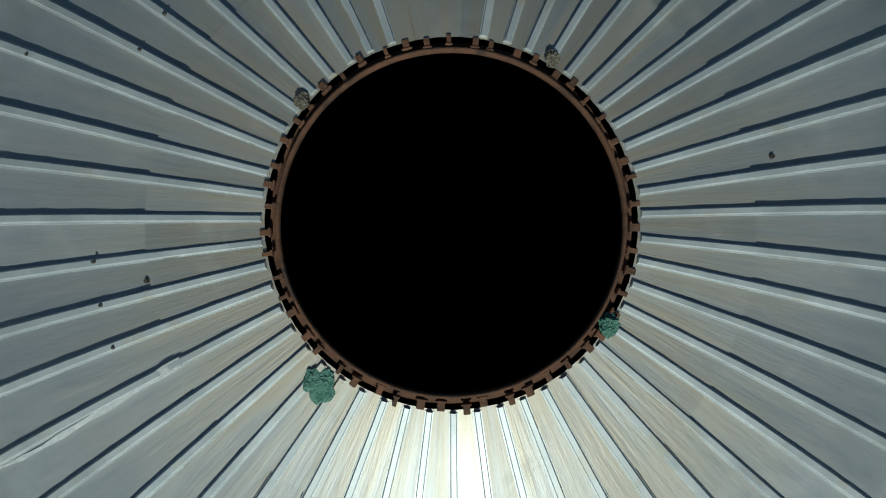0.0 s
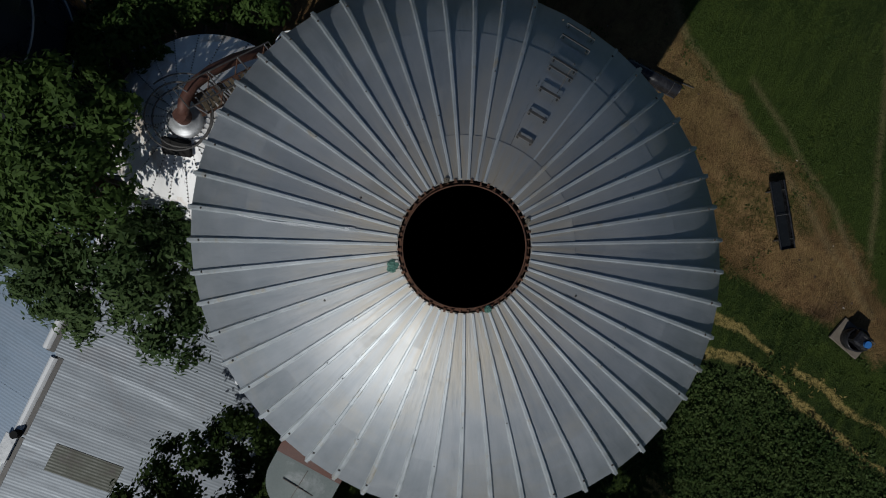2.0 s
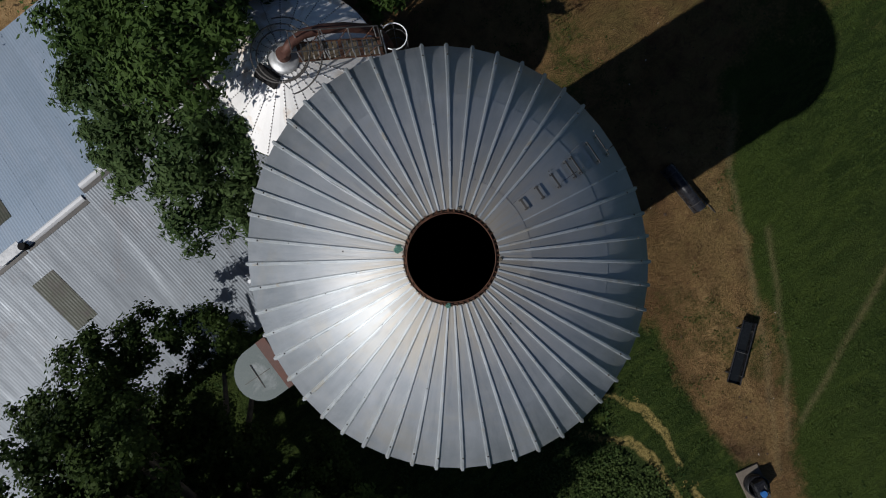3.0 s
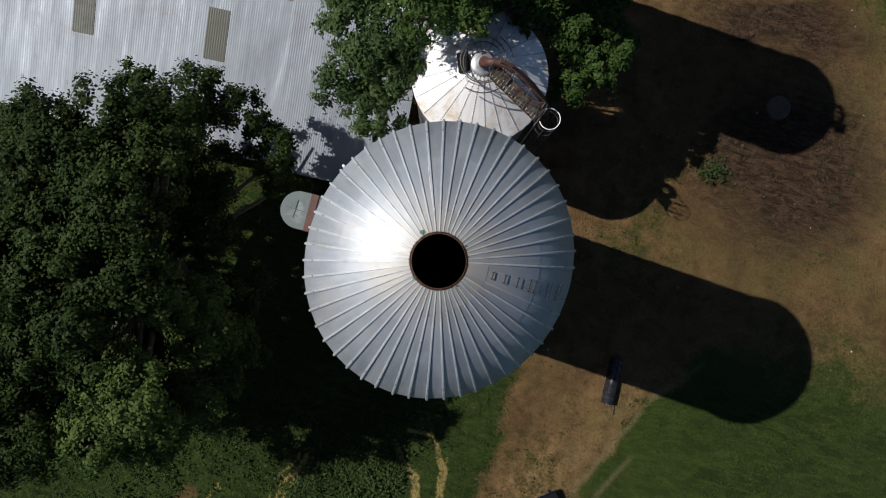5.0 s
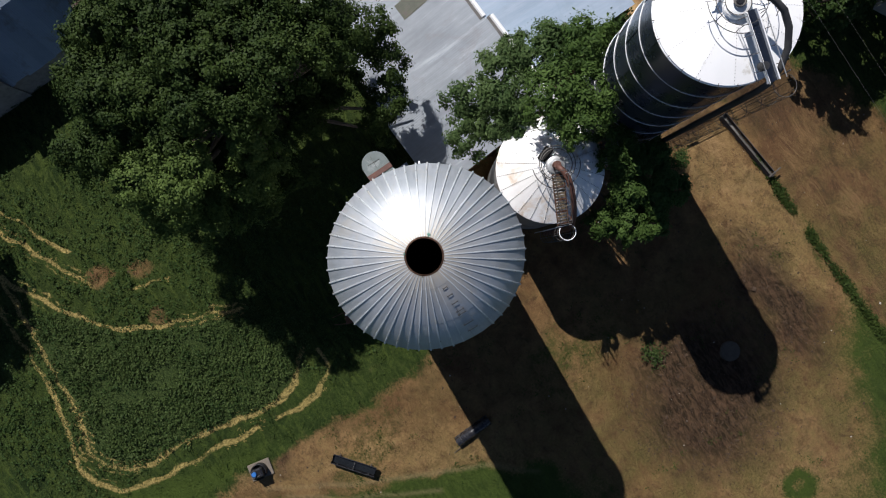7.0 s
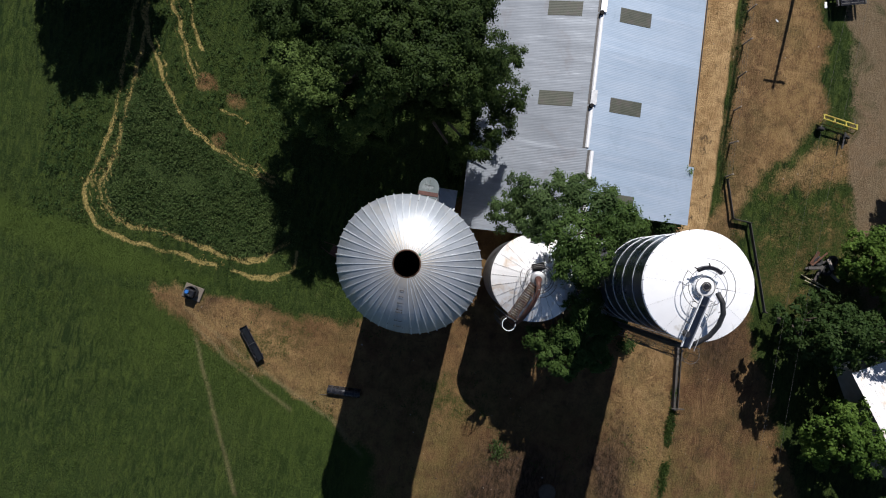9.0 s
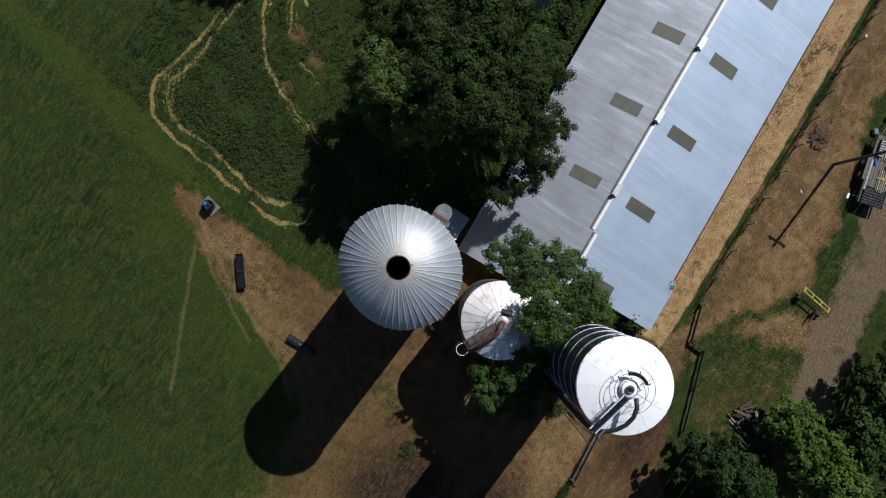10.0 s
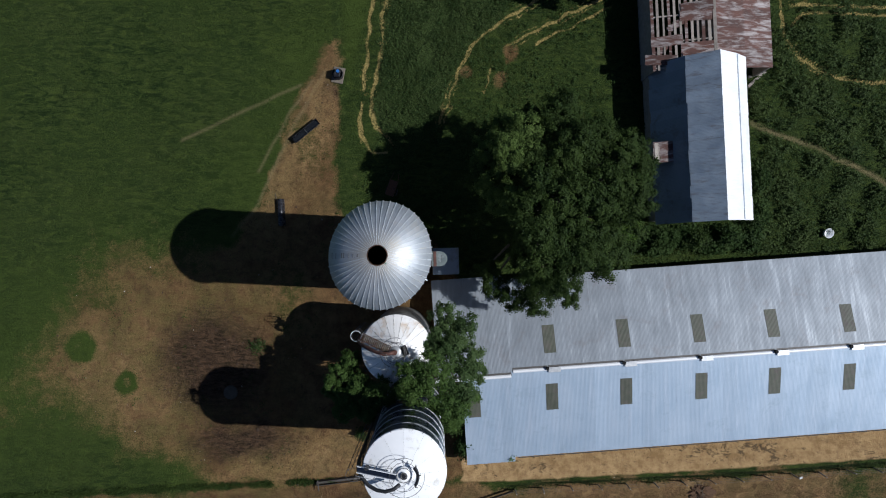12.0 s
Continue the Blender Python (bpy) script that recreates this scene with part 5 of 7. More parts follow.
# ---- old barn with a broken-backed roof, and its rusting annexe ----
def old_barn():
    s = thing("old_barn", "old barn with weathered metal roof sheets, one slope gleaming in sun", "barn", pose(0, 0, 0, 0, 0, 1.0))
    y0, y1 = 1.75, 14.1
    prof = [(20.9, 1.6), (22.76, 4.15), (24.9, 5.25), (26.7, 4.2), (27.8, 3.35)]
    bm = bmesh.new()
    for y in (y0 + 0.15, y1 - 0.15):
        v = [bm.verts.new((x, y, z)) for x, z in [(21.0, -0.1), (21.0, 1.6)] + [(x, z - 0.08) for x, z in prof[1:4]] + [(27.45, 3.3), (27.45, -0.1)]]
        bm.faces.new(v)
    part("end_walls", bm, M_OLDWOOD, s)
    for x, h in ((21.0, 1.6), (27.45, 3.3)):
        part("side_wall", box_mesh((0.12, y1 - y0 - 0.35, h), pose(x, (y0 + y1) / 2, h / 2)), M_OLDWOOD, s)
    rs = random.Random(4)
    # slope colours carry the sun: darkest facing away from it, white facing it
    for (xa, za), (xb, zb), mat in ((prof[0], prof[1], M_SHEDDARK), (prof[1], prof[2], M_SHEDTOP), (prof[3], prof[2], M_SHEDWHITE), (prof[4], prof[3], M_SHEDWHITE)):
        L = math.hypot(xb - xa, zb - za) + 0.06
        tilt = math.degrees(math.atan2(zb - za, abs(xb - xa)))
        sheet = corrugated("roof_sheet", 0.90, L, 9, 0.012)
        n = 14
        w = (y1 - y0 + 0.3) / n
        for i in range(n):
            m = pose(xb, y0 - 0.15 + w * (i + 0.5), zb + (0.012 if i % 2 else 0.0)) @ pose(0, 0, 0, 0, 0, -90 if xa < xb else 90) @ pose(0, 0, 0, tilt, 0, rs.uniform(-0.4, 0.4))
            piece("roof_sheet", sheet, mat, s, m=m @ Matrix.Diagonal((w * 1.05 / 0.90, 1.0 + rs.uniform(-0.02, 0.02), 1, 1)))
    part("break_flashing", box_mesh((0.11, y1 - y0 + 0.2, 0.015), pose(26.72, (y0 + y1) / 2, 4.212, 0, 34, 0), 0.005), M_SHEDTOP, s, "grey flashing where the slope breaks")
    # small rusty dormer on the low slope
    d = part("dormer", box_mesh((1.3, 1.5, 1.3), pose(21.2, 7.15, 2.3), 0.01), M_OLDWOOD, s)
    sheet = corrugated("dormer_sheet", 0.55, 1.5, 6, 0.012)
    for i in range(3):
        piece("dormer_sheet", sheet, M_RUSTROOF, d, "rust-streaked sheet", m=pose(21.95, 6.65 + 0.53 * i, 3.08, 0, 0, 0) @ pose(0, 0, 0, 0, 0, -90) @ pose(0, 0, 0, 7, 0, 0))
    return s


old_barn()


def rusty_annexe():
    s = thing("rusty_annexe", "derelict annexe with rusted roof sheets and bare roof battens", "shed", pose(0, 0, 0, 0, 0, 1.0))
    rs = random.Random(6)
    y0, y1 = 13.6, 24.0
    for x in (20.9, 25.6, 30.2):
        part("wall_plate", box_mesh((0.15, y1 - y0, 2.6 if x != 25.6 else 3.4), pose(x, (y0 + y1) / 2, 1.3 if x != 25.6 else 1.7)), M_OLDWOOD, s)
    for i in range(6):
        y = y0 + 0.2 + i * (y1 - y0 - 0.3) / 5
        part("rafter", box_mesh((4.9, 0.09, 0.12), pose(23.25, y, 3.02, 0, -9.6, 0)), M_OLDWOOD, s)
    for i in range(12):
        u = i / 11
        part("batten", box_mesh((rs.uniform(0.14, 0.26), y1 - y0, 0.04), pose(20.9 + 4.6 * u, (y0 + y1) / 2, 2.70 + 0.78 * u, 0, -9.6, rs.uniform(-0.8, 0.8))), M_OLDWOOD if i % 3 else M_RUSTROOF, s)
    sheet = corrugated("roof_sheet", 0.80, 2.4, 8, 0.012)
    for i in range(14):
        for j in range(2):
            y = y0 + 0.3 + 0.76 * i
            piece("roof_sheet", sheet, M_RUSTROOF, s, m=pose(25.6 + 2.3 * j, y, 3.50 - 0.36 * j + 0.012 * (i % 2), 0, 0, 90) @ pose(0, 0, 0, 8.8, 0, rs.uniform(-1, 1)))
    for x, y, a in ((25.4, 14.4, -90), (25.3, 15.2, -90), (23.1, 15.9, -88), (22.6, 14.3, -95), (25.3, 17.6, -93), (25.4, 18.4, -87)):
        piece("roof_sheet", sheet, M_RUSTROOF, s, m=pose(x, y, 3.56 - 0.17 * (25.5 - x), 0, 0, a) @ pose(0, 0, 0, 9.6, 0, 0))
    for x, y, a in ((23.6, 17.6, -60), (22.5, 16.0, -50), (24.1, 17.9, -62)):
        piece("roof_sheet", sheet, M_SHEDTOP, s, "loose grey sheet", m=pose(x, y, 3.50 - 0.17 * (25.5 - x), 0, 0, a) @ pose(0, 0, 0, 9.6, 0, 0) @ Matrix.Diagonal((0.6, 0.75, 1, 1)))
    for x, y, a in ((31.1, 13.8, 15), (30.9, 13.3, 40)):
        part("fallen_board", box_mesh((1.6, 0.22, 0.05), pose(x - 0.6, y, 0.12, 0, 3, a)), M_OLDWOOD, s)
    return s


rusty_annexe()


# ---- trees: tapered trunk and limbs, crown of many leaves in uneven boughs ----
def tree(name, label, base, lobes, per_lobe, leaf_size, material, seed, trunk_r=0.3, fork=3.0, clumps=22, long=1.5, light=None):
    """lobes: (x, y, z, radius, flatness) of each bough, from the tree's foot."""
    r = np.random.default_rng(seed)
    s = thing(name, label, "tree", pose(*base))
    bm = tube(bmesh.new(), [(0, 0, -0.2), (0.03, 0.02, 0.5 * fork), (0.0, 0.05, fork)], [trunk_r * 1.25, trunk_r, trunk_r * 0.85], 12)
    part("trunk", bm, M_BARK, s, smooth=True)
    verts, faces, lv, lf, at, at_l = [], [], [], [], 0, 0
    for k, (x, y, z, rad, flat) in enumerate(lobes):
        p, q = Vector((0, 0.05, fork * r.uniform(0.75, 1.0))), Vector((x, y, z - 0.25 * rad))
        mid = p.lerp(q, 0.5) + Vector((r.uniform(-0.3, 0.3), r.uniform(-0.3, 0.3), -0.25))
        if k % 2 == 0 or rad > 1.2:
            part("limb", tube(bmesh.new(), [p, mid, q], [trunk_r * 0.42, trunk_r * 0.28, 0.04], 7), M_BARK, s, smooth=True)
        d = r.normal(size=(clumps, 3))
        d /= np.linalg.norm(d, axis=1, keepdims=True)
        d[:, 2] = np.where(d[:, 2] < -0.35, -d[:, 2], d[:, 2])
        cen = np.array([x, y, z]) + d * rad * r.uniform(0.55, 1.08, (clumps, 1)) * np.array([1, 1, flat])
        n = max(per_lobe // clumps, 4)
        pts = np.repeat(cen, n, 0) + r.normal(size=(clumps * n, 3)) * rad * np.array([0.12, 0.12, 0.09])
        from_bough = pts - np.array([x, y, z - 0.3 * rad])
        from_bough /= np.linalg.norm(from_bough, axis=1, keepdims=True)
        from_clump = pts - np.repeat(cen, n, 0)
        from_clump /= np.linalg.norm(from_clump, axis=1, keepdims=True)
        v, f = leaves(r, pts, leaf_size, 0.38, long, 0.75 * from_bough + 0.45 * from_clump)
        if light is not None and k in light[1]:
            lv.append(v)
            lf.append(f + at_l)
            at_l += len(v)
        else:
            verts.append(v)
            faces.append(f + at)
            at += len(v)
    soup("crown", np.concatenate(verts), np.concatenate(faces), material, s)
    if lv:
        soup("crown", np.concatenate(lv), np.concatenate(lf), light[0], s, "paler foliage")
    return s


def dome_lobes(rx, ry, z0, z1, n, seed, rad=(1.0, 1.5), inner=0.45):
    """Boughs spread over a flattened dome."""
    r = np.random.default_rng(seed)
    out = []
    for i in range(n):
        u = math.sqrt((i + 0.5) / n)
        a = i * 2.39996 + r.uniform(-0.25, 0.25)
        edge = 1.0 + 0.10 * math.sin(3 * a + 1.0) + 0.07 * math.sin(5 * a)
        k = r.uniform(*rad)
        out.append((rx * u * edge * math.cos(a), ry * u * edge * math.sin(a), z0 + (z1 - z0) * math.sqrt(max(1 - u * u * 0.92, 0.0)) + r.uniform(-1.0, 0.8), k, r.uniform(0.6, 0.8)))
    for i in range(int(n * inner)):
        a, u = r.uniform(0, 6.283), math.sqrt(r.uniform(0.35, 1))
        out.append((rx * 0.9 * u * math.cos(a), ry * 0.9 * u * math.sin(a), z0 - 0.5 + r.uniform(-0.8, 0.4), k, 0.6))
    return out


big = dome_lobes(5.7, 6.4, 5.0, 10.3, 74, 11, (0.95, 1.5))
big = [l for l in big if not (l[0] < -3.2 and -4.3 < l[1] < -1.8)]
big += [(-4.7, -6.0, 5.0, 1.1, 0.7), (-3.3, -7.1, 5.3, 1.2, 0.7), (-1.5, -7.4, 5.6, 1.2, 0.7), (0.6, -7.2, 5.4, 1.1, 0.7), (-5.3, -5.2, 4.2, 0.9, 0.7), (6.4, 3.2, 5.6, 1.2, 0.7), (6.2, 1.2, 5.6, 1.1, 0.7)]
pale = {i for i, l in enumerate(big) if math.hypot(l[0] + 4.2, l[1] - 4.0) < 2.2 or math.hypot(l[0] + 4.0, l[1] - 0.6) < 1.1}
tree("oak_tree", "large dense dark green oak with an uneven rounded crown", (12.0, 3.9, 0), big, 3700, 0.088, M_OAK, 21, 0.45, 3.2, 22, light=(M_OAKLIGHT, pale))
mixed = [(2.3, 2.4, 6.4, 1.3, 0.7), (1.2, 3.2, 6.0, 1.2, 0.7), (2.6, 0.4, 6.8, 1.3, 0.7), (1.4, 1.2, 7.2, 1.3, 0.7), (1.9, -1.2, 7.4, 1.4, 0.7), (0.0, 0.0, 9.0, 1.5, 0.7), (1.0, -2.6, 8.2, 1.4, 0.7),
         (2.3, -2.4, 6.6, 1.1, 0.7), (-1.4, -0.4, 9.1, 1.2, 0.7), (-1.0, -1.6, 8.8, 1.2, 0.7), (-2.9, -1.5, 7.2, 1.1, 0.7), (0.2, 1.8, 6.6, 1.1, 0.7), (1.4, -3.5, 6.2, 1.1, 0.7), (0.2, -3.9, 6.4, 1.1, 0.7),
         (-4.2, -2.0, 6.8, 0.9, 0.7), (-5.2, -1.4, 6.4, 1.0, 0.7), (-6.2, -2.2, 6.0, 0.9, 0.7), (-5.6, -2.9, 6.0, 0.85, 0.7), (-4.4, -3.2, 6.2, 0.8, 0.7), (3.2, -0.6, 6.2, 0.9, 0.7),
         (-6.6, -0.6, 6.0, 0.85, 0.7), (-5.8, 0.3, 6.0, 0.8, 0.7), (-7.1, -1.6, 5.8, 0.8, 0.7), (-6.4, -3.2, 5.8, 0.8, 0.7)]
tree("leaning_tree", "green tree leaning over the grain bin between barn and silos", (2.6, -7.9, 0), mixed, 3600, 0.078, M_LEAN, 31, 0.24, 3.6, 30, 2.5, light=(M_WILLOW, {0, 1, 2, 3, 4, 11, 19}))
for k, (x, y, rx, ry, z0, z1, n, mat, lab) in enumerate((
        (20.9, 24.1, 3.9, 3.8, 4.2, 10.6, 110, M_OAK, "tall dark green tree beyond the field corner"),
        (4.7, -28.7, 1.5, 1.7, 2.4, 5.0, 18, M_BRIGHT, "bright green young tree beside the junk heap"),
        (2.9, -30.6, 2.0, 1.8, 3.0, 6.8, 20, M_BRIGHT, "bright green tree shading the house roof"),
        (0.1, -24.5, 1.6, 1.7, 2.6, 5.8, 14, M_WEED, "dull green tree beside the lane"),
        (-0.2, -26.9, 1.5, 1.5, 2.4, 5.4, 12, M_WEED, "dull green tree near the house"),
        (6.6, -31.8, 1.7, 1.7, 2.4, 5.2, 18, M_LEAN, "green tree beside the track and junk heap"),
        (-6.4, -28.2, 2.0, 1.7, 2.0, 4.4, 16, M_BRIGHT, "bright leafy tree in front of the house"),
        (3.2, -33.6, 2.4, 2.2, 3.0, 7.6, 18, M_OAK, "dark green tree shading the house"),
        (11.5, -32.5, 3.2, 2.4, 3.0, 6.0, 18, M_OAK, "dark green tree beside the track"),
        (-13.0, -31.5, 3.2, 2.6, 3.0, 6.5, 18, M_OAK, "dark green tree at the lane's edge"))):
    tree("tree", lab, (x, y, 0), dome_lobes(rx, ry, z0, z1, n, 40 + k, (0.7, 1.1)), 800, 0.125, mat, 50 + k, 0.18, 1.8, 16)


def bush(label, x, y, rx, ry, h, n, size, material, seed):
    r = np.random.default_rng(seed)
    s = thing("bush", label, "bush", pose(x, y, ground_z(x, y)))
    for i in range(5):
        a = r.uniform(0, 6.283)
        part("stem", tube(bmesh.new(), [(0.1 * math.cos(a), 0.1 * math.sin(a), -0.1), (rx * 0.5 * math.cos(a), ry * 0.5 * math.sin(a), h * 0.7)], [0.03, 0.01], 5), M_BARK, s)
    c = r.normal(size=(n // 25, 3)) * np.array([rx * 0.42, ry * 0.42, 0.0])
    c[:, 2] = h * np.abs(r.uniform(0.25, 1.0, n // 25)) * np.clip(1.1 - (c[:, 0] / rx) ** 2 - (c[:, 1] / ry) ** 2, 0.25, 1)
    pts = np.repeat(c, 25, 0) + r.normal(size=(n // 25 * 25, 3)) * np.array([0.16, 0.16, 0.10])
    pts[:, 2] = np.abs(pts[:, 2])
    v, f = leaves(r, pts, size)
    soup("crown", v, f, material, s)
    return s


for k, (x, y, rx, ry, h, n, size, mat, lab) in enumerate((
        (5.1, -15.4, 0.8, 1.5, 1.9, 1800, 0.10, M_WEED, "straggling weeds against the barn's end"),
        (4.4, -13.6, 0.8, 1.2, 2.2, 1500, 0.11, M_OAK, "dark bush between silo and barn"),
        (8.7, -16.2, 0.3, 0.7, 2.5, 500, 0.08, M_BRIGHT, "weed growing up through the roof's step"),
        (-1.6, -13.4, 0.7, 0.9, 1.6, 1300, 0.09, M_OAK, "dark bush at the foot of the blue silo"),
        (-3.2, -14.6, 0.5, 0.5, 0.9, 600, 0.08, M_WEED, "low weeds beside the blue silo"),
        (22.0, 0.9, 1.4, 0.9, 1.5, 2400, 0.12, M_WEED, "overgrown bush along the old barn"),
        (24.6, 0.7, 1.5, 0.9, 1.6, 2400, 0.12, M_OAK, "overgrown bush along the old barn"),
        (27.2, 0.9, 1.5, 1.0, 1.7, 2400, 0.12, M_WEED, "overgrown bush along the old barn"),
        (29.6, 2.6, 1.2, 1.6, 1.5, 2200, 0.12, M_WEED, "overgrown bush behind the old barn"),
        (29.9, 5.6, 0.9, 1.4, 1.3, 1500, 0.12, M_WEED, "overgrown bush behind the old barn"),
        (19.0, 1.4, 1.3, 1.0, 1.4, 2000, 0.12, M_BRIGHT, "bright green bush by the barn eave"),
        (-11.5, -7.1, 0.9, 0.7, 0.35, 450, 0.075, M_CROP, "patch of fresh green weeds in the yard"),
        (1.2, 4.2, 1.2, 0.6, 0.5, 900, 0.09, M_WEED, "low weeds at the silo's foot"),
        (-2.9, -1.9, 0.6, 0.5, 0.4, 500, 0.08, M_BRIGHT, "low weeds at the silo's foot"))):
    bush(lab, x, y, rx, ry, h, n, size, mat, 70 + k)


# ---- grass, weeds and crop plants too many to count ----
def scatter(name, label, count, size, material, seed, keep, height=0.12, flat=0.9, long=2.2, area=((-35, 43), (-33, 29))):
    r = np.random.default_rng(seed)
    x, y = r.uniform(*area[0], count * 3), r.uniform(*area[1], count * 3)
    ix, iy = np.clip(np.searchsorted(gx, x), 0, nx - 1), np.clip(np.searchsorted(gy, y), 0, ny - 1)
    ok = keep(x, y, ix, iy, r.uniform(0, 1, count * 3))
    x, y, z = x[ok][:count], y[ok][:count], PZ[iy, ix][ok][:count]
    k = 7
    c = np.repeat(np.stack([x, y, z], -1), k, 0) + r.normal(size=(len(x) * k, 3)) * np.array([0.10, 0.10, 0.0])
    c[:, 2] += r.uniform(0.15, 1.0, len(c)) * height * np.repeat(r.uniform(0.5, 1.4, len(x)), k)
    v, f = leaves(r, c, size, flat, long)
    return tagged(soup(name, v, f, material), label, "grass", kind="stuff")


TALL = (1 - np.clip(m_path * 1.6, 0, 1)) * (1 - np.clip(m_dirt * 1.4, 0, 1)) * (1 - m_sand) * (1 - np.clip(m_road, 0, 1)) * (1 - np.clip(m_straw * 1.5, 0, 1))
CLUMP = lumps(PX, PY, 0.55, 32)
PATCH = 0.5 + 0.5 * lumps(PX, PY, 1.2, 31)
scatter("field_grass", "lush green field grass in uneven tufts", 13000, 0.055, M_GRASSBLADE, 1, lambda x, y, ix, iy, u: u < TALL[iy, ix] * np.clip(PATCH[iy, ix], 0.15, 1), 0.07)
scatter("crop_weeds", "dense dark green leafy weeds inside the wheel tracks", 6500, 0.085, M_CROP, 2,
        lambda x, y, ix, iy, u: u < np.maximum(m_crop[iy, ix], 0.0) * TALL[iy, ix] * np.clip(0.55 + 0.75 * CLUMP[iy, ix], 0.03, 1), 0.30, 0.6, 1.4, ((-3, 14), (7, 25)))
scatter("rough_weeds", "rough weeds and long grass round the buildings", 9000, 0.085, M_WEED, 3,
        lambda x, y, ix, iy, u: (u < TALL[iy, ix] * np.clip(PATCH[iy, ix] + 0.2, 0, 1)) & (x > -1.0 - 1.5 * (y < 14)) & (y > -1.8) & ~((np.abs(x - 12) < 5) & (np.abs(y - 4) < 5)), 0.30, 0.6, 1.4, ((-4.5, 43), (-2, 27)))
scatter("dry_grass", "dry flattened grass along the wheel tracks", 4200, 0.05, M_STRAW, 4, lambda x, y, ix, iy, u: u < m_straw[iy, ix], 0.05, 0.7, 3.5)
scatter("ditch_grass", "green grass growing along the ditch and fence", 2300, 0.05, M_DITCH, 5, lambda x, y, ix, iy, u: u < ditch[iy, ix], 0.20, 0.9, 2.5, ((5, 43), (-20.5, -17)))
scatter("lane_edge_grass", "strip of grass along the lane's fence line", 3000, 0.06, M_GRASSBLADE, 6,
        lambda x, y, ix, iy, u: np.abs(y + 18.42 - 0.02 * (x + 10)) < (0.16 + 0.07 * np.sin(x * 2.1)) * (np.abs(x + 10.05) > 0.6), 0.18, 0.9, 2.5, ((-34, -5.6), (-19.8, -17.6)))


scatter("scrub", "rank bushy scrub beyond the old barn", 3600, 0.115, M_CROP, 10,
        lambda x, y, ix, iy, u: (u < TALL[iy, ix] * np.clip(0.35 + 0.9 * CLUMP[iy, ix], 0, 1)) & (x > 29.6) & (line_dist(x, y, TRODDEN) > 0.5), 0.65, 0.6, 1.5, ((28, 44), (-0.5, 20)))
scatter("scrub", "rank bushy growth between the barns", 1500, 0.13, M_WEED, 11,
        lambda x, y, ix, iy, u: u < TALL[iy, ix] * np.clip(0.3 + 0.9 * CLUMP[iy, ix], 0, 1), 0.8, 0.6, 1.5, ((18.5, 30), (-0.4, 1.8)))


scatter("yard_tufts", "sparse green tufts growing in the trodden yard", 1300, 0.05, M_GRASSBLADE, 12,
        lambda x, y, ix, iy, u: (m_dirt[iy, ix] > 0.5) & (u < np.clip(1.6 * PATCH[iy, ix] - 1.0 + 0.5 * CLUMP[iy, ix], 0, 1)), 0.08, 0.9, 2.2, ((-33, -3), (-18, 14)))


def clods(name, label, count, size, material, seed, keep, area):
    """Loose stones or soil lumps: small pyramids with uneven corners."""
    r = np.random.default_rng(seed)
    x, y = r.uniform(*area[0], count * 3), r.uniform(*area[1], count * 3)
    ix, iy = np.clip(np.searchsorted(gx, x), 0, nx - 1), np.clip(np.searchsorted(gy, y), 0, ny - 1)
    ok = keep(x, y, ix, iy, r.uniform(0, 1, count * 3))
    x, y, z = x[ok][:count], y[ok][:count], PZ[iy, ix][ok][:count]
    n = len(x)
    s = size * r.gamma(2.0, 0.5, (n, 1))
    ring = [np.stack([x, y, z - 0.01], -1) + s * np.stack([np.cos(r.uniform(-0.5, 0.5, n) + k * 1.57) * r.uniform(0.6, 1.3, n), np.sin(r.uniform(-0.5, 0.5, n) + k * 1.57) * r.uniform(0.6, 1.3, n), np.zeros(n)], -1) for k in range(4)]
    top = np.stack([x, y, z], -1) + s * np.stack([r.uniform(-0.3, 0.3, n), r.uniform(-0.3, 0.3, n), r.uniform(0.5, 0.9, n)], -1)
    v = np.stack(ring + [top], 1).reshape(-1, 3)
    i = np.arange(n)[:, None] * 5
    f = np.concatenate([i + np.array([[k, (k + 1) % 4, 4]]) for k in range(4)])
    return tagged(soup(name, v, f, material), label, "soil", kind="stuff")


clods("soil_clods", "loose trodden soil clods over the bare yard", 30000, 0.022, M_SOILCLOD, 7, lambda x, y, ix, iy, u: u < m_dirt[iy, ix] * (0.22 + m_dark[iy, ix]), ((-34, 40), (-28, 18)))
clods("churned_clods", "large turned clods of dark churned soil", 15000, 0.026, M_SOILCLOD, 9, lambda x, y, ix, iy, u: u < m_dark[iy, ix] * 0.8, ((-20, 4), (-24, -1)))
clods("scattered_stones", "pale stones scattered on the bare soil", 600, 0.028, M_STONE, 8, lambda x, y, ix, iy, u: u < np.maximum(m_dirt, m_sand)[iy, ix] * 0.5, ((-34, 43), (-28, 18)))


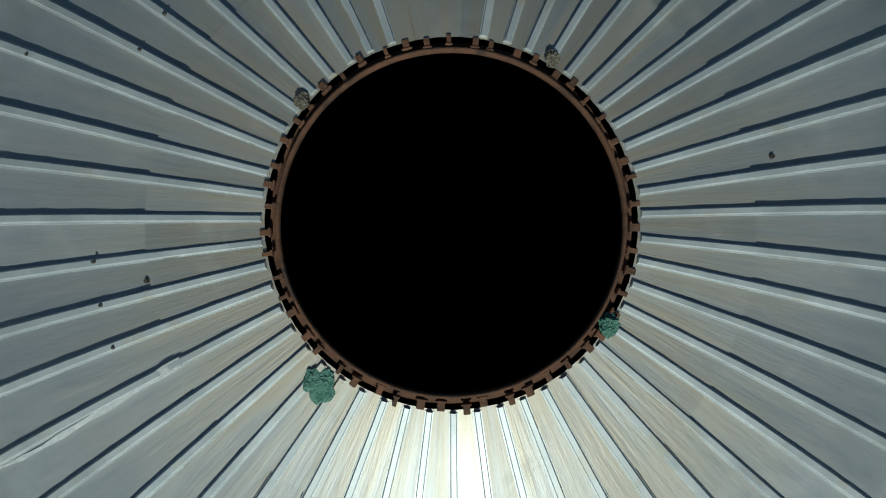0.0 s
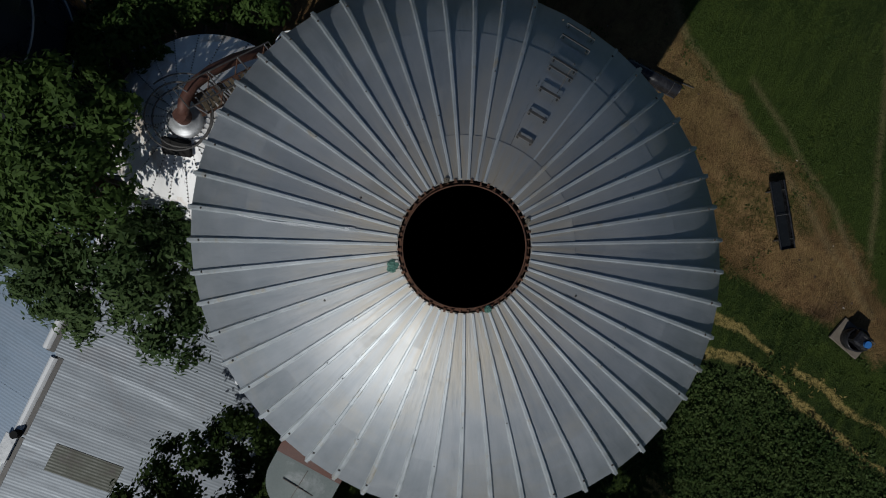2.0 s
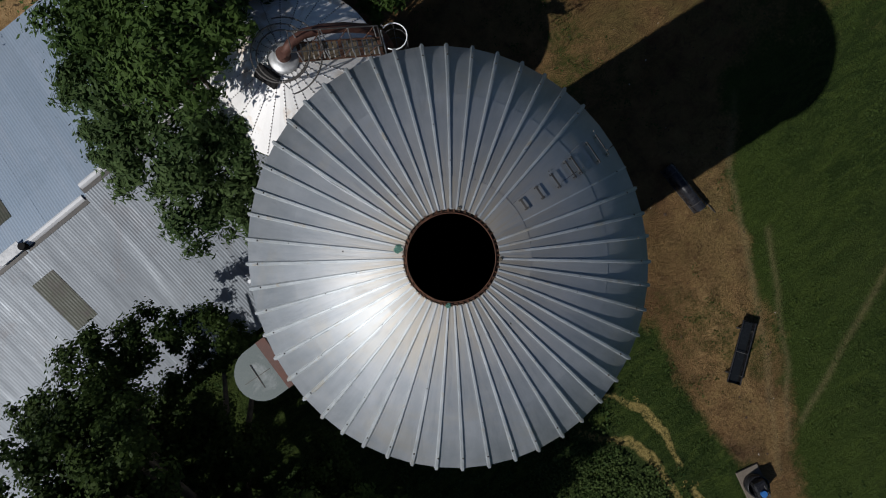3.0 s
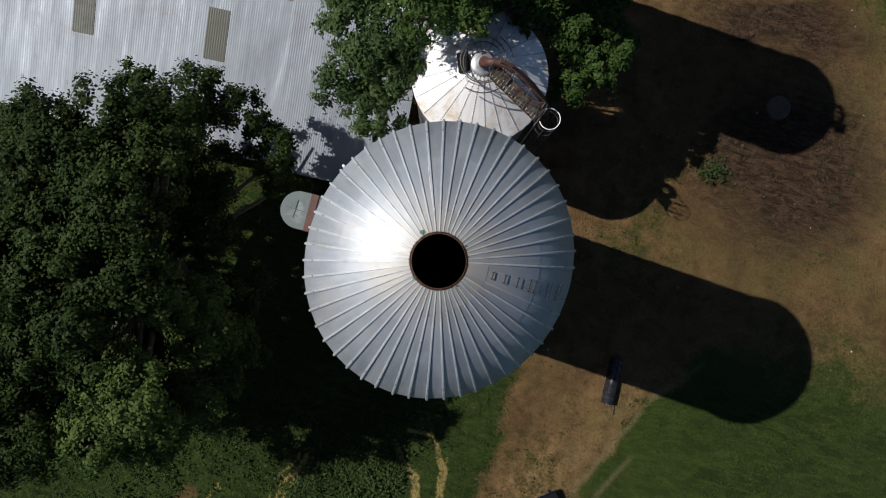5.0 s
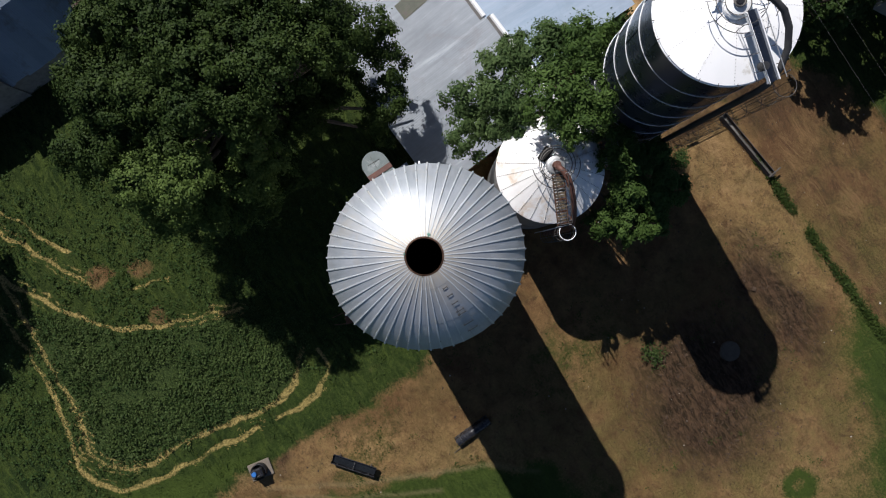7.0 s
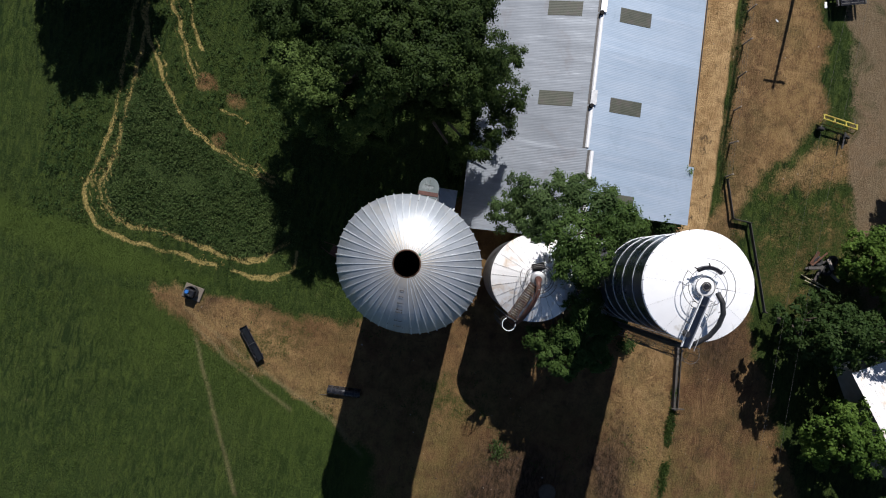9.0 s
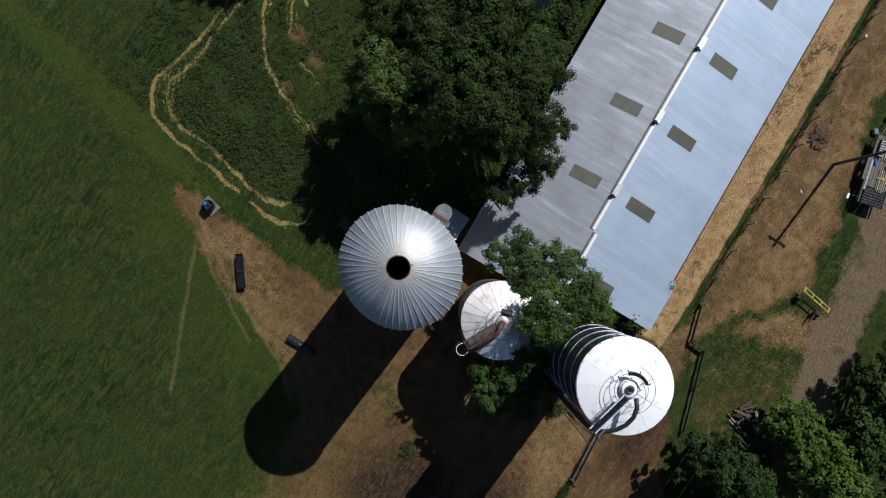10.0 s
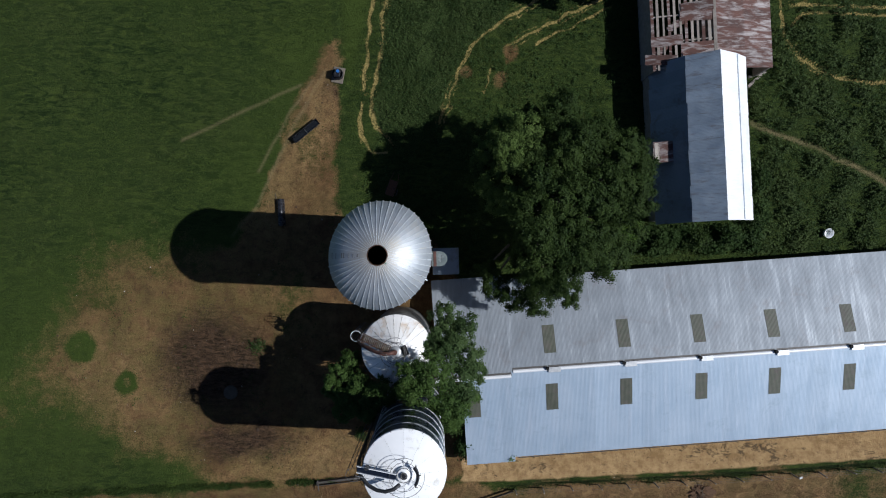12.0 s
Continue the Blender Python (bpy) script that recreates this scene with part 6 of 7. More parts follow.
# ---- yard things ----
def feed_trough(label, m, length=2.55, width=0.52):
    """A long half-round trough with rolled rim, end plates and feet."""
    s = thing("feed_trough", label, "trough", m, "troughs in the yard")
    bm = bmesh.new()
    rows = []
    for x in (-length / 2, length / 2):
        prof = [(width / 2 * math.cos(radians(t)), 0.40 + 0.30 * math.sin(radians(t))) for t in range(180, 361, 18)]
        rows.append([bm.verts.new((x, y, z)) for y, z in prof])
    for k in range(len(rows[0]) - 1):
        bm.faces.new((rows[0][k], rows[1][k], rows[1][k + 1], rows[0][k + 1]))
    bm.faces.new(rows[0])
    bm.faces.new(rows[1][::-1])
    bmesh.ops.solidify(bm, geom=bm.faces[:], thickness=0.012)
    part("basin", bm, M_BLACK, s)
    rim = [(-length / 2, -width / 2, 0.40), (length / 2, -width / 2, 0.40), (length / 2, width / 2, 0.40), (-length / 2, width / 2, 0.40)]
    part("rim", tube(bmesh.new(), rim, 0.028, 8, True), M_BLACK, s)
    part("water", box_mesh((length - 0.06, width - 0.12, 0.02), pose(0, 0, 0.28)), M_WATER, s, "dark standing water")
    for x in (-length * 0.36, length * 0.36):
        bm = box_mesh((0.06, width * 0.9, 0.06), pose(x, 0, 0.04), 0.008)
        for e in (-1, 1):
            box(bm, (0.05, 0.05, 0.40), pose(x, e * width * 0.46, 0.2), 0.008)
        part("leg", bm, M_DARKSTEEL, s)
    part("tie_bar", tube(bmesh.new(), [(0, -width / 2, 0.41), (0, width / 2, 0.41)], 0.014, 6), M_DARKSTEEL, s)
    return s


feed_trough("long black feed trough standing on bare soil", pose(-7.23, 10.36, 0, 0, 0, 38))
def upturned_trough(m, length=2.2, r=0.28):
    """A half-round trough lying bottom up."""
    s = thing("upturned_trough", "glossy black trough lying bottom up beside the shadow", "trough", m, "troughs in the yard")
    bm = bmesh.new()
    rows = [[bm.verts.new((x, k * r * math.cos(radians(t)), 0.06 + k * 0.36 * math.sin(radians(t)))) for t in range(0, 181, 12)] for x, k in ((-length / 2, 0.94), (-length / 2 + 0.03, 1.0), (length / 2 - 0.03, 1.0), (length / 2, 0.94))]
    for p, q in zip(rows, rows[1:]):
        for k in range(len(p) - 1):
            bm.faces.new((p[k], p[k + 1], q[k + 1], q[k])).smooth = True
    bm.faces.new(rows[0])
    bm.faces.new(rows[-1][::-1])
    part("basin", bm, M_BLACK, s)
    for x in (-length * 0.35, length * 0.35):
        part("band", tube(bmesh.new(), [(x, (r + 0.006) * math.cos(radians(t)), 0.06 + 0.366 * math.sin(radians(t))) for t in range(0, 181, 15)], 0.012, 5), M_DARKSTEEL, s)
    for e in (-1, 1):
        part("rim", tube(bmesh.new(), [(-length / 2, e * r, 0.05), (length / 2, e * r, 0.05)], 0.03, 6), M_BLACK, s)
    part("handle_bar", tube(bmesh.new(), [(length / 2 - 0.3, r + 0.05, 0.05), (length / 2 + 0.5, r + 0.12, 0.05)], 0.018, 5), M_DARKSTEEL, s)
    return s


upturned_trough(pose(-9.45, 3.75, 0, 0, 0, 92))


def mineral_feeder():
    s = thing("mineral_feeder", "dark mineral feeder with a blue tub on a pale slab", "feeder", pose(-4.52, 14.98, 0, 0, 0, 78))
    part("slab", box_mesh((1.30, 0.95, 0.10), pose(0, 0, 0.05), 0.015), M_SLAB, s, "stained concrete slab")
    part("tub", lathe(bmesh.new(), [(0.42, 0.10), (0.45, 0.50), (0.41, 0.52), (0.38, 0.18), (0.0, 0.18)], 28), M_BLACK, s, "black tub", True)
    part("hood", box_mesh((0.64, 0.52, 0.40), pose(-0.02, 0.0, 0.62), 0.06), M_BLACK, s, "dark moulded hood")
    part("blue_tub", cyl(bmesh.new(), 0.12, 0.13, 0.12, pose(0.10, -0.06, 0.80), 18), M_BLUE, s, "bright blue tub")
    part("arm", tube(bmesh.new(), [(-0.2, 0.1, 0.8), (0.3, 0.16, 0.86), (0.42, -0.12, 0.5)], 0.02, 6), M_DARKSTEEL, s)
    return s


mineral_feeder()
bm = cyl(bmesh.new(), 0.60, 0.55, 0.16, pose(-13.9, -10.9, -0.05), 32)
bmesh.ops.bevel(bm, geom=[e for e in bm.edges if e.calc_length() > 0.1 and abs(e.verts[0].co.z - e.verts[1].co.z) < 0.01], offset=0.02, segments=1, affect="EDGES")
tagged(part("concrete_cover", bm, M_COVER), "round pale concrete cover lying in the trodden yard", "cover")


def wire_fence():
    """Posts and wires along the ditch."""
    s = thing("wire_fence", "low wire fence on thin wooden posts along the ditch", "fence")
    post = mesh_of("post", cyl(bmesh.new(), 0.055, 0.045, 1.25, pose(0, 0, -0.15), 8))
    r = random.Random(12)
    tops = []
    for i in range(20):
        x = 9.2 + 2.30 * i
        y = float(np.interp(x, DITCH_X, DITCH_Y)) - 0.32
        piece("post", post, M_OLDWOOD, s, m=pose(x, y, 0, r.uniform(-4, 4), r.uniform(-4, 4), 0))
        tops.append((x, y))
    for z in (0.35, 0.65, 0.98):
        part("wire", tube(bmesh.new(), [(x, y + 0.05, z + r.uniform(-0.02, 0.02)) for x, y in tops], 0.006, 4), M_DARKSTEEL, s)
    return s


wire_fence()


def rail_fence(name, label, line, rails, h, post_gap, material):
    s = thing(name, label, "fence")
    pts = [Vector((*p, 0)) for p in line]
    for a, b in zip(pts, pts[1:]):
        n = max(int((b - a).length / post_gap), 1)
        for i in range(n + 1):
            p = a.lerp(b, i / n)
            part("post", box_mesh((0.08, 0.08, h + 0.1), pose(p.x, p.y, h / 2, 0, 0, 20), 0.01), material, s)
        ang = math.degrees(math.atan2(b.y - a.y, b.x - a.x))
        for k in range(rails):
            z = 0.25 + (h - 0.3) * k / max(rails - 1, 1)
            part("rail", box_mesh(((b - a).length, 0.04, 0.10), pose((a.x + b.x) / 2, (a.y + b.y) / 2 + 0.06, z, 0, 0, ang), 0.008), material, s)
    return s


rail_fence("rail_fence", "dark weathered timber rail fence behind the blue silo", [(9.0, -19.55), (6.4, -20.35), (6.32, -21.5), (3.6, -22.4), (0.5, -23.4)], 3, 0.52, 1.7, M_POLE)


def field_gate():
    """Mesh gate hung beside the blue silo, one pale board wired to it."""
    s = thing("field_gate", "dark steel mesh gate beside the blue silo", "gate")
    a, b = Vector((-1.80, -15.0, 0)), Vector((-2.35, -18.7, 0))
    ang = math.degrees(math.atan2(b.y - a.y, b.x - a.x))
    for z in (0.22, 1.08):
        part("rail", tube(bmesh.new(), [a + Vector((0, 0, z)), b + Vector((0, 0, z))], 0.026, 8), M_DARKSTEEL, s)
    for k in range(7):
        z = 0.33 + 0.105 * k
        part("wire", tube(bmesh.new(), [a + Vector((0, 0, z)), b + Vector((0, 0, z))], 0.007, 5), M_DARKSTEEL, s)
    for i in range(13):
        p = a.lerp(b, i / 12)
        part("upright", tube(bmesh.new(), [p + Vector((0, 0, 0.02 if i % 4 == 0 else 0.22)), p + Vector((0, 0, 1.10))], 0.022 if i % 4 == 0 else 0.010, 6), M_DARKSTEEL, s)
    mid = a.lerp(b, 0.24)
    part("board", box_mesh((0.7, 0.03, 0.12), pose(mid.x - 0.04, mid.y, 0.95, 0, 0, ang), 0.006), M_TREAD, s, "pale weathered board")
    return s


def feed_bunk():
    """Low dark plank bunk beside the lane, in a strip of grass."""
    a, b = Vector((-2.55, -18.05, 0)), Vector((-6.95, -18.45, 0))
    n = (b - a).length
    s = thing("feed_bunk", "low dark weathered plank feed bunk beside the lane", "feed bunk", pose(*((a + b) / 2), 0, 0, math.degrees(math.atan2(b.y - a.y, b.x - a.x))))
    for e in (-1, 1):
        part("side_board", box_mesh((n, 0.035, 0.30), pose(0, e * 0.17, 0.25, e * 9, 0, 0), 0.008), M_POLE, s)
    for k in range(3):
        part("floor_board", box_mesh((n / 3 - 0.012, 0.30, 0.03), pose((k - 1) * n / 3, 0, 0.13), 0.006), M_DECK if k == 0 else M_POLE, s, "grey floor board" if k == 0 else "")
    for e in (-1, 1):
        part("end_board", box_mesh((0.035, 0.34, 0.30), pose(e * n / 2, 0, 0.25), 0.006), M_POLE, s)
    for k in range(4):
        part("leg", box_mesh((0.08, 0.42, 0.13), pose(-n * 0.42 + n * 0.28 * k, 0, 0.05), 0.008), M_POLE, s)
    part("cross_bar", box_mesh((0.07, 0.85, 0.06), pose(n / 2 - 0.1, 0.12, 0.43), 0.008), M_POLE, s)
    return s


field_gate()
feed_bunk()


def utility_pole():
    s = thing("utility_pole", "dark wooden utility pole with a crossarm and insulators", "utility pole", pose(23.45, -22.35, 0))
    part("pole", cyl(bmesh.new(), 0.12, 0.085, 7.6, pose(0, 0, -0.2), 14), M_POLE, s, smooth=False)
    part("crossarm", box_mesh((0.10, 1.5, 0.12), pose(0.1, 0, 7.05), 0.01), M_POLE, s)
    for e in (-0.62, 0.62):
        part("brace", tube(bmesh.new(), [(0.1, e * 0.7, 7.0), (0.1, 0, 6.5)], 0.015, 5), M_DARKSTEEL, s)
    for e in (-0.65, 0.0, 0.5):
        bm = cyl(bmesh.new(), 0.03, 0.06, 0.07, pose(0.1, e, 7.12), 10)
        cyl(bm, 0.06, 0.03, 0.06, pose(0.1, e, 7.19), 10)
        part("insulator", bm, M_STEEL, s, "pale insulator")
    return s


utility_pole()
for y0, y1 in ((-21.85, -21.2), (-22.95, -22.35)):
    pts = []
    for i in range(31):
        u = i / 30
        pts.append((23.5 - 60 * u, y0 + (y1 - y0) * u * 2.0, 7.2 - 4 * 1.3 * u * (1 - u)))
    tagged(part("overhead_wire", tube(bmesh.new(), pts, 0.0045, 4), M_DARKSTEEL), "thin overhead power wire hanging from the pole", "cable")


T_M = pose(24.5, -25.15, 0, 0, 0, 14.5)


def flat_trailer():
    s = thing("flat_trailer", "dark flatbed trailer with grey deck boards and a black ramp", "trailer", T_M)
    for k in range(8):
        part("deck_board", box_mesh((3.9, 0.20, 0.05), pose(0.62, -0.77 + 0.22 * k, 0.74), 0.006), M_TREAD if k % 3 == 1 else M_DECK, s)
    for e in (-0.93, 0.93):
        part("side_beam", box_mesh((5.3, 0.10, 0.16), pose(0, e, 0.72), 0.01), M_DARKSTEEL, s)
    part("side_plank", box_mesh((2.3, 0.15, 0.05), pose(-0.5, 0.82, 0.81), 0.008), M_OLDWOOD, s, "pale worn side plank")
    for y in (-0.6, -0.2, 0.2, 0.6):
        part("cross_member", box_mesh((5.0, 0.08, 0.10), pose(0, y, 0.65)), M_DARKSTEEL, s)
    gangway = part("ramp", box_mesh((1.25, 1.6, 0.06), pose(-2.05, 0, 0.80), 0.01), M_BLACK, s, "black ramp folded flat")
    for k in range(6):
        part("ramp_bar", box_mesh((0.04, 1.5, 0.03), pose(-2.55 + 0.2 * k, 0, 0.845), 0.004), M_DARKSTEEL, gangway)
    part("tongue", tube(bmesh.new(), [(2.5, -0.7, 0.6), (4.9, 0, 0.55), (2.5, 0.7, 0.6)], 0.06, 6), M_DARKSTEEL, s)
    part("front_rail", tube(bmesh.new(), [(2.6, -0.85, 0.7), (2.6, -0.85, 1.15), (2.6, 0.85, 1.15), (2.6, 0.85, 0.7)], 0.03, 6), M_DARKSTEEL, s)
    jack = part("jack", cyl(bmesh.new(), 0.06, 0.06, 0.75, pose(4.95, 0, 0.15), 12), M_DARKSTEEL, s)
    part("jack_head", cyl(bmesh.new(), 0.17, 0.14, 0.12, pose(4.95, 0, 0.88), 16), M_WHITE, jack, "pale jack head")
    for x in (-0.5, 0.45):
        for e in (-1.08, 1.08):
            w = part("wheel", cyl(bmesh.new(), 0.36, 0.36, 0.20, pose(x, e + 0.10, 0.36, 90, 0, 0), 20), M_RUBBER, s, "black tyre")
            part("hub", cyl(bmesh.new(), 0.17, 0.17, 0.02, pose(x, e + (0.12 if e > 0 else -0.10), 0.36, 90, 0, 0), 12), M_STEEL, w)
    for e in (-1.08, 1.08):
        part("mudguard", box_mesh((1.9, 0.22, 0.04), pose(0, e, 0.77), 0.015), M_DARKSTEEL, s)
    return s


flat_trailer()
r = random.Random(9)
stack = thing("timber_stack", "strapped bundles of pale sawn timber on the trailer", "timber", T_M)
for x, n, y0, length in ((-0.65, 5, -0.55, 1.5), (1.55, 5, -0.40, 1.45)):
    for k in range(n):
        part("board", box_mesh((length + r.uniform(-0.15, 0.15), 0.055, 0.08), pose(x + r.uniform(-0.08, 0.08), y0 + 0.15 * k, 0.81, 0, 0, r.uniform(-1.5, 1.5)), 0.006), M_NEWWOOD if k % 2 else M_OLDWOOD, stack)
    part("strap", box_mesh((0.07, 0.15 * n + 0.05, 0.012), pose(x + 0.1, y0 + 0.075 * (n - 1), 0.86)), M_YELLOW, stack, "yellow strap")
part("strap_buckle", box_mesh((0.14, 0.26, 0.02), pose(-0.50, -0.25, 0.875, 0, 0, 12), 0.004), M_YELLOW, stack, "yellow strap")
part("strap_tail", box_mesh((0.55, 0.04, 0.012), pose(1.5, -0.05, 0.875, 0, 0, 25)), M_YELLOW, stack, "yellow strap")
crate = thing("tool_rack", "dark steel tool rack with pale bars on the trailer", "rack", T_M)
part("rack_body", box_mesh((1.3, 0.34, 0.22), pose(1.55, 0.55, 0.88), 0.02), M_DARKSTEEL, crate)
for k in range(7):
    part("rack_bar", box_mesh((0.05, 0.36, 0.035), pose(1.0 + 0.18 * k, 0.55, 1.01, 0, 0, r.uniform(-8, 8)), 0.005), M_STEEL, crate, "pale bar")
tagged(part("plastic_bin", box_mesh((0.46, 0.36, 0.30), pose(2.95, 0.85, 0.15, 0, 0, 25), 0.05), M_HOOD, m=T_M), "pale green plastic bin beside the trailer's tongue", "bin")
tagged(part("blue_bundle", box_mesh((0.50, 0.16, 0.14), pose(0.55, 0.62, 0.835, 0, 0, 20), 0.04), M_BLUE, m=T_M), "dusty blue bundle on the trailer deck", "bundle")
for x, y, w, d, h, a in ((2.25, -0.35, 0.55, 0.42, 0.30, 12), (2.2, 0.25, 0.34, 0.30, 0.24, -20), (0.35, -0.45, 0.40, 0.25, 0.18, 35)):
    tagged(part("tool_box", box_mesh((w, d, h), pose(x, y, 0.765 + h / 2, 0, 0, a), 0.03), M_RUBBER, m=T_M), "black scuffed tool box on the trailer deck", "box", "tool boxes on the trailer")


def hay_rake():
    s = thing("hay_rake", "old yellow hay rake with wire tines and small wheels", "hay rake", pose(13.80, -26.25, 0, 0, 0, -99))
    for y, z in ((0.0, 0.75), (0.35, 0.60), (-0.25, 0.5)):
        part("beam", tube(bmesh.new(), [(-1.2, y, z), (1.2, y, z)], 0.05, 8), M_YELLOW, s)
    for x in (-1.15, -0.4, 0.4, 1.15):
        part("crossbar", tube(bmesh.new(), [(x, -0.3, 0.5), (x, 0.0, 0.76), (x, 0.38, 0.6)], 0.04, 6), M_YELLOW, s)
    for i in range(16):
        x = -1.1 + 0.147 * i
        part("tine", tube(bmesh.new(), [(x, -0.25, 0.5), (x + 0.03, -0.42, 0.3), (x, -0.38, 0.02)], 0.010, 4), M_DARKSTEEL, s)
    part("hoop", tube(bmesh.new(), [(0.6 + 0.05 * math.sin(radians(t)), 0.15 + 0.45 * math.cos(radians(t)), 0.75 + 0.45 * math.sin(radians(t))) for t in range(0, 181, 15)], 0.02, 6), M_DARKSTEEL, s)
    for x in (-0.9, 0.9):
        w = part("wheel", cyl(bmesh.new(), 0.24, 0.24, 0.12, pose(x, -0.45, 0.24, 90, 0, 0), 16), M_RUBBER, s, "small black wheel")
        part("axle", cyl(bmesh.new(), 0.04, 0.04, 0.35, pose(x, -0.25, 0.24, 90, 0, 0), 8), M_DARKSTEEL, w)
    part("drawbar", box_mesh((0.10, 1.1, 0.08), pose(0.7, -0.85, 0.45, 10, 0, 12), 0.01), M_DARKSTEEL, s)
    return s


hay_rake()


def old_implement():
    s = thing("old_implement", "rusted red farm implement with a round pan", "implement", pose(-15.3, -25.1, 0, 0, 0, -20))
    part("pan", lathe(bmesh.new(), [(0.0, 0.30), (0.36, 0.32), (0.42, 0.48), (0.44, 0.48), (0.40, 0.26), (0.0, 0.24)], 28), M_RUST, s, "rusty round pan", True)
    part("body", box_mesh((0.8, 0.42, 0.34), pose(0.62, -0.12, 0.42), 0.05), M_RED, s)
    part("engine", box_mesh((0.30, 0.34, 0.36), pose(0.28, 0.05, 0.55), 0.05), M_DARKSTEEL, s)
    part("handle", tube(bmesh.new(), [(1.0, 0.0, 0.5), (1.35, -0.1, 0.8), (1.5, -0.1, 0.85)], 0.03, 6), M_DARKSTEEL, s)
    for e in (-0.3, 0.3):
        part("wheel", cyl(bmesh.new(), 0.22, 0.22, 0.10, pose(0.7, e, 0.22, 90, 0, 0), 16), M_RUBBER, s)
    return s


old_implement()
# junk heap under the young tree
r = random.Random(17)
for k in range(7):
    x, y = 4.2 + r.uniform(-0.7, 0.7), -26.9 + r.uniform(-0.8, 0.8)
    ob = part("scrap_board", box_mesh((r.uniform(0.7, 1.5), r.uniform(0.10, 0.22), 0.05), Matrix(), 0.006), (M_POLE, M_OLDWOOD, M_RUST)[k % 3], m=pose(x, y, 0.15 + 0.07 * k, r.uniform(-8, 8), r.uniform(-8, 8), r.uniform(0, 180)))
    tagged(ob, "grey scrap board on the junk heap", "scrap", "junk heap")
for k, (x, y, z) in enumerate(((4.5, -26.5, 0.18), (4.0, -27.2, 0.2), (4.7, -27.5, 0.18))):
    bm = bmesh.new()
    tube(bm, circle(0.26, 0, 20), 0.11, 8, True)
    tagged(part("worn_tyre", bm, M_RUBBER, smooth=True, m=pose(x, y, z, r.uniform(-12, 12), r.uniform(-12, 12), 0)), "worn tyre lying on the junk heap", "tyre", "tyres on the junk heap")
for k, (x, y, a) in enumerate(((3.2, -26.2, 70), (2.9, -26.5, 74), (3.0, -26.9, 68))):
    tagged(part("pale_pole", tube(bmesh.new(), [(-0.7, 0, 0), (0.7, 0, 0)], 0.03, 6), M_NEWWOOD, m=pose(x, y, 0.10, 0, -4, a)), "pale pole lying in the grass", "pole", "poles by the junk heap")
# brush pile in the lane
s = thing("brush_pile", "heap of dead brown brush and sticks in the lane", "brush pile", pose(24.6, -20.35, 0))
bm = bmesh.new()
bmesh.ops.create_icosphere(bm, subdivisions=4, radius=1.0)
for v in bm.verts:
    n = 1 + 0.30 * noise.noise(v.co * 2.1) + 0.30 * noise.noise(v.co * 7.0) + r.uniform(-0.10, 0.10)
    v.co = Vector((v.co.x * n * 1.0, v.co.y * n * 0.75, max(v.co.z, -0.1) * 0.22 * n))
part("twig_mat", bm, M_BRUSH, s, "matted reddish-brown twigs")
for k in range(70):
    a, q = r.uniform(0, 6.283), abs(r.gauss(0, 0.55))
    p = Vector((q * math.cos(a), q * math.sin(a), max(0.32 - 0.25 * q, 0.03)))
    d = Vector((r.gauss(0, 1), r.gauss(0, 1), r.gauss(0, 0.15))).normalized() * r.uniform(0.12, 0.38)
    part("stick", tube(bmesh.new(), [p - d, p + d], r.uniform(0.008, 0.022), 4), M_BRUSH if k % 3 else M_BARK, s)
# white tub in the grass
bm = lathe(bmesh.new(), [(0.0, 0.02), (0.30, 0.02), (0.38, 0.34), (0.41, 0.34), (0.41, 0.30), (0.39, 0.30), (0.32, 0.0)], 24)
tagged(part("white_tub", bm, M_WHITE, smooth=True, m=pose(35.75, 1.0, 0.03, 8, 0, 0)), "white plastic tub lying in the grass", "tub")
# tank by the end of the barn
bm = cyl(bmesh.new(), 0.35, 0.35, 0.9, pose(4.2, -13.2, 0), 20)
tagged(part("white_tank", bm, M_WHITE), "white plastic tank beside the blue silo", "tank")


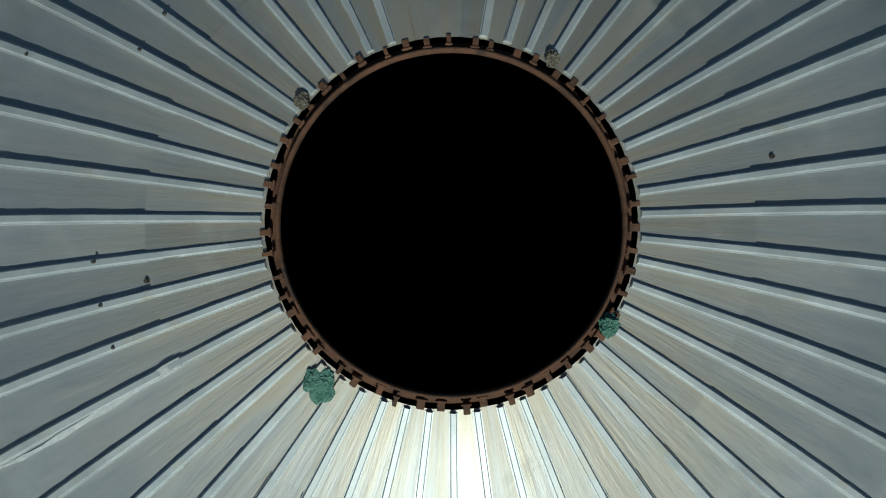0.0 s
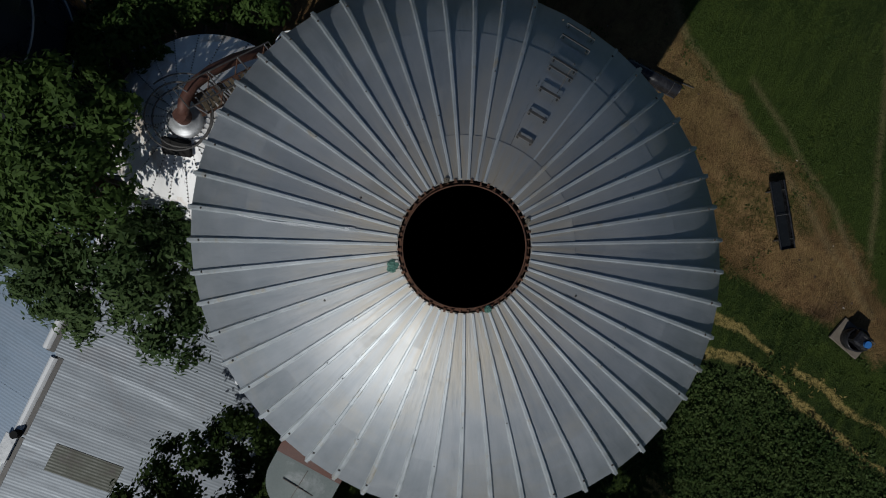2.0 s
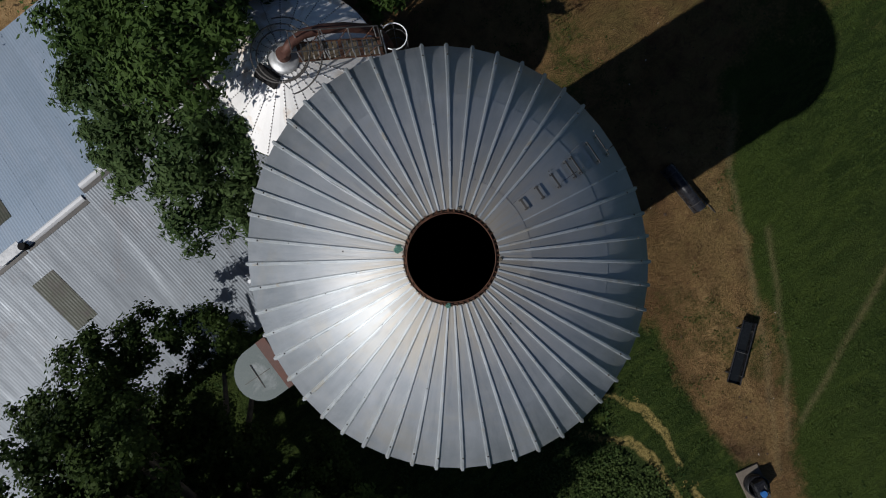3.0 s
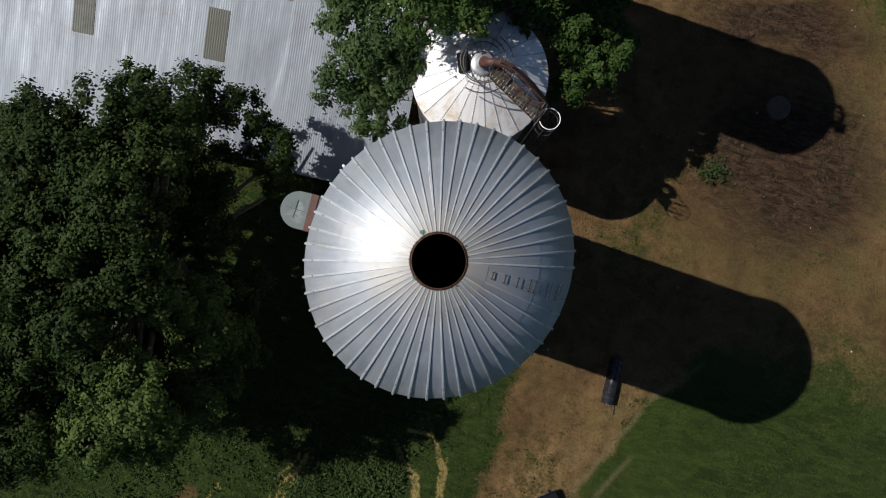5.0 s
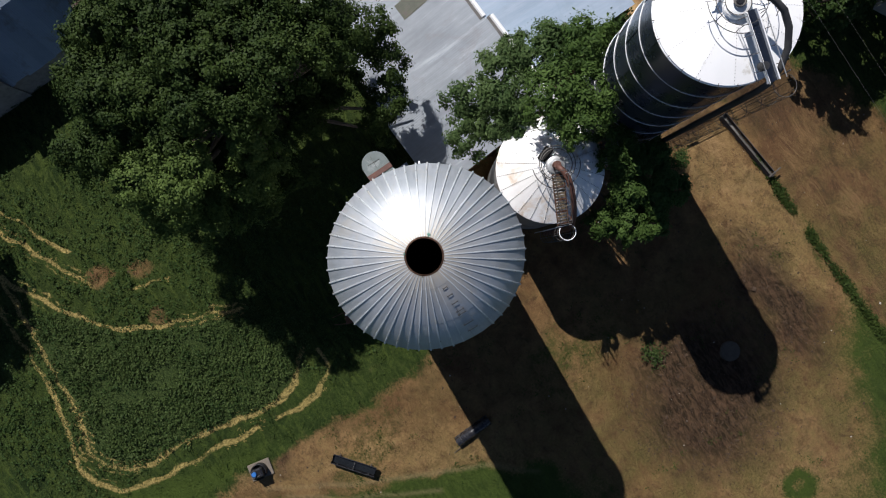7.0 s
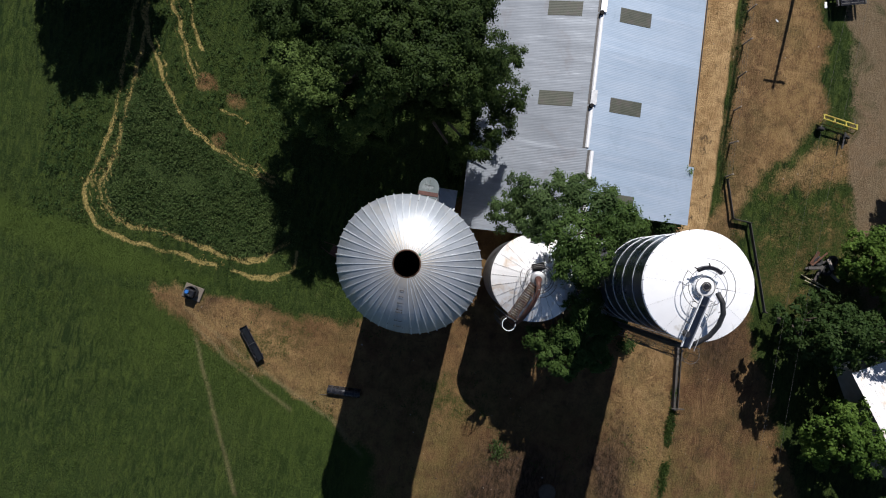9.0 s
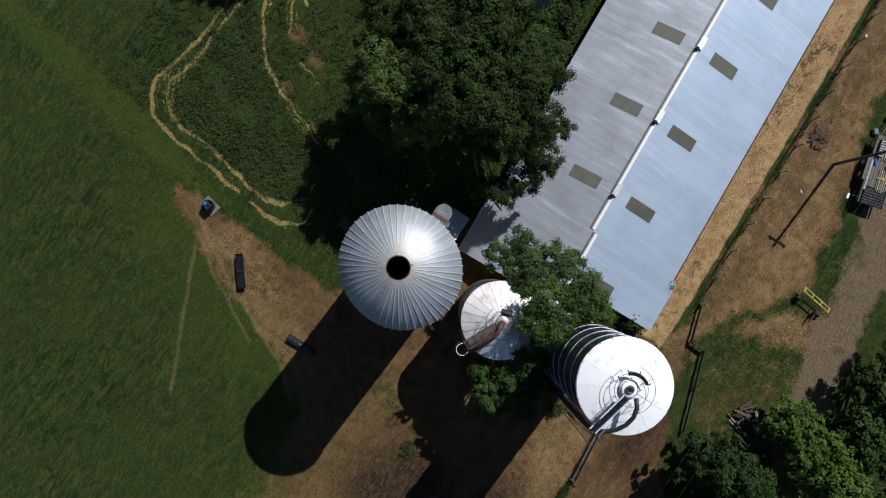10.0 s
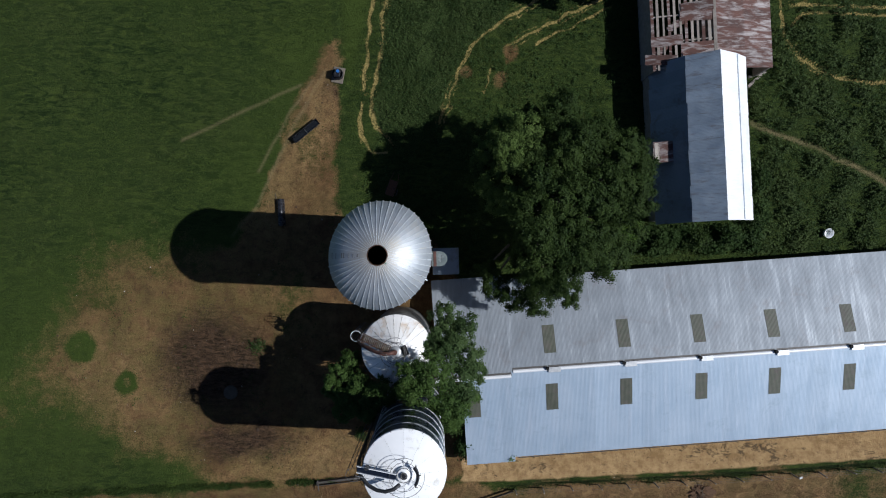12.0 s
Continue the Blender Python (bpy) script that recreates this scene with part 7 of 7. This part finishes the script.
# rusty cart in the shade beside the silo
def hand_cart():
    s = thing("hand_cart", "rusty frame cart in the silo's shade", "cart", pose(-0.3, 5.5, 0, 0, 0, 70))
    part("bed", box_mesh((1.3, 0.7, 0.06), pose(0, 0, 0.55), 0.01), M_RUST, s)
    for e in (-0.33, 0.33):
        part("side", box_mesh((1.3, 0.04, 0.25), pose(0, e, 0.68), 0.006), M_RUST, s)
        part("wheel", cyl(bmesh.new(), 0.28, 0.28, 0.08, pose(-0.2, e * 1.3, 0.28, 90, 0, 0), 18), M_RUBBER, s)
        part("shaft", tube(bmesh.new(), [(0.6, e, 0.55), (1.3, e * 0.6, 0.75)], 0.025, 6), M_RUST, s)
    part("axle", tube(bmesh.new(), [(-0.2, -0.45, 0.28), (-0.2, 0.45, 0.28)], 0.03, 6), M_RUST, s)
    part("prop", tube(bmesh.new(), [(0.55, 0, 0.55), (0.55, 0, 0.0)], 0.03, 6), M_RUST, s)
    return s


hand_cart()


def tree_house():
    s = thing("farmhouse", "pale metal-roofed house half shaded by trees", "house", pose(-3.5, -34.4, 0, 0, 0, -62))
    part("wall", box_mesh((9.0, 7.4, 2.8), pose(0, 0, 1.4), 0.02), M_BARNWALL, s)
    sheet = corrugated("roof_sheet", 0.80, 4.15, 6, 0.012)
    for i in range(13):
        for a, mat in ((0, M_BINROOF), (180, M_BINROOF)):
            piece("roof_sheet", sheet, mat, s, m=pose(-4.8 + 0.8 * i, 0, 3.9 + 0.01 * (i % 2)) @ pose(0, 0, 0, 0, 0, a) @ pose(0, 0, 0, 14, 0, 0))
    part("ridge_cap", box_mesh((10.2, 0.3, 0.03), pose(0, 0, 3.94), 0.005), M_BINROOF, s)
    return s


tree_house()


for x, y, a, w in ((11.1, -16.4, 30, 0.40), (11.65, -16.4, 80, 0.22), (22.0, -24.45, 10, 0.42), (20.4, -21.35, 50, 0.22), (32.95, -19.25, 20, 0.30)):
    bm = bmesh.new()
    bmesh.ops.create_grid(bm, x_segments=4, y_segments=3, size=0.5)
    for v in bm.verts:
        v.co = Vector((v.co.x * w, v.co.y * w * 0.45, 0.05 * noise.noise(v.co * 3.0 + Vector((x, 0, 0)))))
    bmesh.ops.solidify(bm, geom=bm.faces[:], thickness=0.006)
    tagged(part("plastic_scrap", bm, m_film, m=pose(x, y, ground_z(x, y) + 0.05, 0, 0, a)), "crumpled white plastic scrap lying on bare ground", "scrap")
